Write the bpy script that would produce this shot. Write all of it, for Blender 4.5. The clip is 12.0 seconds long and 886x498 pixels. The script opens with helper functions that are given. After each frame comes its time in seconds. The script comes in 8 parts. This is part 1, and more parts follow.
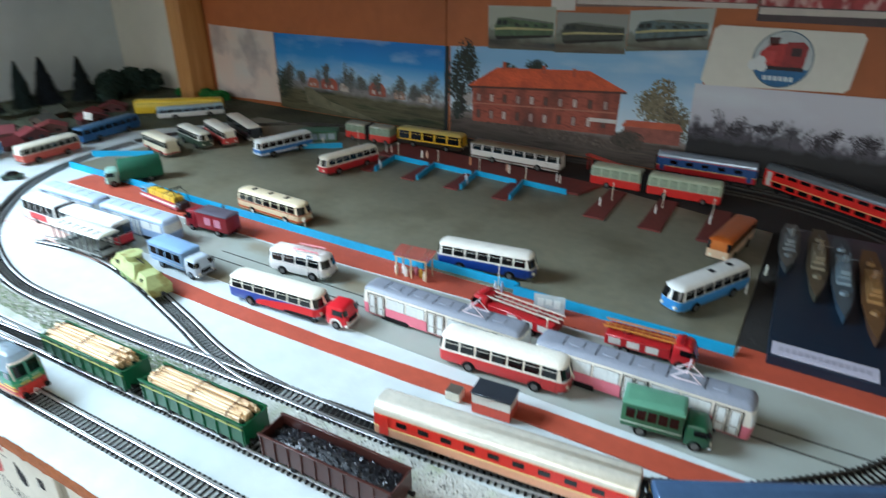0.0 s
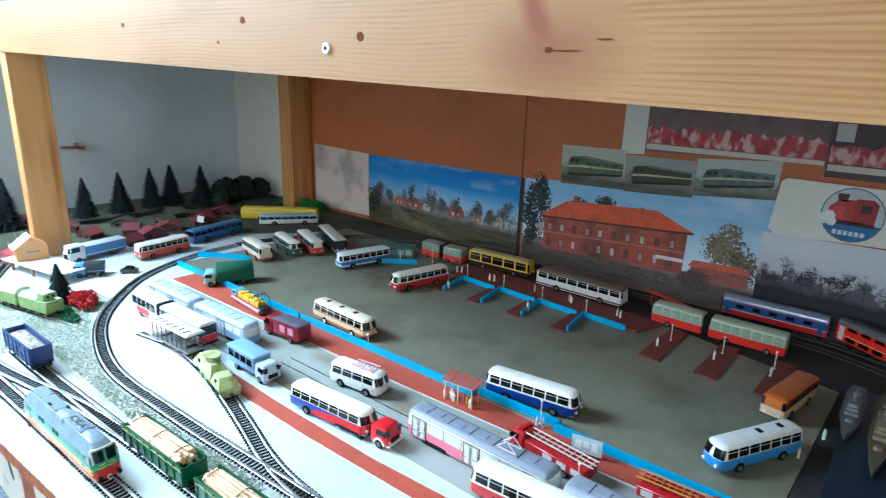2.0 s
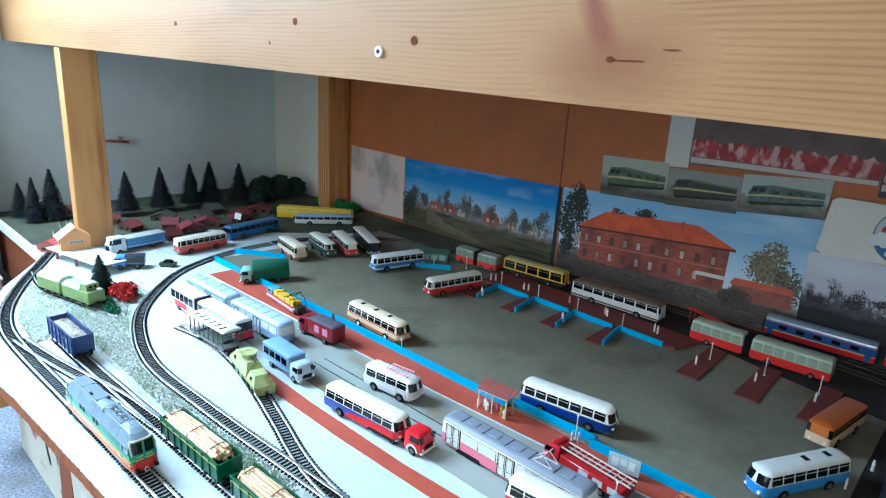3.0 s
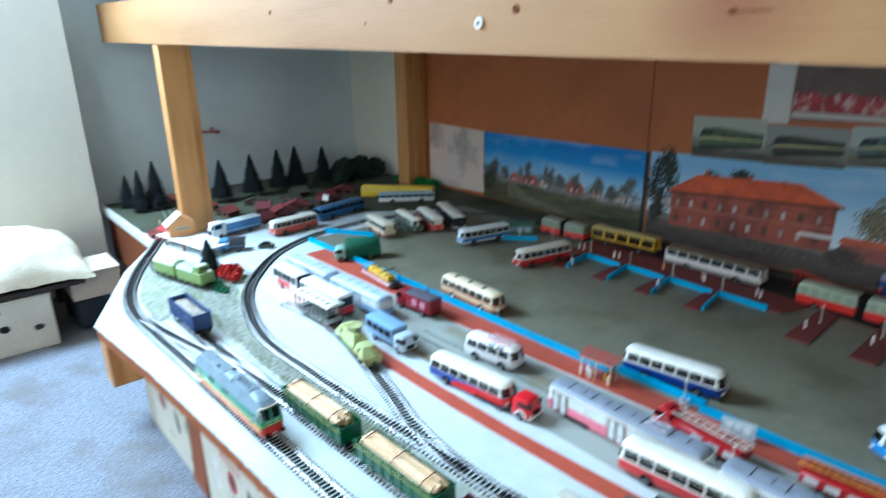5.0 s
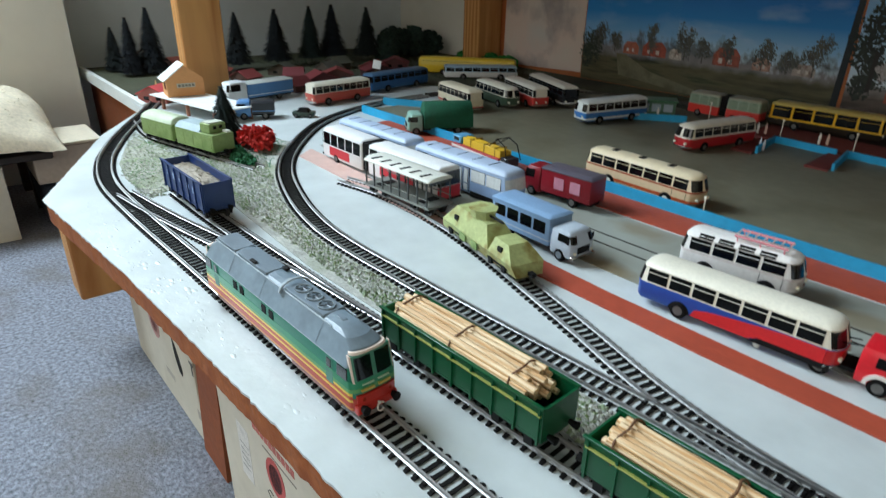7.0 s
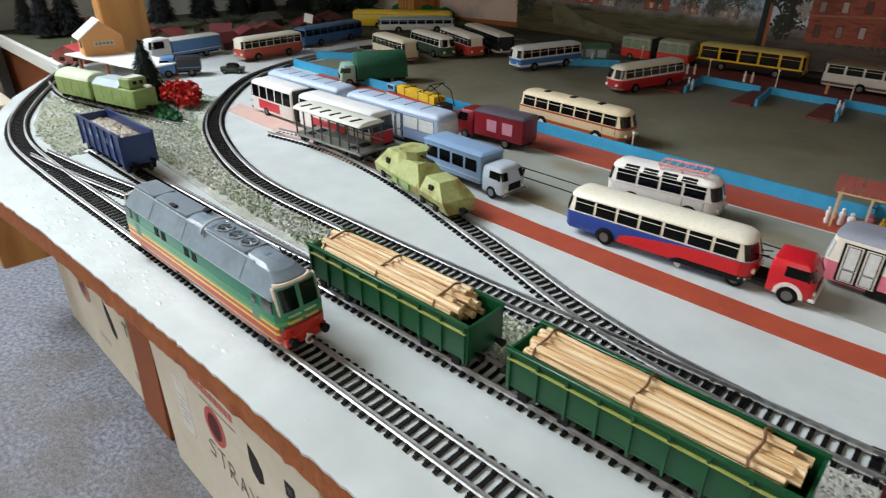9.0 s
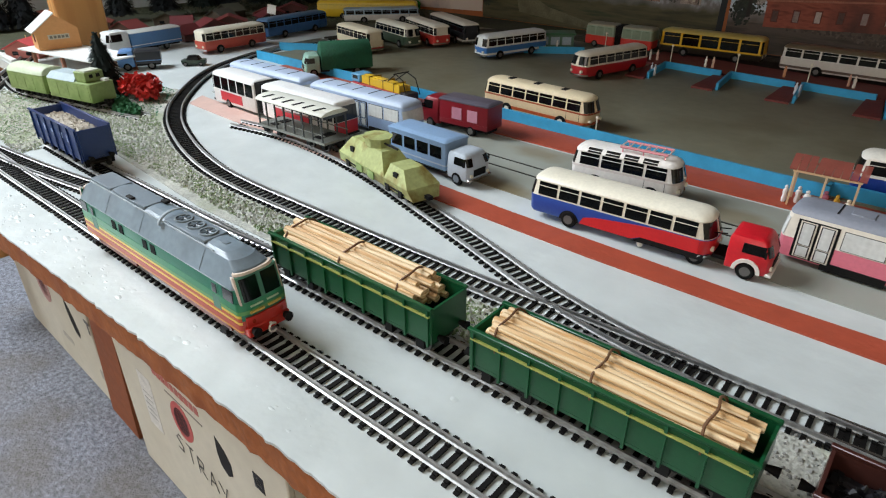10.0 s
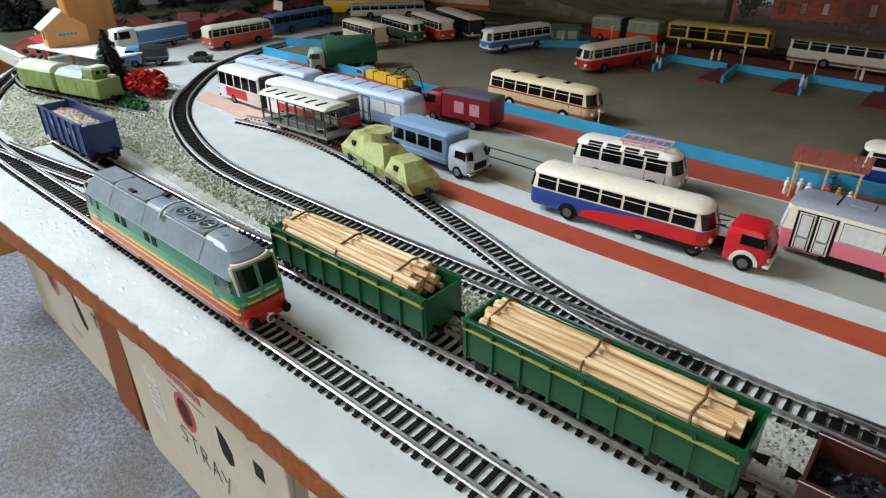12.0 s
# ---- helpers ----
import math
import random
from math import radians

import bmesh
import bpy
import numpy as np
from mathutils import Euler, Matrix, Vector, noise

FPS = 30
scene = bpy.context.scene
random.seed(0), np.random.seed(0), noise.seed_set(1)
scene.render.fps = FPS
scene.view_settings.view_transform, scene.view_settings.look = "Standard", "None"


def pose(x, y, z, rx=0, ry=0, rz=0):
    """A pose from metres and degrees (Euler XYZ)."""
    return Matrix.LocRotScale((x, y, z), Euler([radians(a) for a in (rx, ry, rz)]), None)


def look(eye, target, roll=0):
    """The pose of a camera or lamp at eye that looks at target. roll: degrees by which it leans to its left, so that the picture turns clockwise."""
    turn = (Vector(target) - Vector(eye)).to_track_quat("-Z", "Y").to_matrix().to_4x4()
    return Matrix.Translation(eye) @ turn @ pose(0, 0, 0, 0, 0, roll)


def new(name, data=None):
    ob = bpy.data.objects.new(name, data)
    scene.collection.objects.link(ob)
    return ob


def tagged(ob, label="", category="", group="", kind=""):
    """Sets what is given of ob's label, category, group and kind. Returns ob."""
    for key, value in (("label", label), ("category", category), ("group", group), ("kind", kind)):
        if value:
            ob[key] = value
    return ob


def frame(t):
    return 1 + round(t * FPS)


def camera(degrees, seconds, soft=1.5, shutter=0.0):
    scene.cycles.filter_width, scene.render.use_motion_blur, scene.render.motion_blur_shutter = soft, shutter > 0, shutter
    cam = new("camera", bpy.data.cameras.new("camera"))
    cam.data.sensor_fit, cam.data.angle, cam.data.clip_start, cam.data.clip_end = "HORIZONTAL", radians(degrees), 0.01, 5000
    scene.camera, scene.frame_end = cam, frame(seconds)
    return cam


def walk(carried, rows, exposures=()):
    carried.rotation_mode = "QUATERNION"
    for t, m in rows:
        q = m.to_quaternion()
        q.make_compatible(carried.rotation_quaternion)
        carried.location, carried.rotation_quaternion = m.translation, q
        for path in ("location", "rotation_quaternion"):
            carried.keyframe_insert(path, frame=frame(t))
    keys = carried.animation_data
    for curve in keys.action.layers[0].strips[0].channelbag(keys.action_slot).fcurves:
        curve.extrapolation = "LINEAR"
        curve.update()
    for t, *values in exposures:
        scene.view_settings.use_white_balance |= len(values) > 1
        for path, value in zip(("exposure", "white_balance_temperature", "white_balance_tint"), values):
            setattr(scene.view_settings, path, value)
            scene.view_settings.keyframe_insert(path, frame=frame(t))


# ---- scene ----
cam = camera(71.59, 12.0, 1.15, 0.7)
PATH = [
    (0, (0.0133, 0.0404, 0.3612), (-0.4579, 0.8055, -0.0776), 0.09),
    (0.5, (0.0339, 0.0493, 0.3903), (-0.5230, 0.7674, -0.0270), -1.05),
    (1, (0.0597, 0.0457, 0.4031), (-0.5400, 0.7446, 0.0134), 0.19),
    (1.5, (0.0661, 0.0377, 0.4114), (-0.5334, 0.7705, 0.0895), 1.70),
    (2, (0.0663, 0.0356, 0.4122), (-0.5546, 0.7655, 0.1263), 1.66),
    (2.5, (0.0521, 0.0281, 0.4088), (-0.5956, 0.7290, 0.1103), 1.95),
    (2.7, (0.0503, 0.0291, 0.4096), (-0.5981, 0.7333, 0.1204), 2.84),
    (4.3, (0.0468, 0.0204, 0.4210), (-0.6368, 0.7004, 0.1558), 3.48),
    (4.5, (0.0438, 0.0122, 0.4192), (-0.6483, 0.6826, 0.1519), 3.37),
    (5, (0.0337, -0.0046, 0.4087), (-0.6893, 0.6079, 0.0893), -1.03),
    (5.5, (-0.0551, 0.0138, 0.3615), (-0.7991, 0.5607, -0.0223), -4.41),
    (6, (-0.2120, 0.0493, 0.3098), (-0.9191, 0.6145, -0.1151), -0.68),
    (6.5, (-0.2923, 0.0714, 0.2340), (-1.0213, 0.6316, -0.1593), 0.76),
    (7, (-0.3094, 0.0862, 0.2117), (-1.0079, 0.6659, -0.2080), 1.11),
    (7.2, (-0.3093, 0.0881, 0.2085), (-0.9998, 0.6679, -0.2238), 0.25),
    (9, (-0.2929, 0.0921, 0.1946), (-0.9219, 0.7122, -0.2743), 0.40),
    (9.5, (-0.2891, 0.0945, 0.1904), (-0.8963, 0.7324, -0.2833), 0.50),
    (10, (-0.2869, 0.0950, 0.1907), (-0.8828, 0.7396, -0.2883), 0.14),
    (10.5, (-0.2833, 0.0946, 0.1935), (-0.8831, 0.7372, -0.2833), -0.49),
    (11, (-0.2807, 0.0982, 0.1935), (-0.8778, 0.7458, -0.2799), -0.50),
    (11.5, (-0.2824, 0.0980, 0.1863), (-0.8801, 0.7389, -0.2954), -0.93),
    (12, (-0.2791, 0.0975, 0.1900), (-0.8850, 0.7284, -0.2946), -0.49),
]
# brightness and white balance drift as the camera turns from the window
EXPOSURES = [(0.0, 1.02, 5550, 7), (1.0, 1.24, 5300, 5), (2.0, 1.26, 5050, 4), (2.5, 1.18, 4950, 4), (4.5, 1.02, 4900, 3), (5.5, 0.86, 5200, 3), (6.0, 0.45, 5450, 4), (7.0, 0.13, 6050, 9), (9.0, 0.15, 6700, 16), (12.0, 0.15, 6600, 15)]
walk(cam, [(t, look(eye, target, roll)) for t, eye, target, roll in PATH], EXPOSURES)

# ---------------------------------------------------------------- world and light
world = bpy.data.worlds.new("sky")
scene.world = world
world.use_nodes = True
wn = world.node_tree
sky = wn.nodes.new("ShaderNodeTexSky")
sky.sky_type, sky.sun_disc, sky.sun_elevation, sky.sun_rotation = "NISHITA", False, radians(38), radians(250)
wn.links.new(sky.outputs["Color"], wn.nodes["Background"].inputs["Color"])
wn.nodes["Background"].inputs["Strength"].default_value = 0.12


def area_light(name, where, target, w, h, power, colour):
    data = bpy.data.lights.new(name, "AREA")
    data.shape, data.size, data.size_y, data.energy, data.color = "RECTANGLE", w, h, power, colour
    ob = new(name, data)
    ob.matrix_world = look(where, target)
    return ob


area_light("assumed_window_light", (-1.78, -0.19, 1.06), (-0.70, 0.30, 0.0), 0.90, 0.85, 46, (0.79, 0.92, 1.0))
# Added warm fill lamp at an unseen south opening, lifting the dim interior.
area_light("assumed_window_light", (0.2, -1.95, 0.8), (-0.6, 0.5, 0.2), 1.4, 1.3, 12.5, (1.0, 0.88, 0.70))


# ---------------------------------------------------------------- materials
def rgb(code):
    """Linear colour from a hex code."""
    v = [int(code[i : i + 2], 16) / 255 for i in (0, 2, 4)]
    return tuple(c / 12.92 if c <= 0.04045 else ((c + 0.055) / 1.055) ** 2.4 for c in v) + (1.0,)


def mat(name, colour, rough=0.5, metal=0.0, var=0.12, scale=40.0, bump=0.0, bscale=300.0, spec=0.5, second=None, mix=0.0, mscale=8.0, emit=0.0):
    """Principled surface with two scales of colour variation, optional stains of a second colour, and fine relief."""
    m = bpy.data.materials.new(name)
    m.use_nodes = True
    t = m.node_tree
    n, l = t.nodes, t.links
    b = n["Principled BSDF"]
    co = n.new("ShaderNodeTexCoord")
    col = rgb(colour) if isinstance(colour, str) else colour
    fine, wide = n.new("ShaderNodeTexNoise"), n.new("ShaderNodeTexNoise")
    fine.inputs["Scale"].default_value, fine.inputs["Detail"].default_value = scale * 8, 5
    wide.inputs["Scale"].default_value, wide.inputs["Detail"].default_value = scale, 3
    for x in (fine, wide):
        l.new(co.outputs["Object"], x.inputs["Vector"])
    add = n.new("ShaderNodeMath")
    add.operation = "ADD"
    l.new(fine.outputs["Fac"], add.inputs[0])
    l.new(wide.outputs["Fac"], add.inputs[1])
    mr = n.new("ShaderNodeMapRange")
    mr.inputs["From Min"].default_value, mr.inputs["From Max"].default_value = 0.6, 1.4
    mr.inputs["To Min"].default_value, mr.inputs["To Max"].default_value = 1 - var, 1 + var
    l.new(add.outputs[0], mr.inputs["Value"])
    mul = n.new("ShaderNodeMix")
    mul.data_type, mul.blend_type = "RGBA", "MULTIPLY"
    mul.inputs[0].default_value = 1.0
    mul.inputs[6].default_value = col
    l.new(mr.outputs["Result"], mul.inputs[7])
    out = mul.outputs[2]
    if second:
        st = n.new("ShaderNodeTexNoise")
        st.inputs["Scale"].default_value, st.inputs["Detail"].default_value = mscale, 6
        l.new(co.outputs["Object"], st.inputs["Vector"])
        ramp = n.new("ShaderNodeMapRange")
        ramp.inputs["From Min"].default_value, ramp.inputs["From Max"].default_value = 0.5, 0.68
        ramp.inputs["To Min"].default_value, ramp.inputs["To Max"].default_value = 0.0, mix
        l.new(st.outputs["Fac"], ramp.inputs["Value"])
        mx = n.new("ShaderNodeMix")
        mx.data_type = "RGBA"
        l.new(ramp.outputs["Result"], mx.inputs[0])
        l.new(out, mx.inputs[6])
        mx.inputs[7].default_value = rgb(second)
        out = mx.outputs[2]
    l.new(out, b.inputs["Base Color"])
    rr = n.new("ShaderNodeMapRange")
    rr.inputs["To Min"].default_value, rr.inputs["To Max"].default_value = max(rough - 0.08, 0.02), min(rough + 0.08, 1)
    l.new(wide.outputs["Fac"], rr.inputs["Value"])
    l.new(rr.outputs["Result"], b.inputs["Roughness"])
    b.inputs["Metallic"].default_value = metal
    b.inputs["Specular IOR Level"].default_value = spec
    if bump:
        bn, bp = n.new("ShaderNodeTexNoise"), n.new("ShaderNodeBump")
        bn.inputs["Scale"].default_value, bn.inputs["Detail"].default_value = bscale, 4
        bp.inputs["Strength"].default_value, bp.inputs["Distance"].default_value = bump, 0.002
        l.new(co.outputs["Object"], bn.inputs["Vector"])
        l.new(bn.outputs["Fac"], bp.inputs["Height"])
        l.new(bp.outputs["Normal"], b.inputs["Normal"])
    if emit:
        b.inputs["Emission Color"].default_value = col
        b.inputs["Emission Strength"].default_value = emit
    return m


def wood(name, light, dark, rough=0.55, scale=14.0, axis="X", relief=0.25):
    """Sawn wood with long grain along one axis."""
    m = bpy.data.materials.new(name)
    m.use_nodes = True
    n, l = m.node_tree.nodes, m.node_tree.links
    b = n["Principled BSDF"]
    co, mp = n.new("ShaderNodeTexCoord"), n.new("ShaderNodeMapping")
    k = {"X": (0.09, 1, 1), "Y": (1, 0.09, 1), "Z": (1, 1, 0.09)}[axis]
    mp.inputs["Scale"].default_value = k
    l.new(co.outputs["Object"], mp.inputs["Vector"])
    no = n.new("ShaderNodeTexNoise")
    no.inputs["Scale"].default_value, no.inputs["Detail"].default_value, no.inputs["Distortion"].default_value = scale * 6, 6, 0.6
    l.new(mp.outputs["Vector"], no.inputs["Vector"])
    wv = n.new("ShaderNodeTexWave")
    wv.bands_direction = "Z" if axis != "Z" else "X"
    wv.inputs["Scale"].default_value, wv.inputs["Distortion"].default_value, wv.inputs["Detail"].default_value = scale * 3, 5, 3
    l.new(mp.outputs["Vector"], wv.inputs["Vector"])
    ad = n.new("ShaderNodeMath")
    ad.operation = "MULTIPLY"
    l.new(no.outputs["Fac"], ad.inputs[0])
    l.new(wv.outputs["Fac"], ad.inputs[1])
    rp = n.new("ShaderNodeValToRGB")
    rp.color_ramp.elements[0].position, rp.color_ramp.elements[1].position = 0.0, 0.6
    rp.color_ramp.elements[0].color, rp.color_ramp.elements[1].color = rgb(light), rgb(dark)
    l.new(ad.outputs[0], rp.inputs["Fac"])
    l.new(rp.outputs["Color"], b.inputs["Base Color"])
    bp = n.new("ShaderNodeBump")
    bp.inputs["Strength"].default_value, bp.inputs["Distance"].default_value = relief, 0.001
    l.new(ad.outputs[0], bp.inputs["Height"])
    l.new(bp.outputs["Normal"], b.inputs["Normal"])
    b.inputs["Roughness"].default_value = rough
    return m


def node_kit(name, rough):
    """A new material with short-hands: its nodes and links, the object's X and Z, op() for arithmetic, grain() for noise, over() to lay a colour on."""
    m = bpy.data.materials.new(name)
    m.use_nodes = True
    n, l = m.node_tree.nodes, m.node_tree.links
    n["Principled BSDF"].inputs["Roughness"].default_value = rough
    co, sep = n.new("ShaderNodeTexCoord"), n.new("ShaderNodeSeparateXYZ")
    l.new(co.outputs["Object"], sep.inputs[0])

    def op(kind, a, c=None, clamp=False):
        q = n.new("ShaderNodeMath")
        q.operation, q.use_clamp = kind, clamp
        for k, v in enumerate((a, c)):
            if v is None:
                continue
            if isinstance(v, (int, float)):
                q.inputs[k].default_value = v
            else:
                l.new(v, q.inputs[k])
        return q.outputs[0]

    def grain(scale, stretch=(1, 1, 1), detail=4):
        mp, no = n.new("ShaderNodeMapping"), n.new("ShaderNodeTexNoise")
        mp.inputs["Scale"].default_value = stretch
        no.inputs["Scale"].default_value, no.inputs["Detail"].default_value = scale, detail
        l.new(co.outputs["Object"], mp.inputs["Vector"])
        l.new(mp.outputs["Vector"], no.inputs["Vector"])
        return no.outputs["Fac"]

    def ramp(value, cols, lo=0.3, hi=0.7):
        r = n.new("ShaderNodeValToRGB")
        e = r.color_ramp.elements
        e[0].position, e[0].color, e[1].position, e[1].color = lo, rgb(cols[0]), hi, rgb(cols[-1])
        for k, c in enumerate(cols[1:-1]):
            e.new(lo + (hi - lo) * (k + 1) / (len(cols) - 1)).color = rgb(c)
        l.new(value, r.inputs["Fac"])
        return r.outputs["Color"]

    def over(base, top, mask):
        x = n.new("ShaderNodeMix")
        x.data_type = "RGBA"
        l.new(mask, x.inputs[0])
        for k, v in ((6, base), (7, top)):
            if isinstance(v, str):
                x.inputs[k].default_value = rgb(v)
            else:
                l.new(v, x.inputs[k])
        return x.outputs[2]

    def finish(colour):
        l.new(colour, n["Principled BSDF"].inputs["Base Color"])
        return m

    return n, l, sep.outputs["X"], sep.outputs["Z"], op, grain, ramp, over, finish


def beam_pine(name):
    """Planed pine: long growth lines that bend round one large knot, with a reddish resin streak above it."""
    n, l, X, Z, op, grain, ramp, over, finish = node_kit(name, 0.6)
    dx, dz = op("MULTIPLY", op("ADD", X, 0.1675), 0.52), op("SUBTRACT", Z, 0.4245)
    d = op("SQRT", op("ADD", op("MULTIPLY", dx, dx), op("MULTIPLY", dz, dz)))
    near_knot = op("SUBTRACT", 1.0, op("DIVIDE", d, 0.038), True)
    wander = op("MULTIPLY", grain(6, (0.35, 1, 1), 2), 0.030)
    lines = op("ADD", op("ADD", op("MULTIPLY", Z, op("SUBTRACT", 1.0, near_knot)), op("MULTIPLY", d, op("MULTIPLY", near_knot, 1.3))), wander)
    ring = op("ADD", op("MULTIPLY", op("SINE", op("MULTIPLY", lines, 1500.0)), 0.5), 0.5)
    ring = op("MULTIPLY", op("POWER", ring, 2.0), op("ADD", op("MULTIPLY", near_knot, 1.0), 0.30))
    fine = grain(900, (0.02, 1, 1), 3)
    wide = grain(14, (0.25, 1, 1.4), 4)
    tone = ramp(op("ADD", op("MULTIPLY", ring, 0.75), op("ADD", op("MULTIPLY", op("SUBTRACT", wide, 0.4), 0.9), op("MULTIPLY", op("SUBTRACT", fine, 0.5), 0.45))), ("9c7448", "8c6438", "774d29", "5a321a"), 0.10, 1.0)
    side = op("ABSOLUTE", op("ADD", op("ADD", X, 0.1700), op("MULTIPLY", op("SUBTRACT", Z, 0.425), 0.42)))
    streak = op("MULTIPLY", op("SUBTRACT", 1.15, op("DIVIDE", side, 0.0125), True), op("MULTIPLY", op("SUBTRACT", Z, 0.427), 60.0, True))
    red = op("ADD", op("MULTIPLY", streak, op("ADD", 0.55, op("MULTIPLY", wide, 0.9))), op("MULTIPLY", op("POWER", near_knot, 1.4), 0.75), True)
    n["Principled BSDF"].inputs["Specular IOR Level"].default_value = 0.3
    return finish(over(tone, "7a4222", red))


PAINTS = {}


def paint(code, rough=0.32):
    """Model paint of one colour, shared by all that carry it."""
    key = (code, rough)
    if key not in PAINTS:
        PAINTS[key] = mat("paint_" + code, code, rough, var=0.10, scale=60, bump=0.04, bscale=900)
    return PAINTS[key]


M_TABLE = mat("white_painted_board", "c8cecc", 0.36, var=0.12, scale=5, bump=0.5, bscale=38, second="b2b8b4", mix=0.6, mscale=7)
M_FIBRE = mat("fibreboard_edge", "9c592c", 0.85, var=0.3, scale=30, bump=0.8, bscale=120, second="6e3418", mix=0.7, mscale=30)
M_LOT = mat("grey_lot_paint", "7a7763", 0.5, var=0.16, scale=9, bump=0.15, bscale=120, second="5a523a", mix=0.85, mscale=7)
M_REDWAY = mat("red_footpath_paint", "a8482f", 0.65, var=0.14, scale=12, bump=0.2, bscale=200, second="96402c", mix=0.6, mscale=14)
M_BROWNWAY = mat("brown_platform_paint", "6e2f28", 0.7, var=0.2, scale=15, bump=0.2, bscale=200)
M_BLUE = mat("blue_kerb_paint", "2f9cc8", 0.5, var=0.14, scale=15, bump=0.1)
M_TERRAIN = mat("dull_green_ground", "4a4c38", 0.9, var=0.3, scale=10, bump=0.6, bscale=200, second="33352a", mix=0.8, mscale=6)
M_WALL = mat("wall_plaster", "d9d5c8", 0.85, var=0.04, scale=4, bump=0.12, bscale=120)
M_WALLBLUE = mat("pale_blue_wall", "cdd6d9", 0.85, var=0.06, scale=3, bump=0.1, bscale=120, second="bcc8ce", mix=0.6, mscale=2)
M_BROWNBOARD = mat("brown_hardboard", "ac6234", 0.6, var=0.10, scale=6, bump=0.1, bscale=200, second="96542c", mix=0.7, mscale=4)
# The carpet's brown second tone paints in its warm shaded patches.
M_FLOOR = mat("speckled_carpet", "82858e", 0.95, var=0.95, scale=240, bump=1.0, bscale=480, second="6a6258", mix=0.6, mscale=11)
M_PINE = beam_pine("planed_pine")
M_PINEV = wood("pine_post_wood", "cc985a", "a0672f", 0.5, 10, "Z")
M_KNOT = mat("pine_knot", "5c3018", 0.9, var=0.4, scale=80, spec=0.15)
M_CARD = mat("pale_cardboard", "cfc8b6", 0.8, var=0.07, scale=12, bump=0.15, bscale=200, second="bdb39c", mix=0.5, mscale=9)
# Colour of flat patches that paint the darkness inside carton hand holes.
M_HOLEPATCH = mat("hole_shade_patch", "15110f", 0.9)
M_BROWNLEG = mat("brown_stained_leg", "8a4a26", 0.7, var=0.2, scale=20, bump=0.3, bscale=100)
M_CEIL = mat("ceiling_white", "d8d8d4", 0.9, var=0.03)
M_RAIL = mat("nickel_rail", "b8b8b6", 0.42, 0.75, var=0.15, scale=30)
M_SLEEPER = mat("black_sleeper_plastic", "0f0d0c", 0.6, var=0.3, scale=60, spec=0.2)
M_GLASS = mat("dark_window_plastic", "0b0d0f", 0.12, var=0.2, scale=50, spec=0.6)
M_PALEGLASS = mat("pale_window_plastic", "9aa6ac", 0.15, var=0.2, scale=50, spec=0.6)
M_TYRE = mat("black_tyre", "090808", 0.8, var=0.2, spec=0.2)
M_CHROME = mat("chrome_trim", "c8c8c6", 0.2, 1.0)
M_BLACK = mat("black_underframe", "0a0909", 0.65, var=0.25, spec=0.25)
M_LOG = wood("peeled_log", "ead2aa", "c4965f", 0.6, 60, "X")
M_WIRE = mat("rusty_wire", "6b4a30", 0.6)


# ---------------------------------------------------------------- building helpers
def box(bm, x0, x1, y0, y1, z0, z1, bevel=0.0, seg=1):
    v = [bm.verts.new(p) for p in ((x0, y0, z0), (x1, y0, z0), (x1, y1, z0), (x0, y1, z0), (x0, y0, z1), (x1, y0, z1), (x1, y1, z1), (x0, y1, z1))]
    f = [bm.faces.new([v[i] for i in q]) for q in ((3, 2, 1, 0), (4, 5, 6, 7), (0, 1, 5, 4), (1, 2, 6, 5), (2, 3, 7, 6), (3, 0, 4, 7))]
    if bevel:
        edges = list({e for q in f for e in q.edges})
        bmesh.ops.bevel(bm, geom=edges, offset=bevel, segments=seg, affect="EDGES", profile=0.5)
    return bm


def boxed(*args, **kw):
    return box(bmesh.new(), *args, **kw)


def tube(bm, a, b, r0, r1=None, n=10, caps=True):
    """A tapered cylinder from a to b."""
    a, b = Vector(a), Vector(b)
    r1 = r0 if r1 is None else r1
    q = (b - a).to_track_quat("Z", "Y")
    rings = []
    for p, r in ((a, r0), (b, r1)):
        rings.append([bm.verts.new(p + q @ Vector((r * math.cos(k * 2 * math.pi / n), r * math.sin(k * 2 * math.pi / n), 0))) for k in range(n)])
    for k in range(n):
        bm.faces.new((rings[0][k], rings[0][(k + 1) % n], rings[1][(k + 1) % n], rings[1][k]))
    if caps:
        bm.faces.new(rings[0][::-1])
        bm.faces.new(rings[1])
    return bm


def prism(bm, pts, h0, h1, axis="z"):
    """A flat outline pulled into a slab. axis names the direction of its thickness."""
    put = {"z": lambda p, h: (p[0], p[1], h), "y": lambda p, h: (p[0], h, p[1]), "x": lambda p, h: (h, p[0], p[1])}[axis]
    lo, hi = [bm.verts.new(put(p, h0)) for p in pts], [bm.verts.new(put(p, h1)) for p in pts]
    bm.faces.new(lo[::-1])
    bm.faces.new(hi)
    for k in range(len(pts)):
        j = (k + 1) % len(pts)
        bm.faces.new((lo[k], lo[j], hi[j], hi[k]))
    return bm


def mesh_of(name, bm, material, smooth=True):
    bmesh.ops.recalc_face_normals(bm, faces=bm.faces[:])
    me = bpy.data.meshes.new(name)
    bm.to_mesh(me)
    bm.free()
    if material:
        me.materials.append(material)
    if smooth:
        me.polygons.foreach_set("use_smooth", [True] * len(me.polygons))
        me.set_sharp_from_angle(angle=radians(38))
    return me


def part(name, bm, material, parent, label=""):
    """One mesh under a thing or a part; bm may be a mesh that others share."""
    me = bm if isinstance(bm, bpy.types.Mesh) else mesh_of(name, bm, material)
    ob = new(name, me)
    ob.parent = parent
    if label:
        ob["label"] = label
    return ob


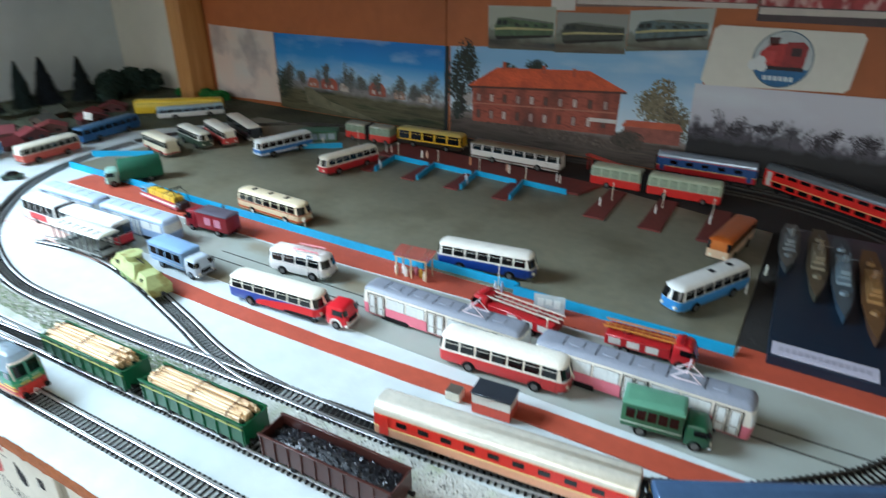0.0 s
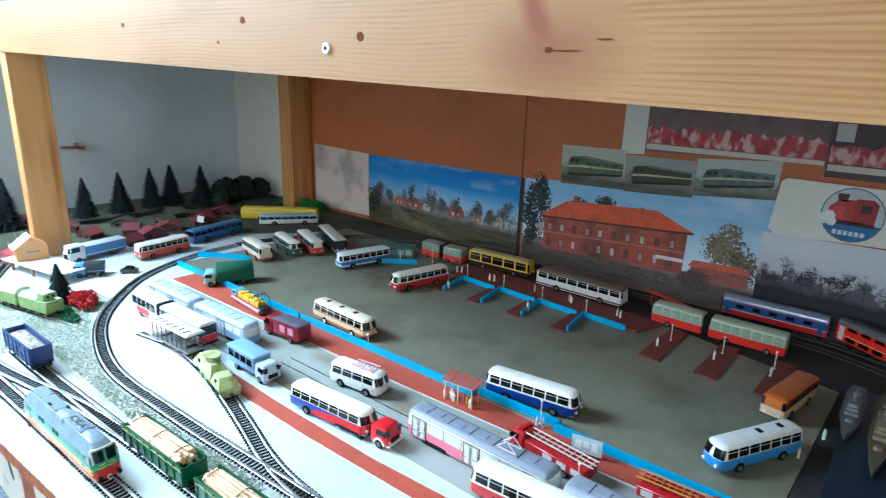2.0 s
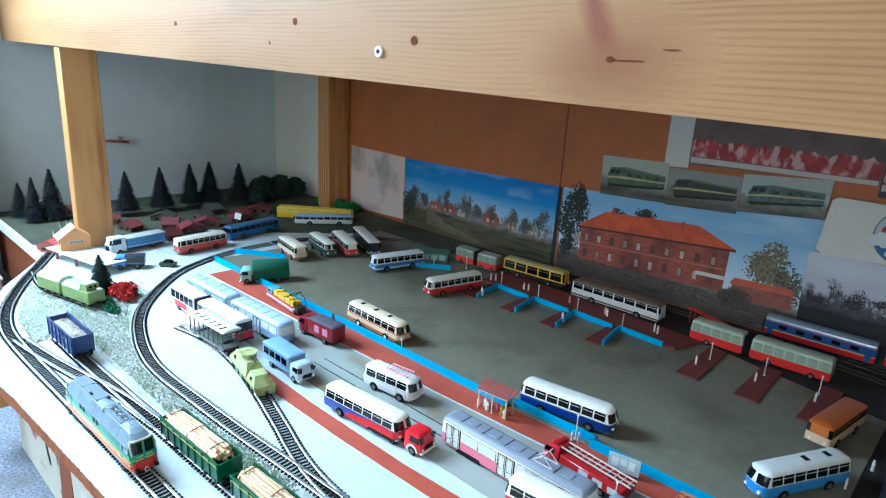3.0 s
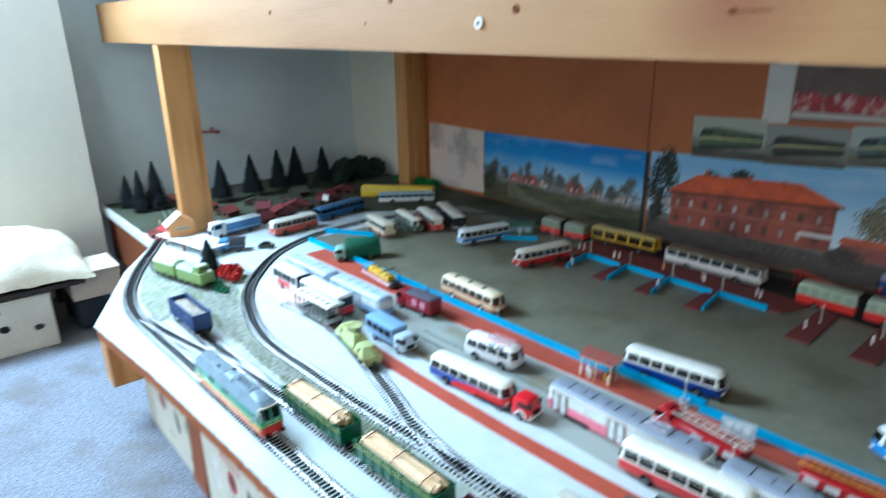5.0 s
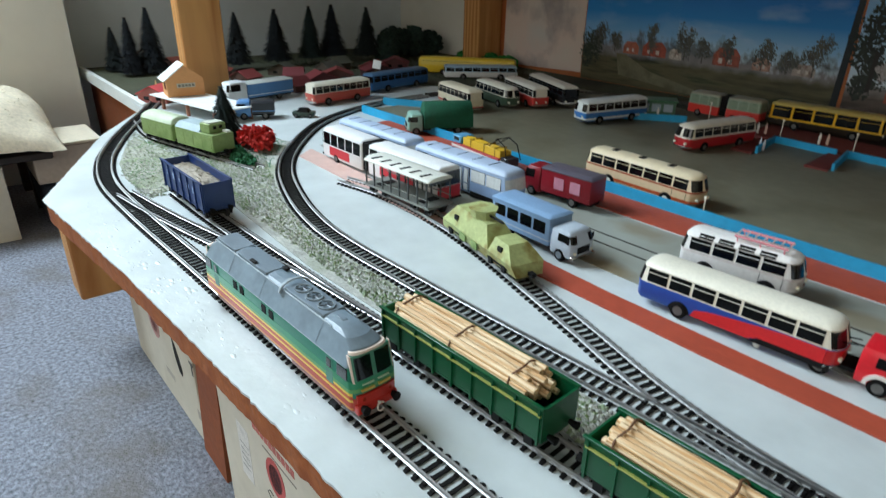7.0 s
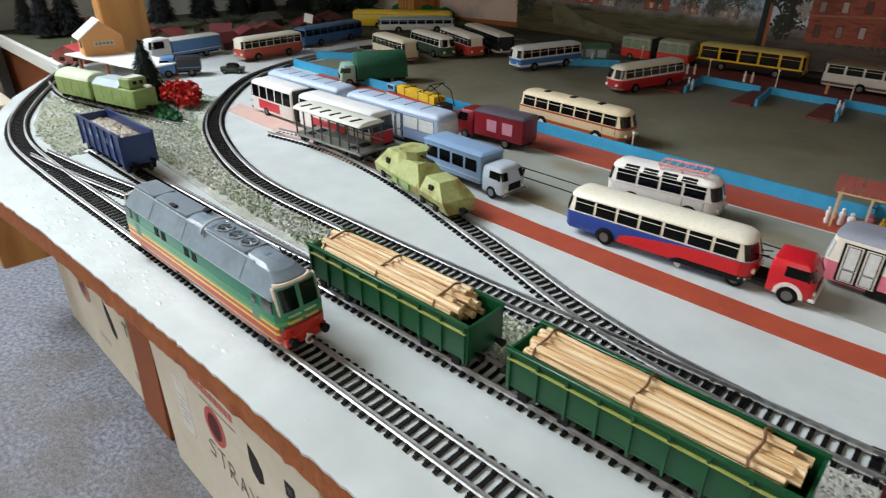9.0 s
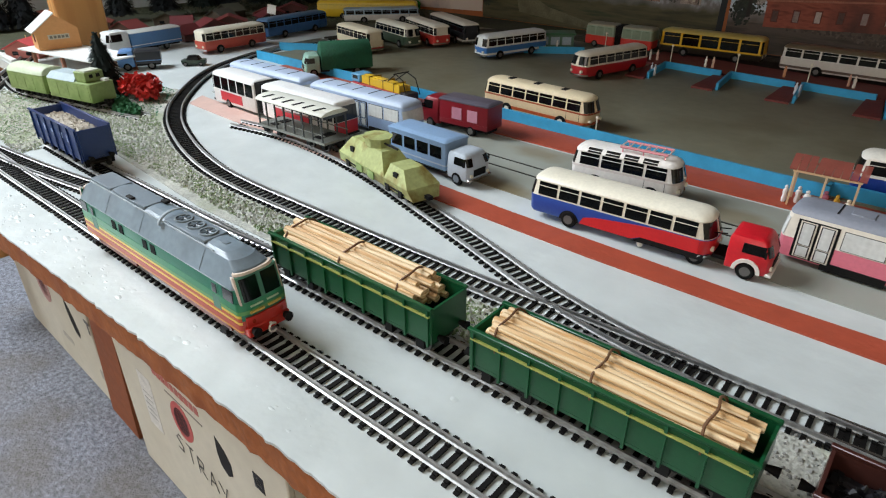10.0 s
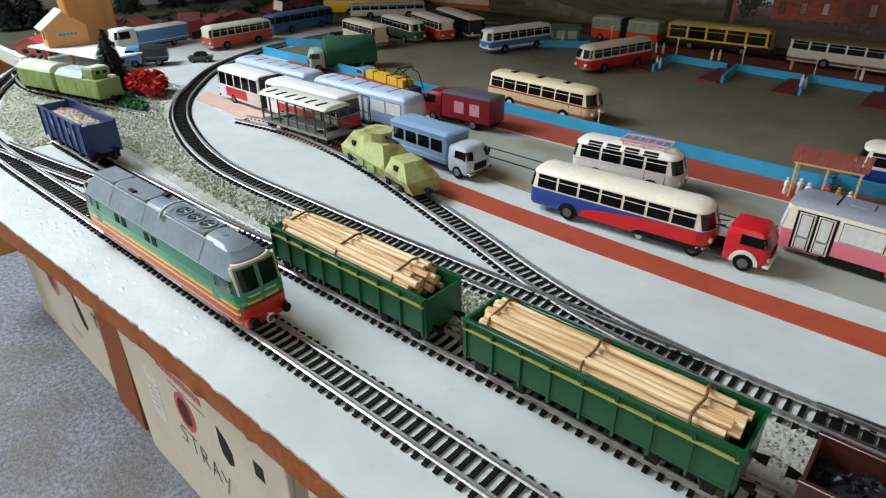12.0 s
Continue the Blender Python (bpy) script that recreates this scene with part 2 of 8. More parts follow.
def thing(name, label, category, m=None, group="", kind=""):
    """The Empty that carries a thing's parts."""
    ob = tagged(new(name), label, category, group, kind)
    ob.empty_display_size = 0.02
    ob.matrix_world = m or Matrix()
    return ob


def solid(name, bm, material, label, category, m=None, group="", kind=""):
    """A thing that is one mesh."""
    ob = tagged(new(name, mesh_of(name, bm, material)), label, category, group, kind)
    if m:
        ob.matrix_world = m
    return ob


def setting(name, bm, material, label="", category=""):
    return solid(name, bm, material, label, category, kind="structure")


def outline(L, W, f, b, n=5, ds=0.0, df=0.0, db=0.0):
    """A plan with rounded ends. f, b: depth and half-breadth of the front and rear corners."""
    x1, x0, w = L / 2 - df, -L / 2 + db, W / 2 - ds
    pts = []
    for sx, sy, (cx, cy) in ((1, -1, f), (1, 1, f), (-1, 1, b), (-1, -1, b)):
        cy = min(cy, w - 1e-4)
        for k in range(n + 1):
            a = k / n * math.pi / 2
            u = math.sin(a) if sx * sy < 0 else math.cos(a)
            v = math.cos(a) if sx * sy < 0 else math.sin(a)
            ox = (x1 if sx > 0 else x0) - sx * cx * (1 - u)
            oy = sy * (w - cy * (1 - v))
            pts.append((ox, oy))
    return pts


def stack(bm, L, W, layers, f=(0.004, 0.006), b=(0.003, 0.005), n=5):
    """A body built up from plans: layers of (z, inset of the sides, of the front, of the rear)."""
    rings = []
    for z, ds, df, db in layers:
        rings.append([bm.verts.new((x, y, z)) for x, y in outline(L, W, f, b, n, ds, df, db)])
    for lo, hi in zip(rings, rings[1:]):
        for k in range(len(lo)):
            j = (k + 1) % len(lo)
            bm.faces.new((lo[k], lo[j], hi[j], hi[k]))
    bm.faces.new(rings[0][::-1])
    bm.faces.new(rings[-1])
    return bm


def band(bm, L, W, f, b, want, lo, hi, off=0.0003, n=5):
    """A skin on part of a body: lo and hi are layers as in stack(); want(x, y) picks where it lies."""
    def rail(layer, o):
        z, ds, df, db = layer
        return [Vector((x, y, z)) for x, y in outline(L, W, f, b, n, ds - o, df - o, db - o)]
    rails = [rail(lo, off), rail(hi, off), rail(hi, -0.0006), rail(lo, -0.0006)]
    base = rails[0]
    m = len(base)
    keep = [bool(want(p.x, p.y)) for p in base]
    for k in range(m):
        j = (k + 1) % m
        if keep[k] and keep[j] and (base[k] - base[j]).length > 1e-6:
            v = [[bm.verts.new(r[i]) for r in rails] for i in (k, j)]
            for q in range(4):
                bm.faces.new((v[0][q], v[1][q], v[1][(q + 1) % 4], v[0][(q + 1) % 4]))
            if not keep[k - 1]:
                bm.faces.new(v[0])
            if not keep[(j + 1) % m]:
                bm.faces.new(v[1][::-1])
    bmesh.ops.remove_doubles(bm, verts=bm.verts[:], dist=1e-6)
    return bm


def wheel_meshes(r, w, cache={}):
    if (r, w) not in cache:
        t = tube(bmesh.new(), (0, -w / 2, 0), (0, w / 2, 0), r, n=16)
        bmesh.ops.bevel(t, geom=[e for e in t.edges if abs(e.verts[0].co.y - e.verts[1].co.y) < 1e-7], offset=r * 0.18, segments=1, affect="EDGES")
        h = tube(bmesh.new(), (0, -w * 0.54, 0), (0, w * 0.54, 0), r * 0.55, r * 0.55, n=12)
        cache[(r, w)] = (mesh_of("tyre", t, M_TYRE), mesh_of("rim", h, None))
    return cache[(r, w)]


def wheels(root, xs, W, r=0.0055, w=0.003, rim=None, z=None):
    tyre, hub = wheel_meshes(r, w)
    key = "rim_" + (rim.name if rim else "grey")
    hubm = bpy.data.meshes.get(key + f"{r:.4f}")
    if hubm is None:
        hubm = hub.copy()
        hubm.name = key + f"{r:.4f}"
        hubm.materials.clear()
        hubm.materials.append(rim or paint("5c5a57", 0.5))
    for x in xs:
        for s in (-1, 1):
            o = part("wheel", tyre, None, root)
            o.location = (x, s * (W / 2 - w / 2 + 0.0004), z if z is not None else r)
            part("rim", hubm, None, o)


def side_panes(root, xs, wid, W, z0, z1, ins0, ins1, material, name="window", off=0.0003):
    """Window panes on both sides of a body, each its own part, leaning with the wall."""
    for s in (-1, 1):
        bm = bmesh.new()
        ya, yb = s * (W / 2 - ins0 + off), s * (W / 2 - ins1 + off)
        d = s * 0.0008
        q = [(-wid / 2, ya, z0), (wid / 2, ya, z0), (wid / 2, yb, z1), (-wid / 2, yb, z1)]
        a = [bm.verts.new(p) for p in q]
        c = [bm.verts.new((p[0], p[1] - d, p[2])) for p in q]
        bm.faces.new(a)
        bm.faces.new(c[::-1])
        for k in range(4):
            bm.faces.new((a[k], a[(k + 1) % 4], c[(k + 1) % 4], c[k]))
        me = mesh_of(name, bm, material, smooth=False)
        for x in xs:
            part(name, me, None, root).location.x = x


# ---------------------------------------------------------------- room
FLOOR = -0.20
setting("floor", boxed(-2.0, 1.6, -2.2, 1.4, FLOOR - 0.05, FLOOR), M_FLOOR, "grey speckled short-pile carpet floor", "floor")
setting("ceiling", boxed(-2.0, 1.6, -2.2, 1.4, 2.0, 2.06), M_CEIL, "plain white ceiling", "ceiling")
setting("wall_north", boxed(-1.96, 1.6, 1.17, 1.4, FLOOR, 2.0), M_WALL, "plastered wall behind the hardboard", "wall")
# Unseen closing wall; its cream tone is chosen to bounce warm light inward.
setting("wall_east", boxed(1.5, 1.6, -2.0, 1.17, FLOOR, 2.0), mat("bounce_wall_cream", "d6c9ae", 0.85, var=0.05, scale=4), "plain plastered wall", "wall")


def holed_wall(name, along, a0, a1, d0, d1, hole, label):
    """A wall with one window opening. hole: (from, to, sill, head)."""
    h0, h1, s0, s1 = hole
    bm = bmesh.new()
    for p, q, r, s in ((a0, h0, FLOOR, 2.0), (h1, a1, FLOOR, 2.0), (h0, h1, FLOOR, s0), (h0, h1, s1, 2.0)):
        if along == "y":
            box(bm, d0, d1, p, q, r, s)
        else:
            box(bm, p, q, d0, d1, r, s)
    return setting(name, bm, M_WALL, label, "wall")


holed_wall("wall_west", "y", -2.0, 0.322, -1.96, -1.74, (-0.69, 0.29, 0.64, 1.62), "cream plastered wall with a window opening")
# Unseen south wall; its opening is added for the fill lamp.
holed_wall("wall_south", "x", -1.96, 1.6, -2.2, -2.0, (-0.6, 1.0, 0.1, 1.5), "plastered wall with a window opening")
setting("wall_alcove", boxed(-1.96, -1.822, 0.323, 1.169, FLOOR, 2.0), M_WALLBLUE, "pale blue-grey plastered wall behind the model trees", "wall")


def window(name, m, w, h):
    """A casement: frame bars round open lights."""
    root = tagged(new(name), "white-framed casement window", "window", kind="structure")
    root.matrix_world = m
    white = paint("dcdcd6", 0.4)
    for x0, x1, z0, z1 in ((-w / 2, w / 2, 0, 0.05), (-w / 2, w / 2, h - 0.05, h), (-w / 2, -w / 2 + 0.05, 0.05, h - 0.05), (w / 2 - 0.05, w / 2, 0.05, h - 0.05), (-0.03, 0.03, 0.05, h - 0.05)):
        part("window_frame", boxed(x0, x1, -0.03, 0.03, z0, z1), white, root)


window("window_1", pose(-1.88, -0.20, 0.64, 0, 0, 90), 0.98, 0.98)
# Frame for the added opening that holds the fill lamp.
window("fill_window", pose(0.2, -2.12, 0.1), 1.6, 1.4)

# brown hardboard behind the layout, in two sheets with a seam
setting("back_panel", boxed(-1.442, -0.668, 1.156, 1.168, -0.02, 0.56), M_BROWNBOARD, "brown hardboard sheet behind the layout", "panel")
setting("back_panel", boxed(-0.664, 0.6, 1.154, 1.168, -0.02, 0.56), M_BROWNBOARD, "brown hardboard sheet behind the layout", "panel")

# platform over the layout: front beam, posts, deck
beam = thing("platform_beam", "planed pine beam with knots above the layout", "beam", kind="structure")
BEAM_Y = 0.415
part("beam_timber", prism(bmesh.new(), [(-1.80, 0.4222), (1.0, 0.3724), (1.0, 0.4480), (-1.80, 0.5130)], BEAM_Y, BEAM_Y + 0.036, "y"), M_PINE, beam)
for x, z, rx, rz in ((-0.358, 0.4345, 0.0042, 0.0040), (-0.1675, 0.4245, 0.0030, 0.0020), (-0.154, 0.4240, 0.012, 0.0005), (-0.126, 0.4312, 0.006, 0.0005), (-0.541, 0.452, 0.0040, 0.0036), (-0.83, 0.452, 0.004, 0.003), (-0.592, 0.430, 0.0016, 0.0018)):
    bm = prism(bmesh.new(), [(x + rx * math.cos(a * 0.45), z + rz * math.sin(a * 0.45)) for a in range(14)], BEAM_Y - 0.0004, BEAM_Y + 0.001, "y")
    part("knot", bm, M_KNOT, beam, "dark brown knot")
bm = tube(bmesh.new(), (-0.4035, BEAM_Y - 0.002, 0.4246), (-0.4035, BEAM_Y + 0.001, 0.4246), 0.0050, n=16)
part("screw_cap", bm, paint("e8e6df"), beam, "white screw cap")
bm = tube(bmesh.new(), (-0.4035, BEAM_Y - 0.0028, 0.4246), (-0.4035, BEAM_Y - 0.0015, 0.4246), 0.0020, n=8)
part("screw_slot", bm, M_BLACK, beam)
setting("platform_deck", boxed(-1.82, 1.0, 0.452, 1.153, 0.450, 0.469), mat("deck_underside", "7b5a3a", 0.8, var=0.2, scale=10), "wooden deck over the layout", "deck")
setting("support_post", boxed(-1.402, -1.371, 0.417, 0.486, 0.0, 0.4136, bevel=0.002), M_PINEV, "planed pine post standing on the layout", "post")
setting("support_post", boxed(-1.452, -1.397, 1.082, 1.153, 0.0, 0.4496, bevel=0.002), M_PINEV, "planed pine post in the far corner", "post")
# what lies on the platform, over the beam
solid("mattress", boxed(-1.75, 0.9, 0.456, 1.1, 0.4695, 0.62, bevel=0.02, seg=3), mat("blue_cover", "1d4258", 0.8, var=0.15, scale=10, bump=0.3, bscale=60), "blue fabric-covered mattress lying on the platform deck", "mattress")

# ---------------------------------------------------------------- layout board
TOPLINE = [(-0.98, 0.142), (-0.77, 0.163), (-0.55, 0.178), (-0.42, 0.184), (0.6, 0.20), (0.6, 1.153), (-1.818, 1.153), (-1.818, 0.345), (-1.35, 0.335), (-1.21, 0.245)]


def chipped(line, step=0.0035, seed=5):
    """The plan of the board with a slightly uneven sawn edge."""
    rg = random.Random(seed)
    out = []
    for (xa, ya), (xb, yb) in zip(line, line[1:] + line[:1]):
        n = max(1, int(math.hypot(xb - xa, yb - ya) / step)) if ya < 0.4 and yb < 0.4 and xa > -1.4 else 1
        for k in range(n):
            j = rg.uniform(-0.0004, 0.0004) if k else 0.0
            out.append((xa + (xb - xa) * k / n + j, ya + (yb - ya) * k / n + (rg.uniform(-0.0013, 0.0006) * rg.random() if n > 1 else 0.0)))
    return out


table = thing("layout_board", "white-painted board carrying the model railway", "table")
part("board_top", prism(bmesh.new(), chipped(TOPLINE), -0.0016, 0.0), M_TABLE, table)
inner = [(x + (0.002 if x < -0.9 else 0), y + (0.002 if y < 0.4 else -0.001)) for x, y in TOPLINE]
part("board_core", prism(bmesh.new(), chipped(inner, 0.005, 6), -0.022, -0.0016), M_FIBRE, table, "rough brown fibreboard edge")
part("table_leg", prism(bmesh.new(), [(-0.786, FLOOR), (-0.732, FLOOR), (-0.710, -0.0222), (-0.754, -0.0222)], 0.1990, 0.236, "y"), M_BROWNLEG, table, "slanting brown-stained wooden leg")
for x, y in ((0.1, 0.26), (0.5, 1.08), (-1.2, 1.05)):
    part("table_leg", boxed(x - 0.026, x + 0.026, y - 0.020, y + 0.020, FLOOR, -0.0222, bevel=0.002), M_BROWNLEG, table)
part("corner_bracket", boxed(-1.045, -1.0, 0.155, 0.21, -0.125, -0.0222, bevel=0.002), M_PINEV, table, "pale pine block under the corner")
part("apron", boxed(-1.815, -1.39, 0.352, 0.362, -0.15, -0.0222), M_BROWNLEG, table)
part("edge_strip", boxed(-1.815, -1.355, 0.336, 0.3445, -0.016, 0.006, bevel=0.001), paint("d6d8d2", 0.5), table, "white edging strip")

# painted areas
def street_paint(name):
    """Grey street paint with the vehicles' warm shadows painted in as soft brownish patches."""
    n, l, X, Z, op, grain, ramp, over, finish = node_kit(name, 0.5)
    co, sep = n.new("ShaderNodeTexCoord"), n.new("ShaderNodeSeparateXYZ")
    l.new(co.outputs["Object"], sep.inputs[0])
    col = ramp(grain(9, (1, 1, 1), 5), ("a0a59c", "989c92", "8a8878"))
    # Each patch puts the tan shade beside a vehicle into the road colour.
    for x, y, rx, ry, k in ((-0.560, 0.4540, 0.036, 0.020, 0.75), (-0.404, 0.5280, 0.040, 0.020, 0.6), (-0.585, 0.5420, 0.040, 0.018, 0.55), (-0.10, 0.535, 0.05, 0.02, 0.4)):
        dx, dy = op("DIVIDE", op("SUBTRACT", X, x), rx), op("DIVIDE", op("SUBTRACT", sep.outputs["Y"], y), ry)
        d = op("SQRT", op("ADD", op("MULTIPLY", dx, dx), op("MULTIPLY", dy, dy)))
        spot = op("MULTIPLY", op("SUBTRACT", 1.0, op("ADD", d, op("SUBTRACT", grain(40, (1, 1, 1), 3), 0.5)), True), 1.6, True)
        col = over(col, "7c6a44", op("MULTIPLY", spot, k))
    return finish(col)


road = tagged(new("road", mesh_of("road", prism(bmesh.new(), [(-1.0, 0.452), (0.13, 0.456), (0.13, 0.586), (0.05, 0.586), (-0.45, 0.562), (-1.0, 0.548)], 0.0, 0.0006), street_paint("road_paint"))), "pale grey painted street with tram rails", "road", kind="structure")
setting("pavement", prism(bmesh.new(), [(-0.70, 0.4040), (-0.45, 0.4055), (-0.25, 0.4130), (-0.14, 0.4210), (0.004, 0.4235), (0.038, 0.4490), (-0.135, 0.4430), (-0.25, 0.4350), (-0.36, 0.4275), (-0.53, 0.4255), (-0.70, 0.4300)], 0.0, 0.0012), M_REDWAY, "red painted footpath", "pavement")
M_FADEDWAY = mat("faded_footpath_paint", "c9a89c", 0.65, var=0.10, scale=10, bump=0.2, bscale=200, second="b88878", mix=0.7, mscale=12)
setting("pavement", prism(bmesh.new(), [(-0.970, 0.408), (-0.7005, 0.4040), (-0.7005, 0.430), (-0.990, 0.434)], 0.0, 0.0012), M_FADEDWAY, "faded pinkish end of the red footpath", "pavement")
setting("pavement", prism(bmesh.new(), [(-1.06, 0.552), (-0.45, 0.566), (0.05, 0.590), (0.4, 0.590), (0.4, 0.636), (0.0, 0.636), (-0.003, 0.612), (-1.06, 0.606)], 0.0, 0.0012), M_REDWAY, "red painted footpath beside the blue kerb", "pavement")
setting("bus_yard", prism(bmesh.new(), [(-1.14, 0.606), (-0.005, 0.615), (-0.005, 0.955), (-0.29, 1.02), (-0.66, 1.045), (-1.12, 1.045)], 0.0, 0.002), M_LOT, "grey painted bus yard with oil stains", "yard")
setting("embankment", prism(bmesh.new(), [(-1.812, 0.348), (-1.46, 0.346), (-1.44, 0.42), (-1.415, 0.56), (-1.38, 0.70), (-1.28, 0.80), (-1.20, 0.90), (-1.13, 1.0), (-0.68, 1.045), (-0.68, 1.15), (-1.812, 1.15)], 0.0, 0.0015), M_TERRAIN, "dull green scenic ground", "ground")
setting("dark_ground", prism(bmesh.new(), [(-0.68, 1.045), (-0.29, 1.02), (-0.0046, 0.96), (-0.0046, 0.637), (0.6, 0.637), (0.6, 1.15), (-0.68, 1.15)], 0.0, 0.0012), mat("dark_ballast_ground", "26231f", 0.95, var=0.4, scale=30, bump=0.8, bscale=400), "dark gravelly ground by the far tracks", "ground")


def low_wall(pts, h=0.012, t=0.003, name="blue_kerb"):
    """A low painted wall along a line of points."""
    bm = bmesh.new()
    for (xa, ya), (xb, yb) in zip(pts, pts[1:]):
        d = Vector((xb - xa, yb - ya, 0)).normalized()
        nrm = Vector((-d.y, d.x, 0)) * t / 2
        a, b = Vector((xa, ya, 0)) - d * t / 2, Vector((xb, yb, 0)) + d * t / 2
        prism(bm, [(p.x, p.y) for p in (a - nrm, b - nrm, b + nrm, a + nrm)], 0.0, h)
    return solid(name, bm, M_BLUE, "low bright blue wall edging the bus yard", "kerb", group="blue kerbs")


low_wall([(-1.13, 0.60), (-0.73, 0.604)])
low_wall([(-0.72, 0.604), (-0.365, 0.6065), (-0.365, 0.616), (-0.24, 0.62), (-0.24, 0.61), (-0.006, 0.615)])
low_wall([(-1.16, 0.66), (-1.06, 0.72)])
for x in (-0.655, -0.565, -0.478, -0.388):
    low_wall([(x + 0.012, 0.875), (x, 0.95), (x + 0.078, 0.945)], h=0.011)
low_wall([(-0.86, 0.90), (-0.79, 0.955)])
setting("platform", prism(bmesh.new(), [(-0.70, 0.953), (-0.29, 0.949), (-0.27, 1.01), (-0.70, 1.04)], 0.002, 0.006), M_BROWNWAY, "brown painted passenger platform", "platform")
for x in (-0.655, -0.565, -0.478, -0.388):
    setting("platform", prism(bmesh.new(), [(x - 0.016, 0.865), (x + 0.010, 0.865), (x - 0.002, 0.948), (x - 0.02, 0.948)], 0.002, 0.0045), M_BROWNWAY, "brown painted boarding finger", "platform")
for x in (-0.238, -0.156, -0.076):
    setting("platform", prism(bmesh.new(), [(x - 0.016, 0.872), (x + 0.016, 0.872), (x + 0.012, 1.0), (x - 0.016, 1.0)], 0.002, 0.0045), M_BROWNWAY, "brown painted boarding finger", "platform")

# ---------------------------------------------------------------- tracks
R, CL, CY, TILTED = 0.384, -0.80, 0.711, 3.0
CR, CRY = CL + 0.70 * math.cos(radians(TILTED)), CY + 0.70 * math.sin(radians(TILTED))


def arc(cx, cy, r, a0, a1, n):
    return [(cx + r * math.cos(radians(a0 + (a1 - a0) * k / n)), cy + r * math.sin(radians(a0 + (a1 - a0) * k / n))) for k in range(n + 1)]


def smooth_line(pts, n=10):
    """A curve through points."""
    out = []
    p = [Vector((*q, 0)) for q in pts]
    p = [2 * p[0] - p[1]] + p + [2 * p[-1] - p[-2]]
    for a, b, c, d in zip(p, p[1:], p[2:], p[3:]):
        for k in range(n):
            t = k / n
            v = 0.5 * (2 * b + (c - a) * t + (2 * a - 5 * b + 4 * c - d) * t * t + (3 * b - a - 3 * c + d) * t**3)
            out.append((v.x, v.y))
    return out + [tuple(pts[-1])]


def walk_line(pts, s):
    """Place and heading at s metres along a line."""
    for (xa, ya), (xb, yb) in zip(pts, pts[1:]):
        d = math.hypot(xb - xa, yb - ya)
        if s <= d or (xb, yb) == tuple(pts[-1]):
            t = s / d
            return xa + (xb - xa) * t, ya + (yb - ya) * t, math.atan2(yb - ya, xb - xa)
        s -= d


def length_of(pts):
    return sum(math.hypot(b[0] - a[0], b[1] - a[1]) for a, b in zip(pts, pts[1:]))


NEAR_R = arc(CR, CRY, R, 270 + TILTED, 270, 1)[0]
NEAR_LINE = smooth_line([NEAR_R, (-0.20, 0.3490), (-0.36, 0.3395), (-0.43, 0.3350), (-0.55, 0.3265), (-0.64, 0.3220), (-0.71, 0.3190), (-0.77, 0.3225), (-0.84, 0.3375), (-0.925, 0.3680), (-1.0, 0.4145), (-1.093, 0.499), (-1.146, 0.589), (-1.172, 0.680), (-1.178, 0.760)], 6)
FAR_LINE = arc(CL, CY, R, 172, 90 + TILTED, 18) + arc(CR, CRY, R, 90 + TILTED, -90 + TILTED, 40)
TRACK1 = smooth_line([(0.5, 0.262), (0.1, 0.246), (-0.25, 0.231), (-0.45, 0.2225), (-0.732, 0.2105), (-0.888, 0.2035), (-0.99, 0.2035), (-1.07, 0.2175), (-1.14, 0.2425), (-1.22, 0.279), (-1.33, 0.337), (-1.5, 0.42), (-1.7, 0.47)])
TRACK2 = smooth_line([(0.5, 0.318), (0.0, 0.296), (-0.39, 0.2775), (-0.46, 0.2735), (-0.65, 0.264), (-0.83, 0.2555), (-0.88, 0.2540), (-0.928, 0.2528)])
BRANCH = smooth_line([(-0.60, 0.266), (-0.70, 0.255), (-0.79, 0.236), (-0.87, 0.2205), (-0.95, 0.2085)])
TRACK3 = smooth_line([(-0.95, 0.348), (-1.06, 0.320), (-1.16, 0.298), (-1.26, 0.306)])
SIDING = smooth_line([(-0.345, 0.3405), (-0.40, 0.3435), (-0.453, 0.353), (-0.51, 0.369), (-0.575, 0.386), (-0.64, 0.402), (-0.70, 0.412), (-0.76, 0.416), (-0.81, 0.412), (-0.86, 0.402)])
INNER = smooth_line([(-0.30, 0.3435), (-0.20, 0.356), (-0.0745, 0.387), (-0.019, 0.4095), (0.032, 0.437), (0.083, 0.478), (0.1185, 0.514), (0.165, 0.585)])
OUTER = [(-0.20, 1.0885)] + arc(CR, CRY, 0.346, 92, 15, 26)
RAIL_TOP = 0.0041
HALF, TIE = 0.0072, 0.0115


def rails(bm, pts, off, z0=0.0011, z1=RAIL_TOP, w=0.0011):
    """One rail beside a line."""
    v = []
    for k, (x, y) in enumerate(pts):
        a, b = pts[max(k - 1, 0)], pts[min(k + 1, len(pts) - 1)]
        d = Vector((b[0] - a[0], b[1] - a[1], 0)).normalized()
        nrm = Vector((-d.y, d.x, 0))
        c = Vector((x, y, 0)) + nrm * off
        v.append([bm.verts.new(c + nrm * s + Vector((0, 0, z))) for s, z in ((-w, z0), (-w, z0 + 0.0004), (-w * 0.2, z0 + 0.0008), (-w * 0.2, z1 - 0.0010), (-w / 2, z1 - 0.0007), (-w / 2, z1), (w / 2, z1), (w / 2, z1 - 0.0007), (w * 0.2, z1 - 0.0010), (w * 0.2, z0 + 0.0008), (w, z0 + 0.0004), (w, z0))])
    for p, q in zip(v, v[1:]):
        for k in range(12):
            bm.faces.new((p[k], q[k], q[(k + 1) % 12], p[(k + 1) % 12]))
    return bm


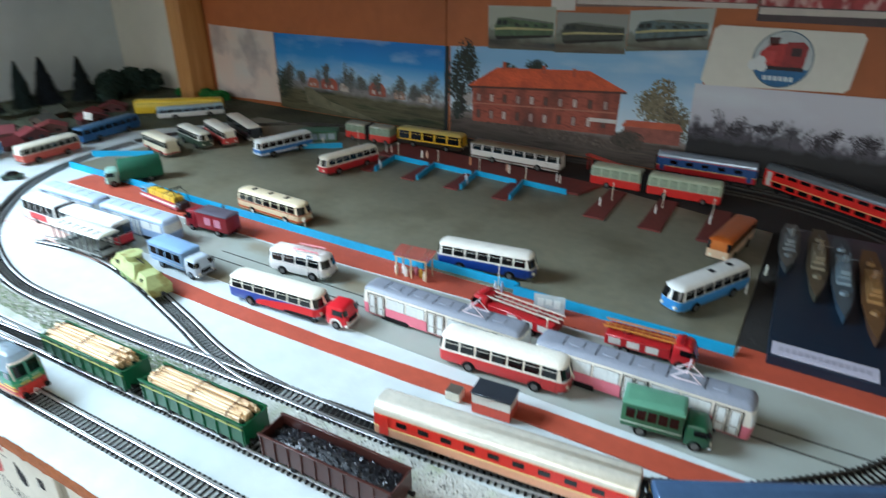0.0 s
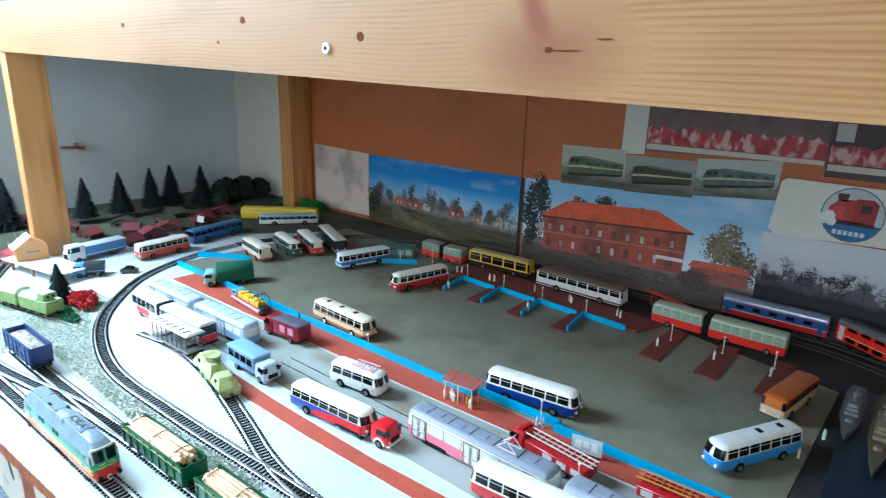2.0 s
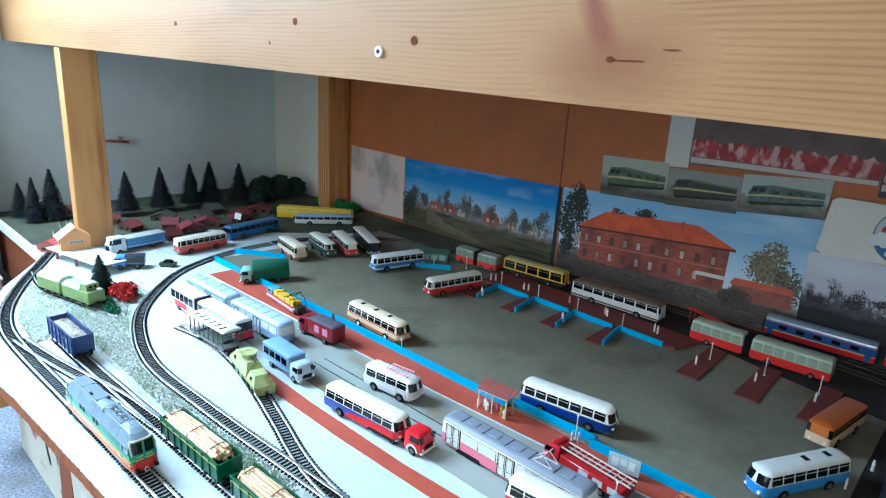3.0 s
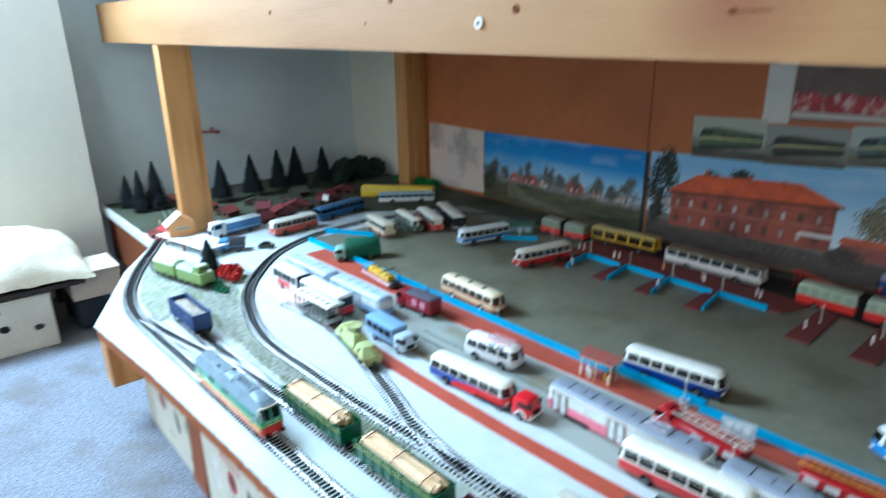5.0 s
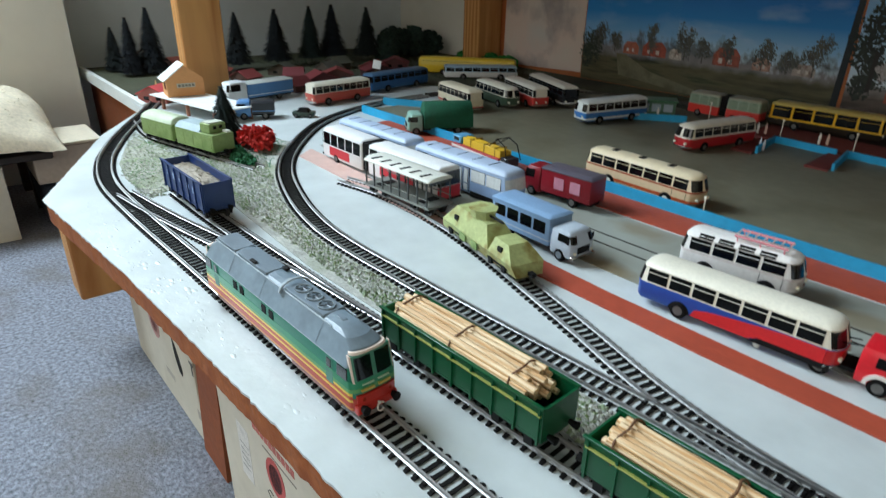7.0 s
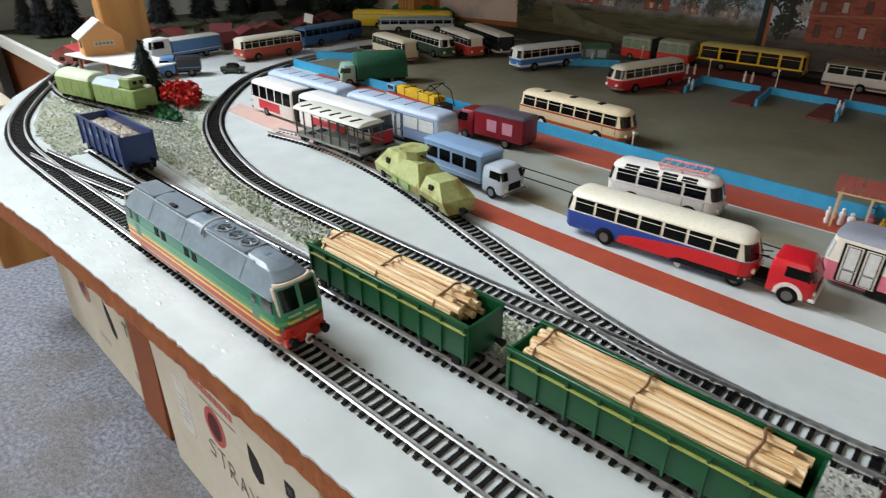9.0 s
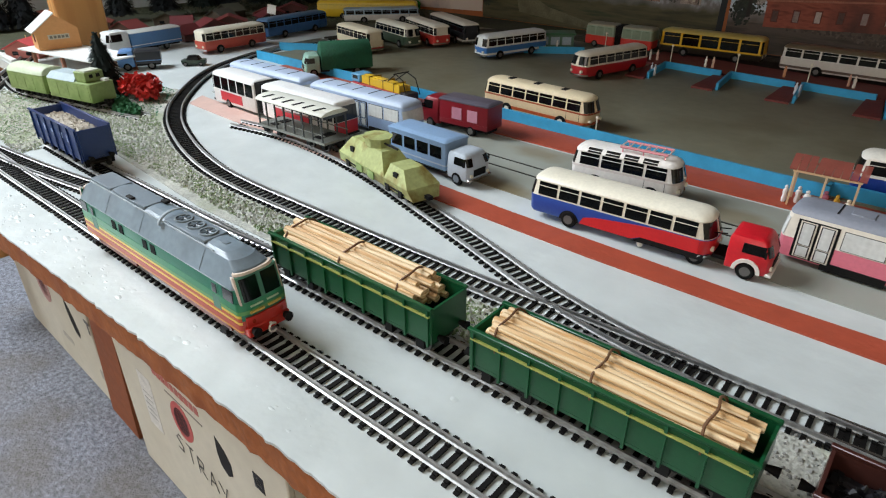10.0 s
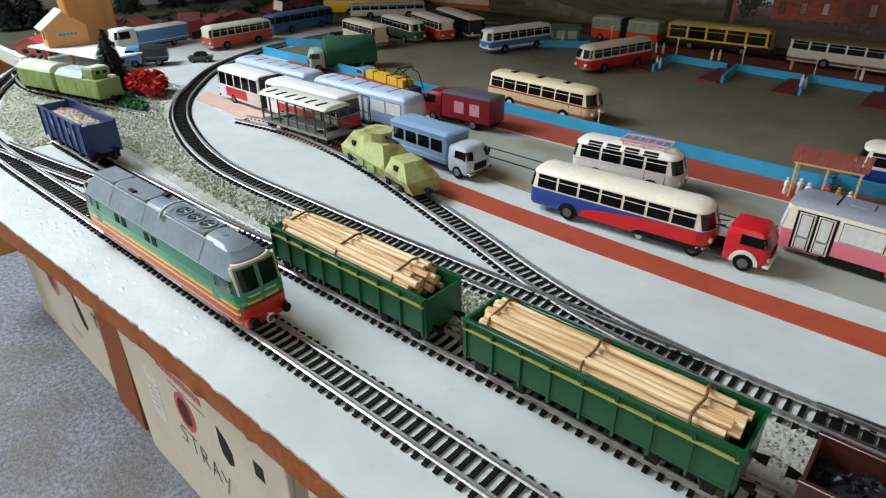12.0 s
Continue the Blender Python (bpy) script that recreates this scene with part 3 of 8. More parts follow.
def sleeper_mesh():
    bm = boxed(-0.0011, 0.0011, -TIE, TIE, 0.0002, 0.0011)
    for s in (-1, 1):
        for o in (-0.0022, 0.0022):
            box(bm, -0.0011, 0.0011, s * HALF + o - 0.0008, s * HALF + o + 0.0008, 0.0011, 0.0019)
    return mesh_of("sleeper", bm, M_SLEEPER, smooth=False)


SLEEPERS = []


def track(pts, label, want=None, pitch=0.0058, metal=M_RAIL):
    """Rails on sleepers; want(x, y) tells which sleepers are parts of their own."""
    root = thing("railway_track", label, "track", group="model railway tracks")
    for off in (-HALF, HALF):
        part("rail", rails(bmesh.new(), pts, off), metal, root)
    rest = bmesh.new()
    s, total = 0.004, length_of(pts)
    count = 0
    while s < total:
        x, y, a = walk_line(pts, s)
        if want and want(x, y) and count < 300:
            SLEEPERS.append((root, x, y, a))
            count += 1
        else:
            m = pose(x, y, 0, 0, 0, math.degrees(a))
            bmesh.ops.transform(box(t := bmesh.new(), -0.0011, 0.0011, -TIE, TIE, 0.0002, 0.0011), matrix=m, verts=t.verts)
            t.verts.ensure_lookup_table()
            vs = [rest.verts.new(v.co) for v in t.verts]
            t.verts.index_update()
            for f in t.faces:
                rest.faces.new([vs[v.index] for v in f.verts])
            t.free()
        s += pitch
    if rest.verts:
        tagged(part("far_sleeper", rest, M_SLEEPER, root), kind="stuff")
    else:
        rest.free()
    return root


near = lambda x, y: x < 0.15
track(TRACK1, "nickel rails on black sleepers along the board's front edge", lambda x, y: -1.30 < x < 0.1)
track(TRACK2, "nickel rails on black sleepers under the log wagons", lambda x, y: -1.25 < x < 0.1)
track(BRANCH, "crossover rails joining the two front tracks", near)
track(TRACK3, "short stretch of rails under the green armoured wagons", near)
# Darker copy of the rail metal; far-side dimness is put into its colour.
M_DIMRAIL = mat("dim_rail", "4a453f", 0.6, 0.45, var=0.3, scale=30)
track(NEAR_LINE, "near side of the oval, nickel rails on black sleepers", lambda x, y: y < 0.62 and x < 0.0)
track(FAR_LINE, "far side of the oval, tarnished rails on black sleepers", None, metal=M_DIMRAIL)
track(SIDING, "siding rails branching from the main oval", near)
track(INNER, "tarnished curved rails crossing the red footpath", near, metal=M_DIMRAIL)
track(OUTER, "tarnished far rails curving past the model station", None, metal=M_DIMRAIL)
# grooved tram rails set in the street
tram_rails = thing("tram_track", "thin dark tram rails set in the street", "track")
for ya, yb in ((0.4915, 0.5045), (0.5095, 0.5230)):
    part("rail", prism(bmesh.new(), [(-0.62, ya - 0.0006), (0.112, yb - 0.0006), (0.112, yb + 0.0006), (-0.62, ya + 0.0006)], 0.0004, 0.0012), mat("dull_rail", "3d3a36", 0.5, 0.6), tram_rails)


# ---------------------------------------------------------------- vehicles
def bus(label, m, L=0.125, W=0.0287, H=0.035, low="b03030", up="e6e0cc", roof=None, stripe=None, nw=7, f=(0.007, 0.010), b=(0.005, 0.008), axles=(0.27, -0.24), belt=0.46, glass=None, hatches=0, name="model_bus", category="bus", group="model buses", rim=None, lean=0.0014, face=None, back_glass=True, zc=0.005, skirt=None):
    """A coach body in three shells with panes, screens, wheels and lamps."""
    root = thing(name, label, category, m, group)
    glass = glass or M_GLASS
    zb, zt = zc + (H - zc) * belt, H * 0.875
    c_low, c_up, c_roof = paint(low), paint(up), paint(roof or up)
    part("lower_body", stack(bmesh.new(), L, W, [(zc, 0.0012, 0.0015, 0.001), (zc + 0.002, 0.0, 0.0004, 0.0003), (zb, 0, 0, 0)], f, b), c_low, root)
    part("upper_body", stack(bmesh.new(), L, W, [(zb, 0.0002, 0.0002, 0.0002), (zt, lean, 2.2 * lean, 1.3 * lean)], f, b), c_up, root)
    h = H - zt
    part("roof", stack(bmesh.new(), L, W, [(zt, lean - 0.0002, 2.2 * lean - 0.0002, 1.3 * lean - 0.0002), (zt + 0.35 * h, lean + 0.0008, 2.2 * lean + 0.001, 1.3 * lean + 0.0008), (zt + 0.7 * h, lean + 0.003, 2.2 * lean + 0.0035, lean + 0.003), (zt + 0.93 * h, lean + 0.0065, 2.2 * lean + 0.008, lean + 0.007), (H, lean + 0.0105, 2.2 * lean + 0.014, lean + 0.012)], f, b), c_roof, root)
    if stripe:
        part("stripe", band(bmesh.new(), L, W, f, b, lambda x, y: True, (zb - 0.0012, 0, 0, 0), (zb + 0.0004, 0, 0, 0), 0.0002), paint(stripe), root)
    if skirt:
        part("skirt", band(bmesh.new(), L, W, f, b, lambda x, y: True, (zc + 0.002, 0, 0.0003, 0), (zc + 0.005, 0, 0, 0), 0.0002), paint(skirt), root)
    x0, x1 = -L / 2 + b[0] + 0.002, L / 2 - f[0] - 0.002
    step = (x1 - x0) / nw
    z0, z1 = zb + 0.0012, zt - 0.0008
    g = lambda z: lean * (z - zb) / (zt - zb)
    side_panes(root, [x0 + step * (k + 0.5) for k in range(nw)], step * 0.88, W, z0, z1, g(z0), g(z1), glass)
    zm = z0 + 0.70 * (z1 - z0)
    for s in (-1, 1):
        part("window_bar", boxed(x0, x1, s * (W / 2 - g(zm) + 0.0003) - 0.0002, s * (W / 2 - g(zm) + 0.0003) + 0.0002, zm - 0.00022, zm + 0.00022), c_up if glass is M_GLASS else M_BLACK, root)
        part("rain_gutter", boxed(x0 - 0.001, x1 + 0.001, s * (W / 2 - lean + 0.0001) - 0.0002, s * (W / 2 - lean + 0.0001) + 0.0003, zt - 0.0003, zt + 0.0002), c_roof, root)
    part("door_seam", boxed(x1 - step * 0.06, x1 - step * 0.06 + 0.0003, -W / 2 - 0.0002, -W / 2 + 0.0003, zc + 0.001, zb), M_BLACK, root)
    part("door_seam", boxed(x1 - step * 0.95, x1 - step * 0.95 + 0.0003, -W / 2 - 0.0002, -W / 2 + 0.0003, zc + 0.001, zb), M_BLACK, root)
    lo, hi = (z0 - 0.0005, g(z0), 2.2 * g(z0), 1.3 * g(z0)), (z1, g(z1), 2.2 * g(z1), 1.3 * g(z1))
    xf = L / 2 - f[0] * 0.98
    for s in (-1, 1):
        part("windscreen", band(bmesh.new(), L, W, f, b, lambda x, y: x > xf and s * y > 0, lo, hi, 0.0003), glass, root)
    part("windscreen_pillar", boxed(L / 2 - 0.0012, L / 2 + 0.0005, -0.0006, 0.0006, z0, z0 + 0.0015), c_up, root)
    if back_glass:
        xr = -L / 2 + b[0] * 0.7
        part("rear_window", band(bmesh.new(), L, W, f, b, lambda x, y: x < xr, lo, hi, 0.0003), glass, root)
    part("bumper", band(bmesh.new(), L, W, f, b, lambda x, y: x > xf, (zc + 0.001, 0.0004, 0.0006, 0), (zc + 0.003, 0, 0.0002, 0), 0.0008), M_CHROME if face is None else paint(face), root)
    for s in (-1, 1):
        part("headlight", tube(bmesh.new(), (L / 2 - 0.002, s * W * 0.30, zc + 0.0065), (L / 2 + 0.0006, s * W * 0.30, zc + 0.0065), 0.0018, n=10), paint("e8e4d0", 0.15), root)
        for a in axles:
            ring = [(a * L + 0.0072 * math.cos(k * math.pi / 8), 0.0052 + 0.0072 * math.sin(k * math.pi / 8)) for k in range(9)]
            part("wheel_arch", prism(bmesh.new(), ring, s * (W / 2 - 0.0006), s * (W / 2 + 0.00035), "y"), M_BLACK, root)
    wheels(root, [a * L for a in axles], W + 0.0012, r=0.006, rim=rim)
    for k in range(hatches):
        x = L * (-0.28 + 0.25 * k)
        part("roof_hatch", boxed(x - 0.003, x + 0.003, -0.004, 0.004, H - 0.0004, H + 0.0005), M_BLACK, root)
    return root


def at(x, y, heading, z=0.0):
    return pose(x, y, z, 0, 0, heading)


def bogie(root, x, W=0.0195, z=0.0, wheelbase=0.026, r=0.0048):
    """Side frames, axle boxes and flanged wheels under a railway vehicle."""
    bm = bmesh.new()
    for s in (-1, 1):
        y = s * W / 2
        box(bm, x - wheelbase * 0.75, x + wheelbase * 0.75, y - 0.0012, y + 0.0012, z + 0.0065, z + 0.0105)
        for o in (-wheelbase / 2, wheelbase / 2):
            box(bm, x + o - 0.0025, x + o + 0.0025, y - 0.002, y + 0.002, z + 0.003, z + 0.009)
    box(bm, x - 0.004, x + 0.004, -W / 2, W / 2, z + 0.008, z + 0.0115)
    o = part("bogie", bm, M_BLACK, root)
    for dx in (-wheelbase / 2, wheelbase / 2):
        w = tube(bmesh.new(), (x + dx, -0.0084, z + r), (x + dx, 0.0084, z + r), 0.0012, n=6)
        for s in (-1, 1):
            tube(w, (x + dx, s * 0.0062, z + r), (x + dx, s * 0.0084, z + r), r, n=14)
        part("wheelset", w, mat_steel, o)


mat_steel = mat("dull_wheel_steel", "4a4744", 0.4, 0.8)
ZR = RAIL_TOP - 0.0002


def coach(label, m, L=0.242, W=0.0255, H=0.040, low="8e2020", mid="c9a763", roof="6b7480", nw=11, gold=True, glass=None, floor_z=0.010, deck2=False, name="passenger_coach"):
    """A bogie passenger coach with an arched roof."""
    root = thing(name, label, "train car", m, "train coaches")
    f = b = (0.0015, 0.004)
    zb, zt = floor_z + (H - floor_z) * 0.30, H * 0.80
    part("lower_side", stack(bmesh.new(), L, W, [(floor_z, 0.001, 0, 0), (floor_z + 0.002, 0, 0, 0), (zb, 0, 0, 0)], f, b, 2), paint(low), root)
    part("upper_side", stack(bmesh.new(), L, W, [(zb, 0.0001, 0.0001, 0.0001), (zt, 0.0004, 0.0001, 0.0001)], f, b, 2), paint(mid), root)
    layers = []
    for k in range(8):
        a = k / 7 * math.pi / 2
        layers.append((zt + (H - zt) * math.sin(a), 0.0 + (W / 2 - 0.0040) * (1 - math.cos(a)) ** 1.2, 0.001 * k / 7, 0.001 * k / 7))
    part("roof", stack(bmesh.new(), L, W, layers, f, b, 2), mat("coach_roof", roof, 0.2, 0.35, var=0.12, scale=30), root)
    part("waist_line", band(bmesh.new(), L, W, f, b, lambda x, y: True, (zb - 0.0004, 0, 0, 0), (zb + 0.0008, 0, 0, 0), 0.0002, 2), paint("d8c27e"), root)
    part("cornice_line", band(bmesh.new(), L, W, f, b, lambda x, y: True, (zt - 0.001, 0.0003, 0, 0), (zt, 0.0004, 0, 0), 0.0003, 2), paint("d8c27e") if gold else paint(low), root)
    x0 = -L / 2 + 0.016
    step = (L - 0.032) / nw
    xs = [x0 + step * (k + 0.5) for k in range(nw)]
    if deck2:
        side_panes(root, xs, step * 0.72, W, floor_z + 0.0035, floor_z + 0.010, 0, 0, glass or M_GLASS)
        side_panes(root, xs, step * 0.72, W, zb + 0.010, zb + 0.017, 0.0003, 0.0004, glass or M_GLASS)
    else:
        side_panes(root, xs, step * 0.46, W, zb + 0.0045, zt - 0.004, 0.0002, 0.0003, glass or M_GLASS)
    for s in (-1, 1):
        for e in (-1, 1):
            part("door", boxed(e * (L / 2 - 0.010) - 0.004, e * (L / 2 - 0.010) + 0.004, s * W / 2 - 0.0006, s * W / 2 + 0.00035, floor_z + 0.002, zt - 0.002), paint(mid if not deck2 else "c9c4bc"), root)
    for e in (-1, 1):
        part("gangway", boxed(e * (L / 2 + 0.0015) - 0.0015, e * (L / 2 + 0.0015) + 0.0015, -0.005, 0.005, floor_z, zt), M_BLACK, root)
    part("underframe", boxed(-L * 0.20, L * 0.20, -W * 0.36, W * 0.36, 0.0045, floor_z + 0.0005), M_BLACK, root)
    for e in (-1, 1):
        bogie(root, e * L * 0.36, wheelbase=0.028)
    return root


def open_wagon(label, m, L=0.120, W=0.026, H=0.0285, colour="0e4e2d", stripe="a2a658", ribs=9, z0=0.0095, name="freight_wagon"):
    """A high-sided open wagon: hollow body, ribs, stripe and bogies."""
    root = thing(name, label, "freight wagon", m, "freight wagons")
    t = 0.0012
    c = paint(colour)
    part("wagon_floor", boxed(-L / 2, L / 2, -W / 2, W / 2, z0, z0 + 0.0016), c, root)
    for s in (-1, 1):
        y = s * (W / 2 - t / 2)
        part("side_wall", boxed(-L / 2, L / 2, y - t / 2, y + t / 2, z0 + 0.0017, H), c, root)
        part("top_rim", boxed(-L / 2 - 0.0006, L / 2 + 0.0006, s * (W / 2) - 0.0014, s * (W / 2) + 0.0008, H + 0.0001, H + 0.0016, bevel=0.0003), c, root)
        part("end_wall", boxed(s * (L / 2 - t / 2) - t / 2, s * (L / 2 - t / 2) + t / 2, -W / 2 + t + 0.0001, W / 2 - t - 0.0001, z0 + 0.0017, H), c, root)
        if stripe:
            part("stripe", boxed(-L / 2 + 0.001, L / 2 - 0.001, s * (W / 2 + 0.0006) - 0.0006, s * (W / 2 + 0.0006) + 0.0006, H - 0.0041, H - 0.0033), paint(stripe), root)
        for k in range(ribs):
            x = -L / 2 + 0.002 + (L - 0.004) * k / (ribs - 1)
            part("rib", boxed(x - 0.0006, x + 0.0006, s * W / 2 + 0.00005 if s > 0 else -W / 2 - 0.0011, s * W / 2 + 0.0011 if s > 0 else -W / 2 - 0.00005, z0 - 0.0015, H), c, root)
        for o in (-1, 1):
            part("buffer", tube(bmesh.new(), (s * L / 2, o * 0.008, z0 + 0.002), (s * (L / 2 + 0.005), o * 0.008, z0 + 0.002), 0.0012, 0.0022, n=10), M_BLACK, root)
    part("underframe", boxed(-L / 2 + 0.004, L / 2 - 0.004, -0.006, 0.006, 0.006, z0 - 0.0001), M_BLACK, root)
    for e in (-1, 1):
        bogie(root, e * L * 0.34, wheelbase=0.021)
    return root


def pane_quad(bm, pts, d):
    """A thin pane from four corners, pushed in by the vector d."""
    a = [bm.verts.new(p) for p in pts]
    c = [bm.verts.new(Vector(p) + Vector(d)) for p in pts]
    bm.faces.new(a)
    bm.faces.new(c[::-1])
    for k in range(4):
        bm.faces.new((a[k], a[(k + 1) % 4], c[(k + 1) % 4], c[k]))
    return bm


def cab(root, x0, x1, W, z0, H, colour, glass=None, fender=None):
    """A truck cab from x0 to x1 (front), with screens, grille and lamps."""
    glass = glass or M_GLASS
    L, xm = x1 - x0, (x0 + x1) / 2
    c = paint(colour)
    zb, zt = z0 + (H - z0) * 0.52, H - 0.003
    f, b = (0.0025, 0.006), (0.001, 0.002)
    body = part("cab", stack(bmesh.new(), L, W, [(z0, 0.0006, 0.0006, 0), (z0 + 0.002, 0, 0, 0), (zb, 0, 0, 0), (zt, 0.0012, 0.003, 0), (H - 0.001, 0.0022, 0.0045, 0.0008), (H, 0.005, 0.008, 0.003)], f, b), c, root)
    body.location.x = xm
    g = lambda z: (z - zb) / (zt - zb)
    lo, hi = (zb + 0.0008, 0.0012 * g(zb + 0.0008), 0.003 * g(zb + 0.0008), 0), (zt - 0.0006, 0.0012 * g(zt - 0.0006), 0.003 * g(zt - 0.0006), 0)
    for s in (-1, 1):
        part("windscreen", band(bmesh.new(), L, W, f, b, lambda x, y: x > L / 2 - 0.0022 and s * y > 0 and abs(y) > 0.0, lo, hi, 0.0003), glass, body)
    side_panes(body, [L * 0.08], L * 0.5, W, zb + 0.0008, zt - 0.0008, 0.0001, 0.0011, glass, "side_window")
    part("grille", boxed(L / 2 - 0.0004, L / 2 + 0.0005, -W * 0.26, W * 0.26, z0 + 0.0035, zb - 0.0022), M_BLACK, body)
    part("bumper", boxed(L / 2 - 0.002, L / 2 + 0.0016, -W / 2, W / 2, z0, z0 + 0.0022, bevel=0.0004), M_CHROME if fender is None else paint(fender), body)
    for s in (-1, 1):
        part("headlight", tube(bmesh.new(), (L / 2 - 0.001, s * W * 0.36, z0 + 0.0045), (L / 2 + 0.0008, s * W * 0.36, z0 + 0.0045), 0.0015, n=8), paint("e8e4d0", 0.15), body)
        part("mirror", boxed(L / 2 - 0.004, L / 2 - 0.003, s * (W / 2 + 0.0006), s * (W / 2 + 0.0022), zb + 0.001, zb + 0.005), M_BLACK, body)
    return body


def truck(label, m, L=0.10, W=0.029, H=0.036, cabL=0.022, cabH=0.030, body="8ea2b8", cabc="aebccb", nw=4, roof=None, fender=None, arched=False, glass=None, chassis_z=0.0085, axles=None, rim=None, glint=None, line=None):
    """A truck: chassis, cab in front and a van or canvas body behind."""
    root = thing("model_truck", label, "truck", m, "model trucks")
    x1 = L / 2
    xb0, xb1 = -L / 2, x1 - cabL - 0.0015
    part("chassis", boxed(-L / 2 + 0.002, x1 - 0.004, -W * 0.3, W * 0.3, 0.005, chassis_z), M_BLACK, root)
    cab(root, x1 - cabL, x1, W * 0.97, 0.0052, cabH, cabc, glass, fender=fender)
    BL, xm = xb1 - xb0, (xb0 + xb1) / 2
    c = paint(body)
    zb = chassis_z + 0.0002
    if arched:
        layers = [(zb, 0, 0, 0), (H * 0.50, 0, 0, 0), (H * 0.68, 0.0010, 0.0003, 0.0003), (H * 0.82, 0.0036, 0.0006, 0.0006), (H * 0.92, 0.0074, 0.001, 0.001), (H * 0.98, 0.0112, 0.0012, 0.0012), (H, 0.0148, 0.0015, 0.0015)]
        o = part("canvas_cover", stack(bmesh.new(), BL, W, layers, (0.001, 0.002), (0.001, 0.002), 2), mat("canvas_" + body, body, 0.8, var=0.25, scale=60, bump=0.4, bscale=250), root)
        o.location.x = xm
    else:
        zt = H - 0.003
        o = part("van_body", stack(bmesh.new(), BL, W, [(zb, 0, 0, 0), (zt, 0, 0, 0)], (0.0012, 0.002), (0.0012, 0.002), 2), c, root)
        o.location.x = xm
        r = part("van_roof", stack(bmesh.new(), BL, W, [(zt, -0.0005, -0.0005, -0.0005), (zt + 0.0012, -0.0005, -0.0005, -0.0005), (H - 0.0006, 0.002, 0.001, 0.001), (H, 0.006, 0.003, 0.003)], (0.0012, 0.002), (0.0012, 0.002), 2), paint(roof or body), root)
        r.location.x = xm
        if nw:
            step = (BL - 0.006) / nw
            side_panes(o, [-BL / 2 + 0.003 + step * (k + 0.5) for k in range(nw)], step * 0.82, W, zb + (zt - zb) * 0.42, zt - 0.003, 0, 0, glass or M_GLASS)
        # Pinkish panels paint the glossy van side's reflections as fixed colour.
        if glint:
            side_panes(o, [-BL * 0.20, BL * 0.12], BL * 0.20, W, zb + 0.006, zt - 0.005, 0, 0, mat("pinkish_glint", glint, 0.15), "side_glint", off=0.0005)
        part("side_rail", band(bmesh.new(), BL, W, (0.0012, 0.002), (0.0012, 0.002), lambda x, y: True, (zb + 0.0035, 0, 0, 0), (zb + 0.0045, 0, 0, 0), 0.0002, 2), paint(line or cabc), o)
    ax = axles or (x1 - cabL * 0.55, -L * 0.26)
    wheels(root, ax, W * 0.97, r=0.0056, w=0.0034, rim=rim)
    return root


def cab_tractor(label, m):
    """A red semi-trailer tractor: short chassis, rounded cab, white wheel arches."""
    root = thing("tractor_unit", label, "truck", m, "model trucks")
    part("chassis", boxed(-0.030, 0.016, -0.008, 0.008, 0.006, 0.0085), M_BLACK, root)
    part("fifth_wheel", tube(bmesh.new(), (-0.020, 0, 0.0085), (-0.020, 0, 0.011), 0.007, n=16), M_BLACK, root)
    cab(root, -0.005, 0.020, 0.0265, 0.0052, 0.0268, "c8202a", fender="dcd8d0")
    for s in (-1, 1):
        bm = prism(bmesh.new(), [(0.0075 + 0.0082 * math.cos(a), 0.0055 + 0.0082 * math.sin(a)) for a in [k * math.pi / 8 for k in range(9)]] + [(0.0075 + 0.006 * math.cos(a), 0.0055 + 0.006 * math.sin(a)) for a in [k * math.pi / 8 for k in range(8, -1, -1)]], s * 0.0130, s * 0.0143, "y")
        part("wheel_arch", bm, paint("dcd8d0"), root)
    wheels(root, (0.0075, -0.022), 0.0275, r=0.0056, w=0.0036)
    for s in (-1, 1):
        part("brake_line", tube(bmesh.new(), (-0.008, s * 0.004, 0.022), (-0.034, s * 0.004, 0.017), 0.0004, n=6), M_BLACK, root)
    return root


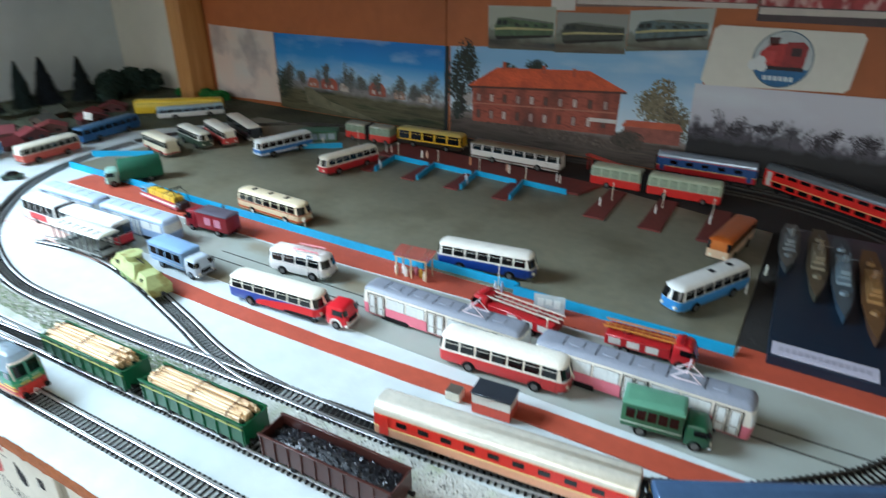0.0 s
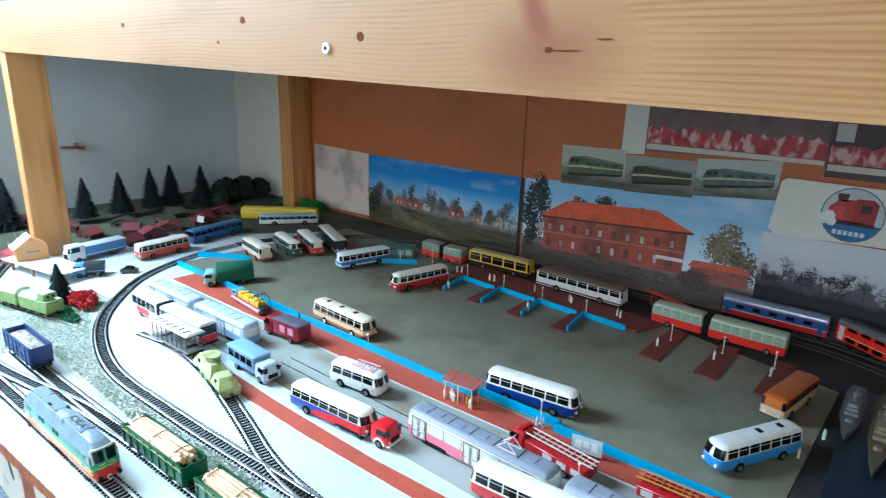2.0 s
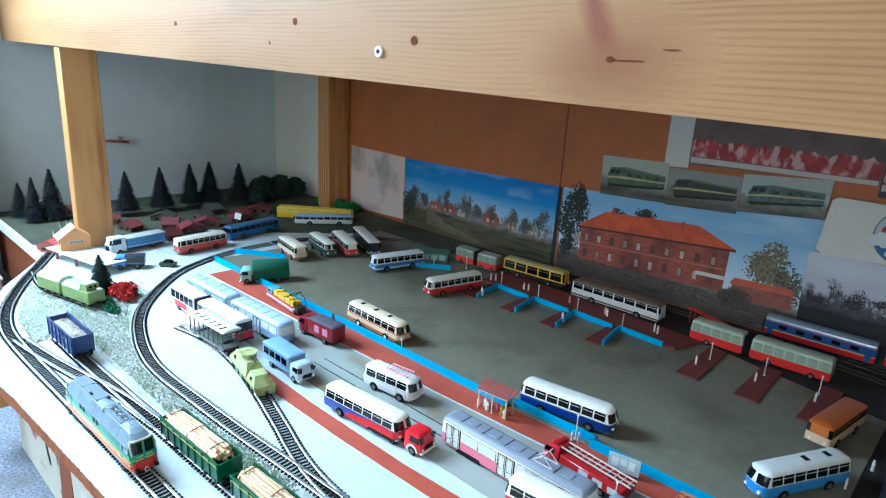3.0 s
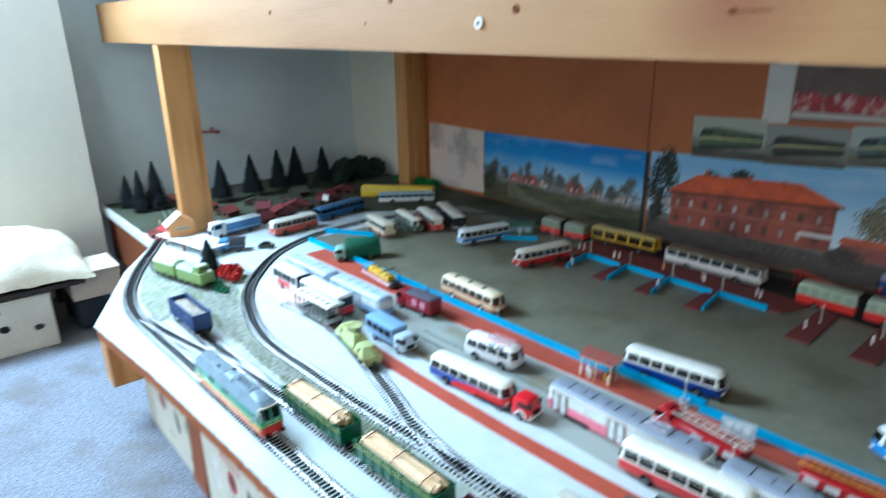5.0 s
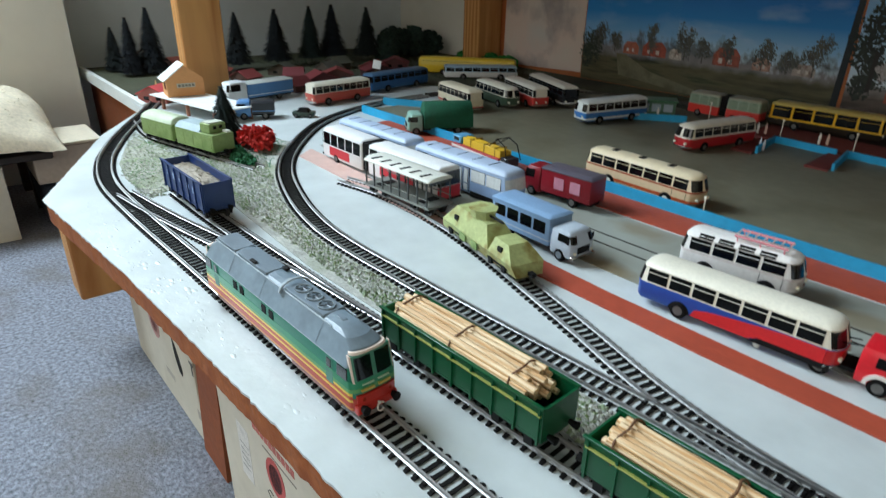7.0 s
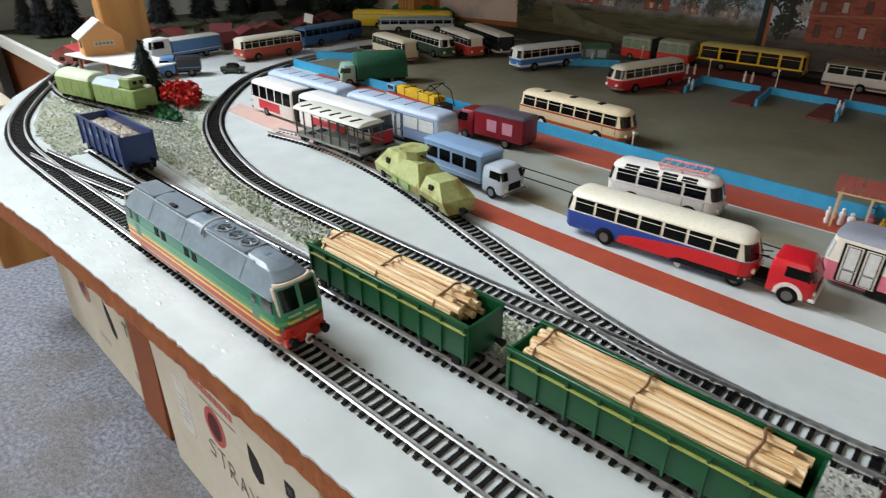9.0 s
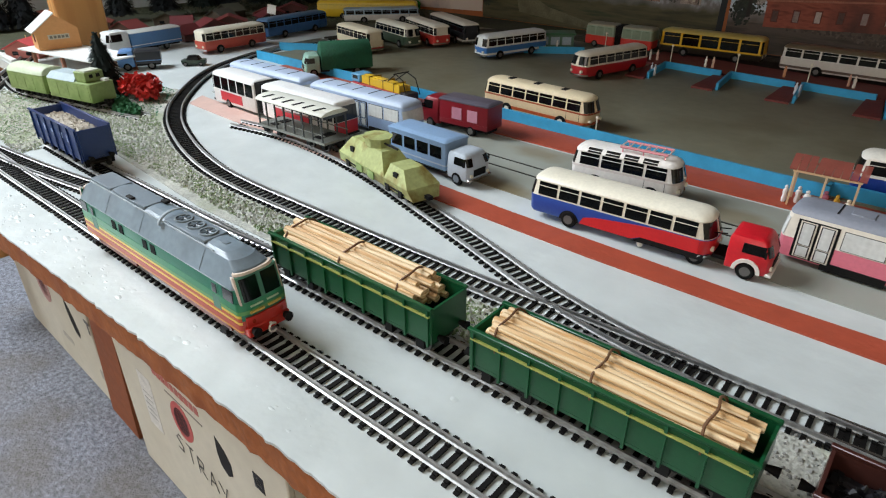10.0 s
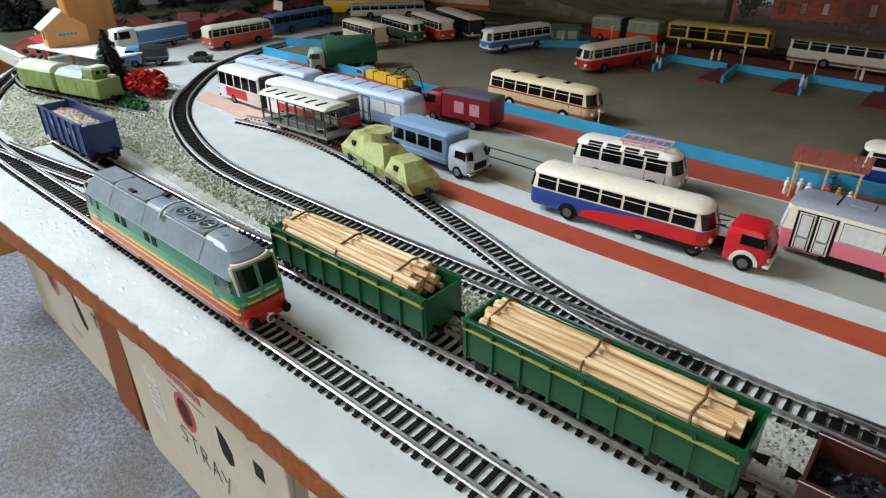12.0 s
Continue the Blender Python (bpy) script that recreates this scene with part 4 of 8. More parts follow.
def fire_truck(label, m, L=0.085, ladder="d8b27a", double=True):
    """A red fire engine with a ladder laid along its top."""
    root = thing("fire_engine", label, "truck", m, "model trucks")
    W = 0.027
    part("chassis", boxed(-L / 2 + 0.002, L / 2 - 0.003, -0.008, 0.008, 0.0048, 0.008), M_BLACK, root)
    cab(root, L / 2 - 0.021, L / 2, W, 0.0052, 0.026, "b01e24")
    part("crew_body", boxed(-L / 2, L / 2 - 0.0225, -W / 2, W / 2, 0.0082, 0.0195, bevel=0.0008), paint("a81c22"), root)
    for k in range(3):
        x = -L / 2 + 0.010 + k * 0.018
        for s in (-1, 1):
            part("locker", boxed(x - 0.006, x + 0.006, s * W / 2 - 0.0003, s * W / 2 + 0.0003, 0.0105, 0.0175), paint("c9c4bc"), root)
    for s in (-1, 1):
        for q in ((0.0035, 0.0215), (0.007, 0.0245)) if double else ((0.005, 0.022),):
            part("ladder_rail", boxed(-L / 2 - 0.004, L / 2 - 0.006, s * q[0] - 0.0006, s * q[0] + 0.0006, q[1], q[1] + 0.0012), paint(ladder), root)
    for k in range(12):
        x = -L / 2 + (L - 0.012) * k / 11
        part("rung", boxed(x - 0.0004, x + 0.0004, -0.007, 0.007, 0.0231 if double else 0.0216, 0.0238 if double else 0.0223), paint(ladder), root)
    part("ladder_gantry", boxed(L / 2 - 0.016, L / 2 - 0.012, -0.009, 0.009, 0.0262, 0.0275), paint("8a1a1e"), root)
    part("turntable", tube(bmesh.new(), (-L / 2 + 0.02, 0, 0.0196), (-L / 2 + 0.02, 0, 0.0222), 0.006, n=14), paint("7c181c"), root)
    wheels(root, (L / 2 - 0.012, -L * 0.26), W, r=0.0054, w=0.0034)
    return root


def pantograph(root, x, z, c, k=1.0):
    """A folded current collector of thin rods."""
    head = part("pantograph", tube(bmesh.new(), (x, -0.011 * k, z + 0.0102 * k), (x, 0.011 * k, z + 0.0102 * k), 0.0006, n=6), c, root)
    for s in (-1, 1):
        y = s * 0.006 * k
        for a, b in (((x - 0.012 * k, y, z), (x, y, z + 0.010 * k)), ((x + 0.012 * k, y, z), (x, y, z + 0.010 * k)), ((x - 0.010 * k, y, z + 0.0001), (x + 0.010 * k, y, z + 0.0001))):
            part("rod", tube(bmesh.new(), a, b, 0.0005, n=6), c, head)


def tram(label, m, L=0.19, W=0.029, H=0.037, low="d0707f", up="dcd5c6", roof="80848e", nw=7, panto=True, glass=None):
    """A boxy tramcar with double doors, pale windows and a roof collector."""
    root = thing("model_tram", label, "tram", m, "model trams")
    f = b = (0.004, 0.010)
    zc, zt = 0.0045, H - 0.0045
    zb = zc + 0.0125
    part("lower_body", stack(bmesh.new(), L, W, [(zc, 0, 0.001, 0.001), (zb, 0, 0, 0)], f, b), paint(low), root)
    part("upper_body", stack(bmesh.new(), L, W, [(zb, 0.0001, 0.0001, 0.0001), (zt, 0.0003, 0.0022, 0.0022)], f, b), paint(up), root)
    part("roof", stack(bmesh.new(), L, W, [(zt, 0.0002, 0.002, 0.002), (zt + 0.002, 0.0012, 0.003, 0.003), (H - 0.0006, 0.004, 0.006, 0.006), (H, 0.007, 0.010, 0.010)], f, b), paint(roof, 0.5), root)
    gl = glass or mat("pale_tram_pane", "cfd2cf", 0.2, var=0.15, scale=50)
    x0, step = -L / 2 + 0.008, (L - 0.016) / nw
    doors = [k for k in range(nw) if k % 3 == 0]
    for k in range(nw):
        x = x0 + step * (k + 0.5)
        if k in doors:
            side_panes(root, [x], step * 0.90, W, zc + 0.0008, zt - 0.0022, 0, 0.0002, M_BLACK, "door_gasket", off=0.0002)
            for o in (-1, 1):
                side_panes(root, [x + o * step * 0.21], step * 0.36, W, zc + 0.0015, zt - 0.003, 0, 0.0002, paint(up), "door_leaf", off=0.0005)
                for za, zz in ((zb - 0.0022, zt - 0.0040), (zc + 0.0026, zb - 0.0036)):
                    side_panes(root, [x + o * step * 0.21], step * 0.29, W, za - 0.0004, zz + 0.0004, 0, 0.0002, M_BLACK, "door_window_gasket", off=0.0007)
                    side_panes(root, [x + o * step * 0.21], step * 0.24, W, za, zz, 0, 0.0002, gl, "door_window", off=0.0009)
        else:
            side_panes(root, [x], step * 0.92, W, zb + 0.0006, zt - 0.0028, 0, 0.0003, M_BLACK, "window_gasket", off=0.0002)
            side_panes(root, [x], step * 0.885, W, zb + 0.0010, zt - 0.0032, 0, 0.0003, gl, "window", off=0.0005)
    for e in (-1, 1):
        part("windscreen", band(bmesh.new(), L, W, f, b, lambda x, y: e * x > L / 2 - 0.003, (zb + 0.001, 0, 0.0002, 0.0002), (zt - 0.003, 0.0002, 0.0018, 0.0018), 0.0003), gl, root)
        part("bogie_cover", boxed(e * L * 0.27 - 0.017, e * L * 0.27 + 0.017, -W / 2 - 0.0004, W / 2 + 0.0004, 0.002, 0.0072), M_BLACK, root)
    for k in range(5):
        x = -L * 0.36 + L * 0.16 * k
        part("roof_seam", boxed(x - 0.0004, x + 0.0004, -W * 0.30, W * 0.30, H - 0.0008, H + 0.0003), M_BLACK, root)
        if panto:
            part("roof_box", boxed(x + 0.006, x + 0.018, -0.005, 0.005, H - 0.0006, H + 0.0007, bevel=0.0003), paint(roof, 0.5), root)
    if panto:
        pantograph(root, L * 0.20, H + 0.0005, paint("d8c8cc"))
    return root


def articulated_bus(label, m_rear, m_front, Lr, Lf, low, up, roof, H=0.035, W=0.0285, stripe=None, group="model buses", glass=None, panel=None):
    """Two boxy bus bodies joined by black bellows; the thing's base is the front body."""
    root = thing("articulated_bus", label, "bus", m_front, group)
    rel = m_front.inverted() @ m_rear
    for L, rm, front in ((Lf, Matrix(), True), (Lr, rel, False)):
        f = b = (0.0018, 0.004)
        zc, zt = 0.0048, H - 0.004
        zb = zc + (H - zc) * 0.42
        o = part("lower_body", stack(bmesh.new(), L, W, [(zc, 0.0004, 0.0006, 0.0006), (zc + 0.002, 0, 0, 0), (zb, 0, 0, 0)], f, b, 3), paint(low), root)
        o.matrix_local = rm
        part("upper_body", stack(bmesh.new(), L, W, [(zb, 0.0001, 0.0001, 0.0001), (zt, 0.0005, 0.001, 0.001)], f, b, 3), paint(up), o)
        part("roof", stack(bmesh.new(), L, W, [(zt, 0.0004, 0.0009, 0.0009), (zt + 0.002, 0.0012, 0.0015, 0.0015), (H - 0.0005, 0.004, 0.003, 0.003), (H, 0.008, 0.006, 0.006)], f, b, 3), paint(roof), o)
        nw = max(3, round(L / 0.017))
        step = (L - 0.006) / nw
        side_panes(o, [-L / 2 + 0.003 + step * (k + 0.5) for k in range(nw)], step * 0.84, W, zb + 0.001, zt - 0.001, 0, 0.0004, glass or M_GLASS)
        if panel:
            side_panes(o, [-L * 0.06], L * 0.5, W, zc + 0.003, zb - 0.001, 0, 0, paint(panel), "side_panel", off=0.0003)
        if stripe:
            part("stripe", band(bmesh.new(), L, W, f, b, lambda x, y: True, (zb - 0.0014, 0, 0, 0), (zb, 0, 0, 0), 0.0002, 3), paint(stripe), o)
        e = 1 if front else -1
        if front and panel:
            part("front_panel", band(bmesh.new(), L, W, f, b, lambda x, y: x > L / 2 - 0.0100, (zc + 0.002, 0, 0, 0), (zb, 0, 0, 0), 0.0003, 3), paint(panel), o, "red front")
        part("windscreen" if front else "rear_window", band(bmesh.new(), L, W, f, b, lambda x, y: e * x > L / 2 - 0.0022, (zb + 0.0006, 0, 0, 0), (zt - 0.001, 0.0004, 0.0008, 0.0008), 0.0003, 3), glass or M_GLASS, o)
        part("bumper", boxed(e * L / 2 - 0.0012, e * L / 2 + 0.0012, -W / 2, W / 2, zc, zc + 0.002), M_BLACK, o)
        wheels(o, [L * 0.28, -L * 0.25] if front else [-L * 0.15], W)
    a, b2 = Vector((-Lf / 2, 0, 0)), rel @ Vector((Lr / 2, 0, 0))
    n = 5
    for k in range(n):
        p = a.lerp(b2, (k + 0.5) / n)
        part("bellows_fold", boxed(p.x - 0.0009, p.x + 0.0009, p.y - W * 0.47, p.y + W * 0.47, 0.006, H - 0.001, bevel=0.0005), M_BLACK, root)
    return root


def log_bundle(label, m, L=0.14, n=9):
    """Peeled sticks heaped in a wagon and tied with wire."""
    root = thing("log_bundle", label, "logs", m, "log loads")
    rng = random.Random(int(L * 1e4) + n)
    rows = [(-0.0096 + 0.0038 * k, 0.0) for k in range(6)] + [(-0.0095 + 0.0038 * k, 0.0036) for k in range(6)] + [(-0.0093 + 0.0037 * k, 0.0070) for k in range(6)] + [(-0.0076 + 0.0037 * k, 0.0100) for k in range(4 + n % 2)]
    for y, z in rows:
        bm = bmesh.new()
        r = rng.uniform(0.0017, 0.0024)
        a, b = -L / 2 + rng.uniform(0, 0.007), L / 2 - rng.uniform(0, 0.010)
        w0, w1 = rng.uniform(-0.0014, 0.0014), rng.uniform(-0.0014, 0.0014)
        pts = [Vector((a + (b - a) * k / 5, y + w0 + (w1 - w0) * k / 5 + rng.uniform(-0.0004, 0.0004), z + 0.0030 + rng.uniform(-0.0005, 0.0005))) for k in range(6)]
        rings = []
        for k, p in enumerate(pts):
            rr = r * (1.08 - 0.04 * k) * rng.uniform(0.94, 1.06)
            rings.append([bm.verts.new(p + Vector((0, rr * math.cos(q * math.pi / 4), rr * math.sin(q * math.pi / 4)))) for q in range(8)])
        for u, v in zip(rings, rings[1:]):
            for q in range(8):
                bm.faces.new((u[q], u[(q + 1) % 8], v[(q + 1) % 8], v[q]))
        bm.faces.new(rings[0][::-1])
        bm.faces.new(rings[-1])
        part("log", bm, M_LOG, root)
    for fx in (-0.42, -0.02, 0.36):
        arch = [Vector((fx * L + 0.0008 * math.sin(t), math.cos(t * math.pi / 14) * 0.0126, 0.003 + math.sin(t * math.pi / 14) ** 0.6 * 0.0134)) for t in range(15)]
        bm = bmesh.new()
        rings = []
        for k, p in enumerate(arch):
            d = (arch[min(k + 1, 14)] - arch[max(k - 1, 0)]).normalized()
            e = Vector((1, 0, 0))
            g = d.cross(e).normalized()
            rings.append([bm.verts.new(p + (e * math.cos(q * math.pi / 3) + g * math.sin(q * math.pi / 3)) * 0.0006) for q in range(6)])
        for u, v in zip(rings, rings[1:]):
            for q in range(6):
                bm.faces.new((u[q], u[(q + 1) % 6], v[(q + 1) % 6], v[q]))
        part("tie_wire", bm, M_WIRE, root)
    return root


def heap(label, m, L, W, h, material, seed=3, name="gravel_load", category="gravel", size=0.0016, count=420):
    """A heaped load: an uneven mound with loose lumps on it."""
    rng = random.Random(seed)
    bm = bmesh.new()
    nx, ny = 22, 9
    grid = []
    hh = lambda u, v: h * max(0.0, (1 - abs(2 * u - 1) ** 3)) * (1 - abs(2 * v - 1) ** 2.2)
    for i in range(nx + 1):
        row = []
        for j in range(ny + 1):
            u, v = i / nx, j / ny
            row.append(bm.verts.new(((u - 0.5) * L, (v - 0.5) * W, hh(u, v) + rng.uniform(-0.0004, 0.0004))))
        grid.append(row)
    for i in range(nx):
        for j in range(ny):
            bm.faces.new((grid[i][j], grid[i + 1][j], grid[i + 1][j + 1], grid[i][j + 1]))
    for _ in range(count):
        u, v = rng.random(), rng.random()
        c = Vector(((u - 0.5) * L, (v - 0.5) * W, hh(u, v)))
        s = size * rng.uniform(0.5, 1.2)
        pts = [c + Vector((rng.uniform(-s, s), rng.uniform(-s, s), rng.uniform(-0.2 * s, s))) for _ in range(4)]
        vs = [bm.verts.new(p) for p in pts]
        for q in ((0, 1, 2), (0, 2, 3), (0, 3, 1), (1, 3, 2)):
            bm.faces.new([vs[i] for i in q])
    return tagged(solid(name, bm, material, label, category, m), kind="stuff")


def diesel_loco(label, m):
    """A six-axle diesel: banded body, faceted roof with fans, two-pane cab front."""
    root = thing("diesel_locomotive", label, "locomotive", m @ Matrix.Diagonal((0.885, 0.80, 0.90, 1)), "locomotives")
    L, W = 0.200, 0.0345
    f = b = (0.0046, 0.0105)
    n = 6
    lay = lambda z, s=0.0, e=0.0: (z, s, e, e)
    part("skirt", stack(bmesh.new(), L, W, [lay(0.0062, 0.001, 0.001), lay(0.0080, 0.0, 0.0), lay(0.0155)], f, b, n), paint("b23a28"), root, "red lower skirt")
    part("side_body", stack(bmesh.new(), L, W, [lay(0.0155, 0.0001, 0.0001), lay(0.024, 0.0, 0.0006), lay(0.034, 0.0003, 0.0031)], f, b, n), paint("237a60"), root, "green body side")
    roof_grey = mat("loco_roof_grey", "7c8c96", 0.38, var=0.16, scale=30, second="67727a", mix=0.7, mscale=40)
    roof = [lay(0.034, 0.0002, 0.0030), lay(0.041, 0.0044, 0.0045), lay(0.0428, 0.0056, 0.0058), lay(0.0462, 0.0078, 0.0120), lay(0.0480, 0.0104, 0.0200), lay(0.0486, 0.0150, 0.0250)]
    part("roof", mesh_of("roof", stack(bmesh.new(), L, W, roof, f, b, n), roof_grey, smooth=False), None, root, "blue-grey faceted roof")
    every = lambda x, y: True
    flank = lambda x, y: abs(y) > W / 2 - 0.0022
    for z0, z1, col in ((0.0084, 0.0093, "d8a040"), (0.0097, 0.0130, "b43a26"), (0.0133, 0.0149, "e6be4e"), (0.0153, 0.0170, "c0502a"), (0.0173, 0.0189, "e0c050"), (0.0191, 0.0214, "5f9c5c"), (0.0216, 0.0262, "2f8a60")):
        ea, eb = max(0.0, 0.0006 * (z0 - 0.0155) / 0.0085), max(0.0, 0.0006 * (z1 - 0.0155) / 0.0085)
        part("livery_line", band(bmesh.new(), L, W, f, b, every if z0 > 0.0190 else flank, (z0, 0, ea, ea), (z1, 0, eb, eb), 0.00015, n), paint(col), root)
    # cab windows
    zA, zB = 0.0272, 0.0402
    e0, e1 = 0.0014, 0.0044

    def face(z, y):
        """Front of the body at a height and half-breadth."""
        e = max(0.0, e0 + (e1 - e0) * (z - zA) / (zB - zA))
        v = max(0.0, (abs(y) - (W / 2 - f[1])) / f[1])
        return L / 2 - e - f[0] * (1 - math.sqrt(max(0.0, 1 - v * v)))

    def face_panel(name, end, ys, z0, z1, off, material):
        bm = bmesh.new()
        rows = [[bm.verts.new((end * (face(z, y) + o), y, z)) for y in ys for z in (z0, z1)] for o in (off, off - 0.0022)]
        for k in range(len(ys) - 1):
            a, c, d, g = 2 * k, 2 * k + 1, 2 * k + 3, 2 * k + 2
            bm.faces.new([rows[0][q] for q in (a, g, d, c)])
            bm.faces.new([rows[1][q] for q in (c, d, g, a)])
            bm.faces.new((rows[0][a], rows[1][a], rows[1][g], rows[0][g]))
            bm.faces.new((rows[0][c], rows[0][d], rows[1][d], rows[1][c]))
        for k in (0, 2 * len(ys) - 2):
            bm.faces.new((rows[0][k], rows[0][k + 1], rows[1][k + 1], rows[1][k]))
        bmesh.ops.recalc_face_normals(bm, faces=bm.faces[:])
        part(name, bm, material, root)

    for end in (1, -1):
        face_panel("screen_surround", end, [-0.0150, -0.0142, -0.0128, -0.0115, -0.009, -0.0067, 0, 0.0067, 0.009, 0.0115, 0.0128, 0.0142, 0.0150], zA - 0.0014, zB + 0.0004, 0.0005, paint("4f8a74"))
        for s in (-1, 1):
            face_panel("windscreen", end, [s * y for y in (0.0016, 0.0040, 0.0067, 0.0090, 0.0108, 0.0120, 0.0128)], zA - 0.0004, zB - 0.0008, 0.0009, M_GLASS)
            face_panel("corner_piping", end, [s * y for y in (0.0144, 0.0149, 0.0153)], 0.0255, 0.0412, 0.0009, paint("e2d0c2"))
            face_panel("nose_line", end, [s * y for y in (0.0015, 0.0067, 0.0100)], 0.0233, 0.0240, 0.0010, paint("b9d0b0"))
            face_panel("nose_line", end, [s * y for y in (0.0015, 0.0067, 0.0110)], 0.0196, 0.0206, 0.0010, paint("d8b860"))
        face_panel("red_nose", end, [-0.0140, -0.0115, -0.0067, 0, 0.0067, 0.0115, 0.0140], 0.0086, 0.0176, 0.0012, paint("c02c20"))
    side_panes(root, [L / 2 - 0.0105, -L / 2 + 0.0105], 0.0095, W, 0.0262, 0.0334, 0.0, 0.0003, M_GLASS, "cab_window", off=0.0004)
    side_panes(root, [0.008, -0.002, -0.034, -0.044], 0.0056, W, 0.0262, 0.0322, 0.0, 0.0003, M_BLACK, "side_window", off=0.0004)
    side_panes(root, [0.0765, -0.0765], 0.0075, W, 0.0162, 0.0332, 0.0, 0.0003, paint("1f7058"), "door", off=0.0003)
    side_panes(root, [0.0765, -0.0765], 0.0040, W, 0.0266, 0.0322, 0.0, 0.0003, M_GLASS, "door_window", off=0.0006)
    for end in (1, -1):
        part("roof_piping", band(bmesh.new(), L, W, f, b, lambda x, y: end * x > L / 2 - 0.012, (0.0408, 0.0043, 0.0044, 0.0044), (0.0420, 0.0050, 0.0051, 0.0051), 0.0010, n), paint("e2d0c2"), root)
    # roof gear
    bm = bmesh.new()
    ring = []
    for k in range(13):
        a = k / 12 * math.pi
        ring.append([bm.verts.new((x, r * math.cos(a), 0.0452 + 0.56 * r * math.sin(a))) for x, r in ((0.012, 0.0122), (0.0145, 0.0128), (0.0145, 0.0110), (0.012, 0.0110))])
    for u, v in zip(ring, ring[1:]):
        for q in range(4):
            bm.faces.new((u[q], v[q], v[(q + 1) % 4], u[(q + 1) % 4]))
    part("roof_cowl", bm, paint("a2adb3", 0.2), root)
    part("fan_deck", boxed(0.0165, 0.060, -0.0088, 0.0088, 0.0470, 0.0491, bevel=0.0006), paint("74818a"), root)
    for k, x in enumerate((0.0245, 0.038, 0.0515)):
        bm = bmesh.new()
        rings = []
        for q in range(20):
            a = q * math.pi / 10
            rings.append([bm.verts.new((x + r * math.cos(a), r * math.sin(a), z)) for r, z in ((0.0060, 0.0490), (0.0060, 0.0500), (0.0048, 0.0500), (0.0048, 0.0490))])
        for q in range(20):
            u, v = rings[q], rings[(q + 1) % 20]
            for c in range(4):
                bm.faces.new((u[c], v[c], v[(c + 1) % 4], u[(c + 1) % 4]))
        fan = part("fan_ring", bm, paint("7c878d"), root)
        for q in range(6):
            a = q * math.pi / 3
            part("fan_blade", tube(bmesh.new(), (x + 0.0008 * math.cos(a), 0.0008 * math.sin(a), 0.0495), (x + 0.0046 * math.cos(a), 0.0046 * math.sin(a), 0.0495), 0.0005, n=5), paint("66727a"), fan)
    for x0, x1, y0, y1, z in ((-0.086, -0.056, -0.0085, 0.0085, 0.0489), (-0.052, -0.010, -0.0085, 0.0085, 0.0491), (0.064, 0.072, -0.0020, 0.0020, 0.0490)):
        part("roof_hatch", boxed(x0, x1, y0, y1, 0.0466, z, bevel=0.0004), paint("77848d"), root)
    # Thin pale tubes paint the bright highlights along the roof edges.
    for s in (-1, 1):
        part("ridge_highlight", tube(bmesh.new(), (-0.086, s * 0.0094, 0.0472), (0.070, s * 0.0094, 0.0472), 0.0005, n=6), paint("a9b4ba", 0.25), root)
        part("edge_strip", tube(bmesh.new(), (-0.088, s * 0.0170, 0.0341), (0.088, s * 0.0170, 0.0341), 0.0003, n=6), paint("8f9aa0", 0.3), root)
    for x in (-0.054, -0.008, 0.062):
        for s in (-1, 1):
            part("roof_seam", tube(bmesh.new(), (x, s * 0.0169, 0.0346), (x, s * 0.0100, 0.0460), 0.00014, n=5), paint("78848b"), root)
    part("exhaust", boxed(-0.034, -0.026, -0.0085, -0.0050, 0.0491, 0.0504, bevel=0.0005), M_BLACK, root)
    part("exhaust", boxed(-0.010, -0.004, 0.0040, 0.0080, 0.0486, 0.0504, bevel=0.0005), M_BLACK, root)
    for s in (-1, 1):
        for end in (-1, 1):
            part("buffer", tube(bmesh.new(), (end * (L / 2 - 0.001), s * 0.0115, 0.0098), (end * (L / 2 + 0.0055), s * 0.0115, 0.0098), 0.0013, 0.003, n=12), M_BLACK, root)
            part("marker_lamp", tube(bmesh.new(), (end * (L / 2 - 0.002), s * 0.0100, 0.0148), (end * (L / 2 + 0.0012), s * 0.0100, 0.0148), 0.0012, n=10), paint("a83828", 0.25), root)
            part("handrail", tube(bmesh.new(), (end * (L / 2 - 0.0045), s * (W / 2 - 0.0006), 0.012), (end * (L / 2 - 0.0045), s * (W / 2 - 0.0006), 0.0225), 0.0005, n=6), paint("d8cfae"), root)
            part("cab_step", boxed(end * (L / 2 - 0.018) - 0.003, end * (L / 2 - 0.018) + 0.003, s * W / 2 - 0.003, s * W / 2 - 0.0005, 0.003, 0.0062), M_BLACK, root)
    bm = bmesh.new()
    for q in range(9):
        a0, a1 = radians(40 + q * 31), radians(71 + q * 31)
        tube(bm, (L / 2 + 0.004, 0.0028 * math.cos(a0), 0.0075 + 0.0028 * math.sin(a0)), (L / 2 + 0.004, 0.0028 * math.cos(a1), 0.0075 + 0.0028 * math.sin(a1)), 0.0006, n=6)
    tube(bm, (L / 2 - 0.002, 0, 0.0085), (L / 2 + 0.004, 0, 0.0100), 0.0008, n=6)
    part("coupling_hook", bm, paint("dad6cc"), root, "pale coupling hook")
    part("buffer_beam", boxed(L / 2 - 0.003, L / 2 + 0.0016, -W / 2 + 0.002, W / 2 - 0.002, 0.0055, 0.0118, bevel=0.0008), paint("c02c20"), root)
    part("fuel_tank", boxed(-0.024, 0.024, -0.0135, 0.0135, 0.0024, 0.0060, bevel=0.001), M_BLACK, root)
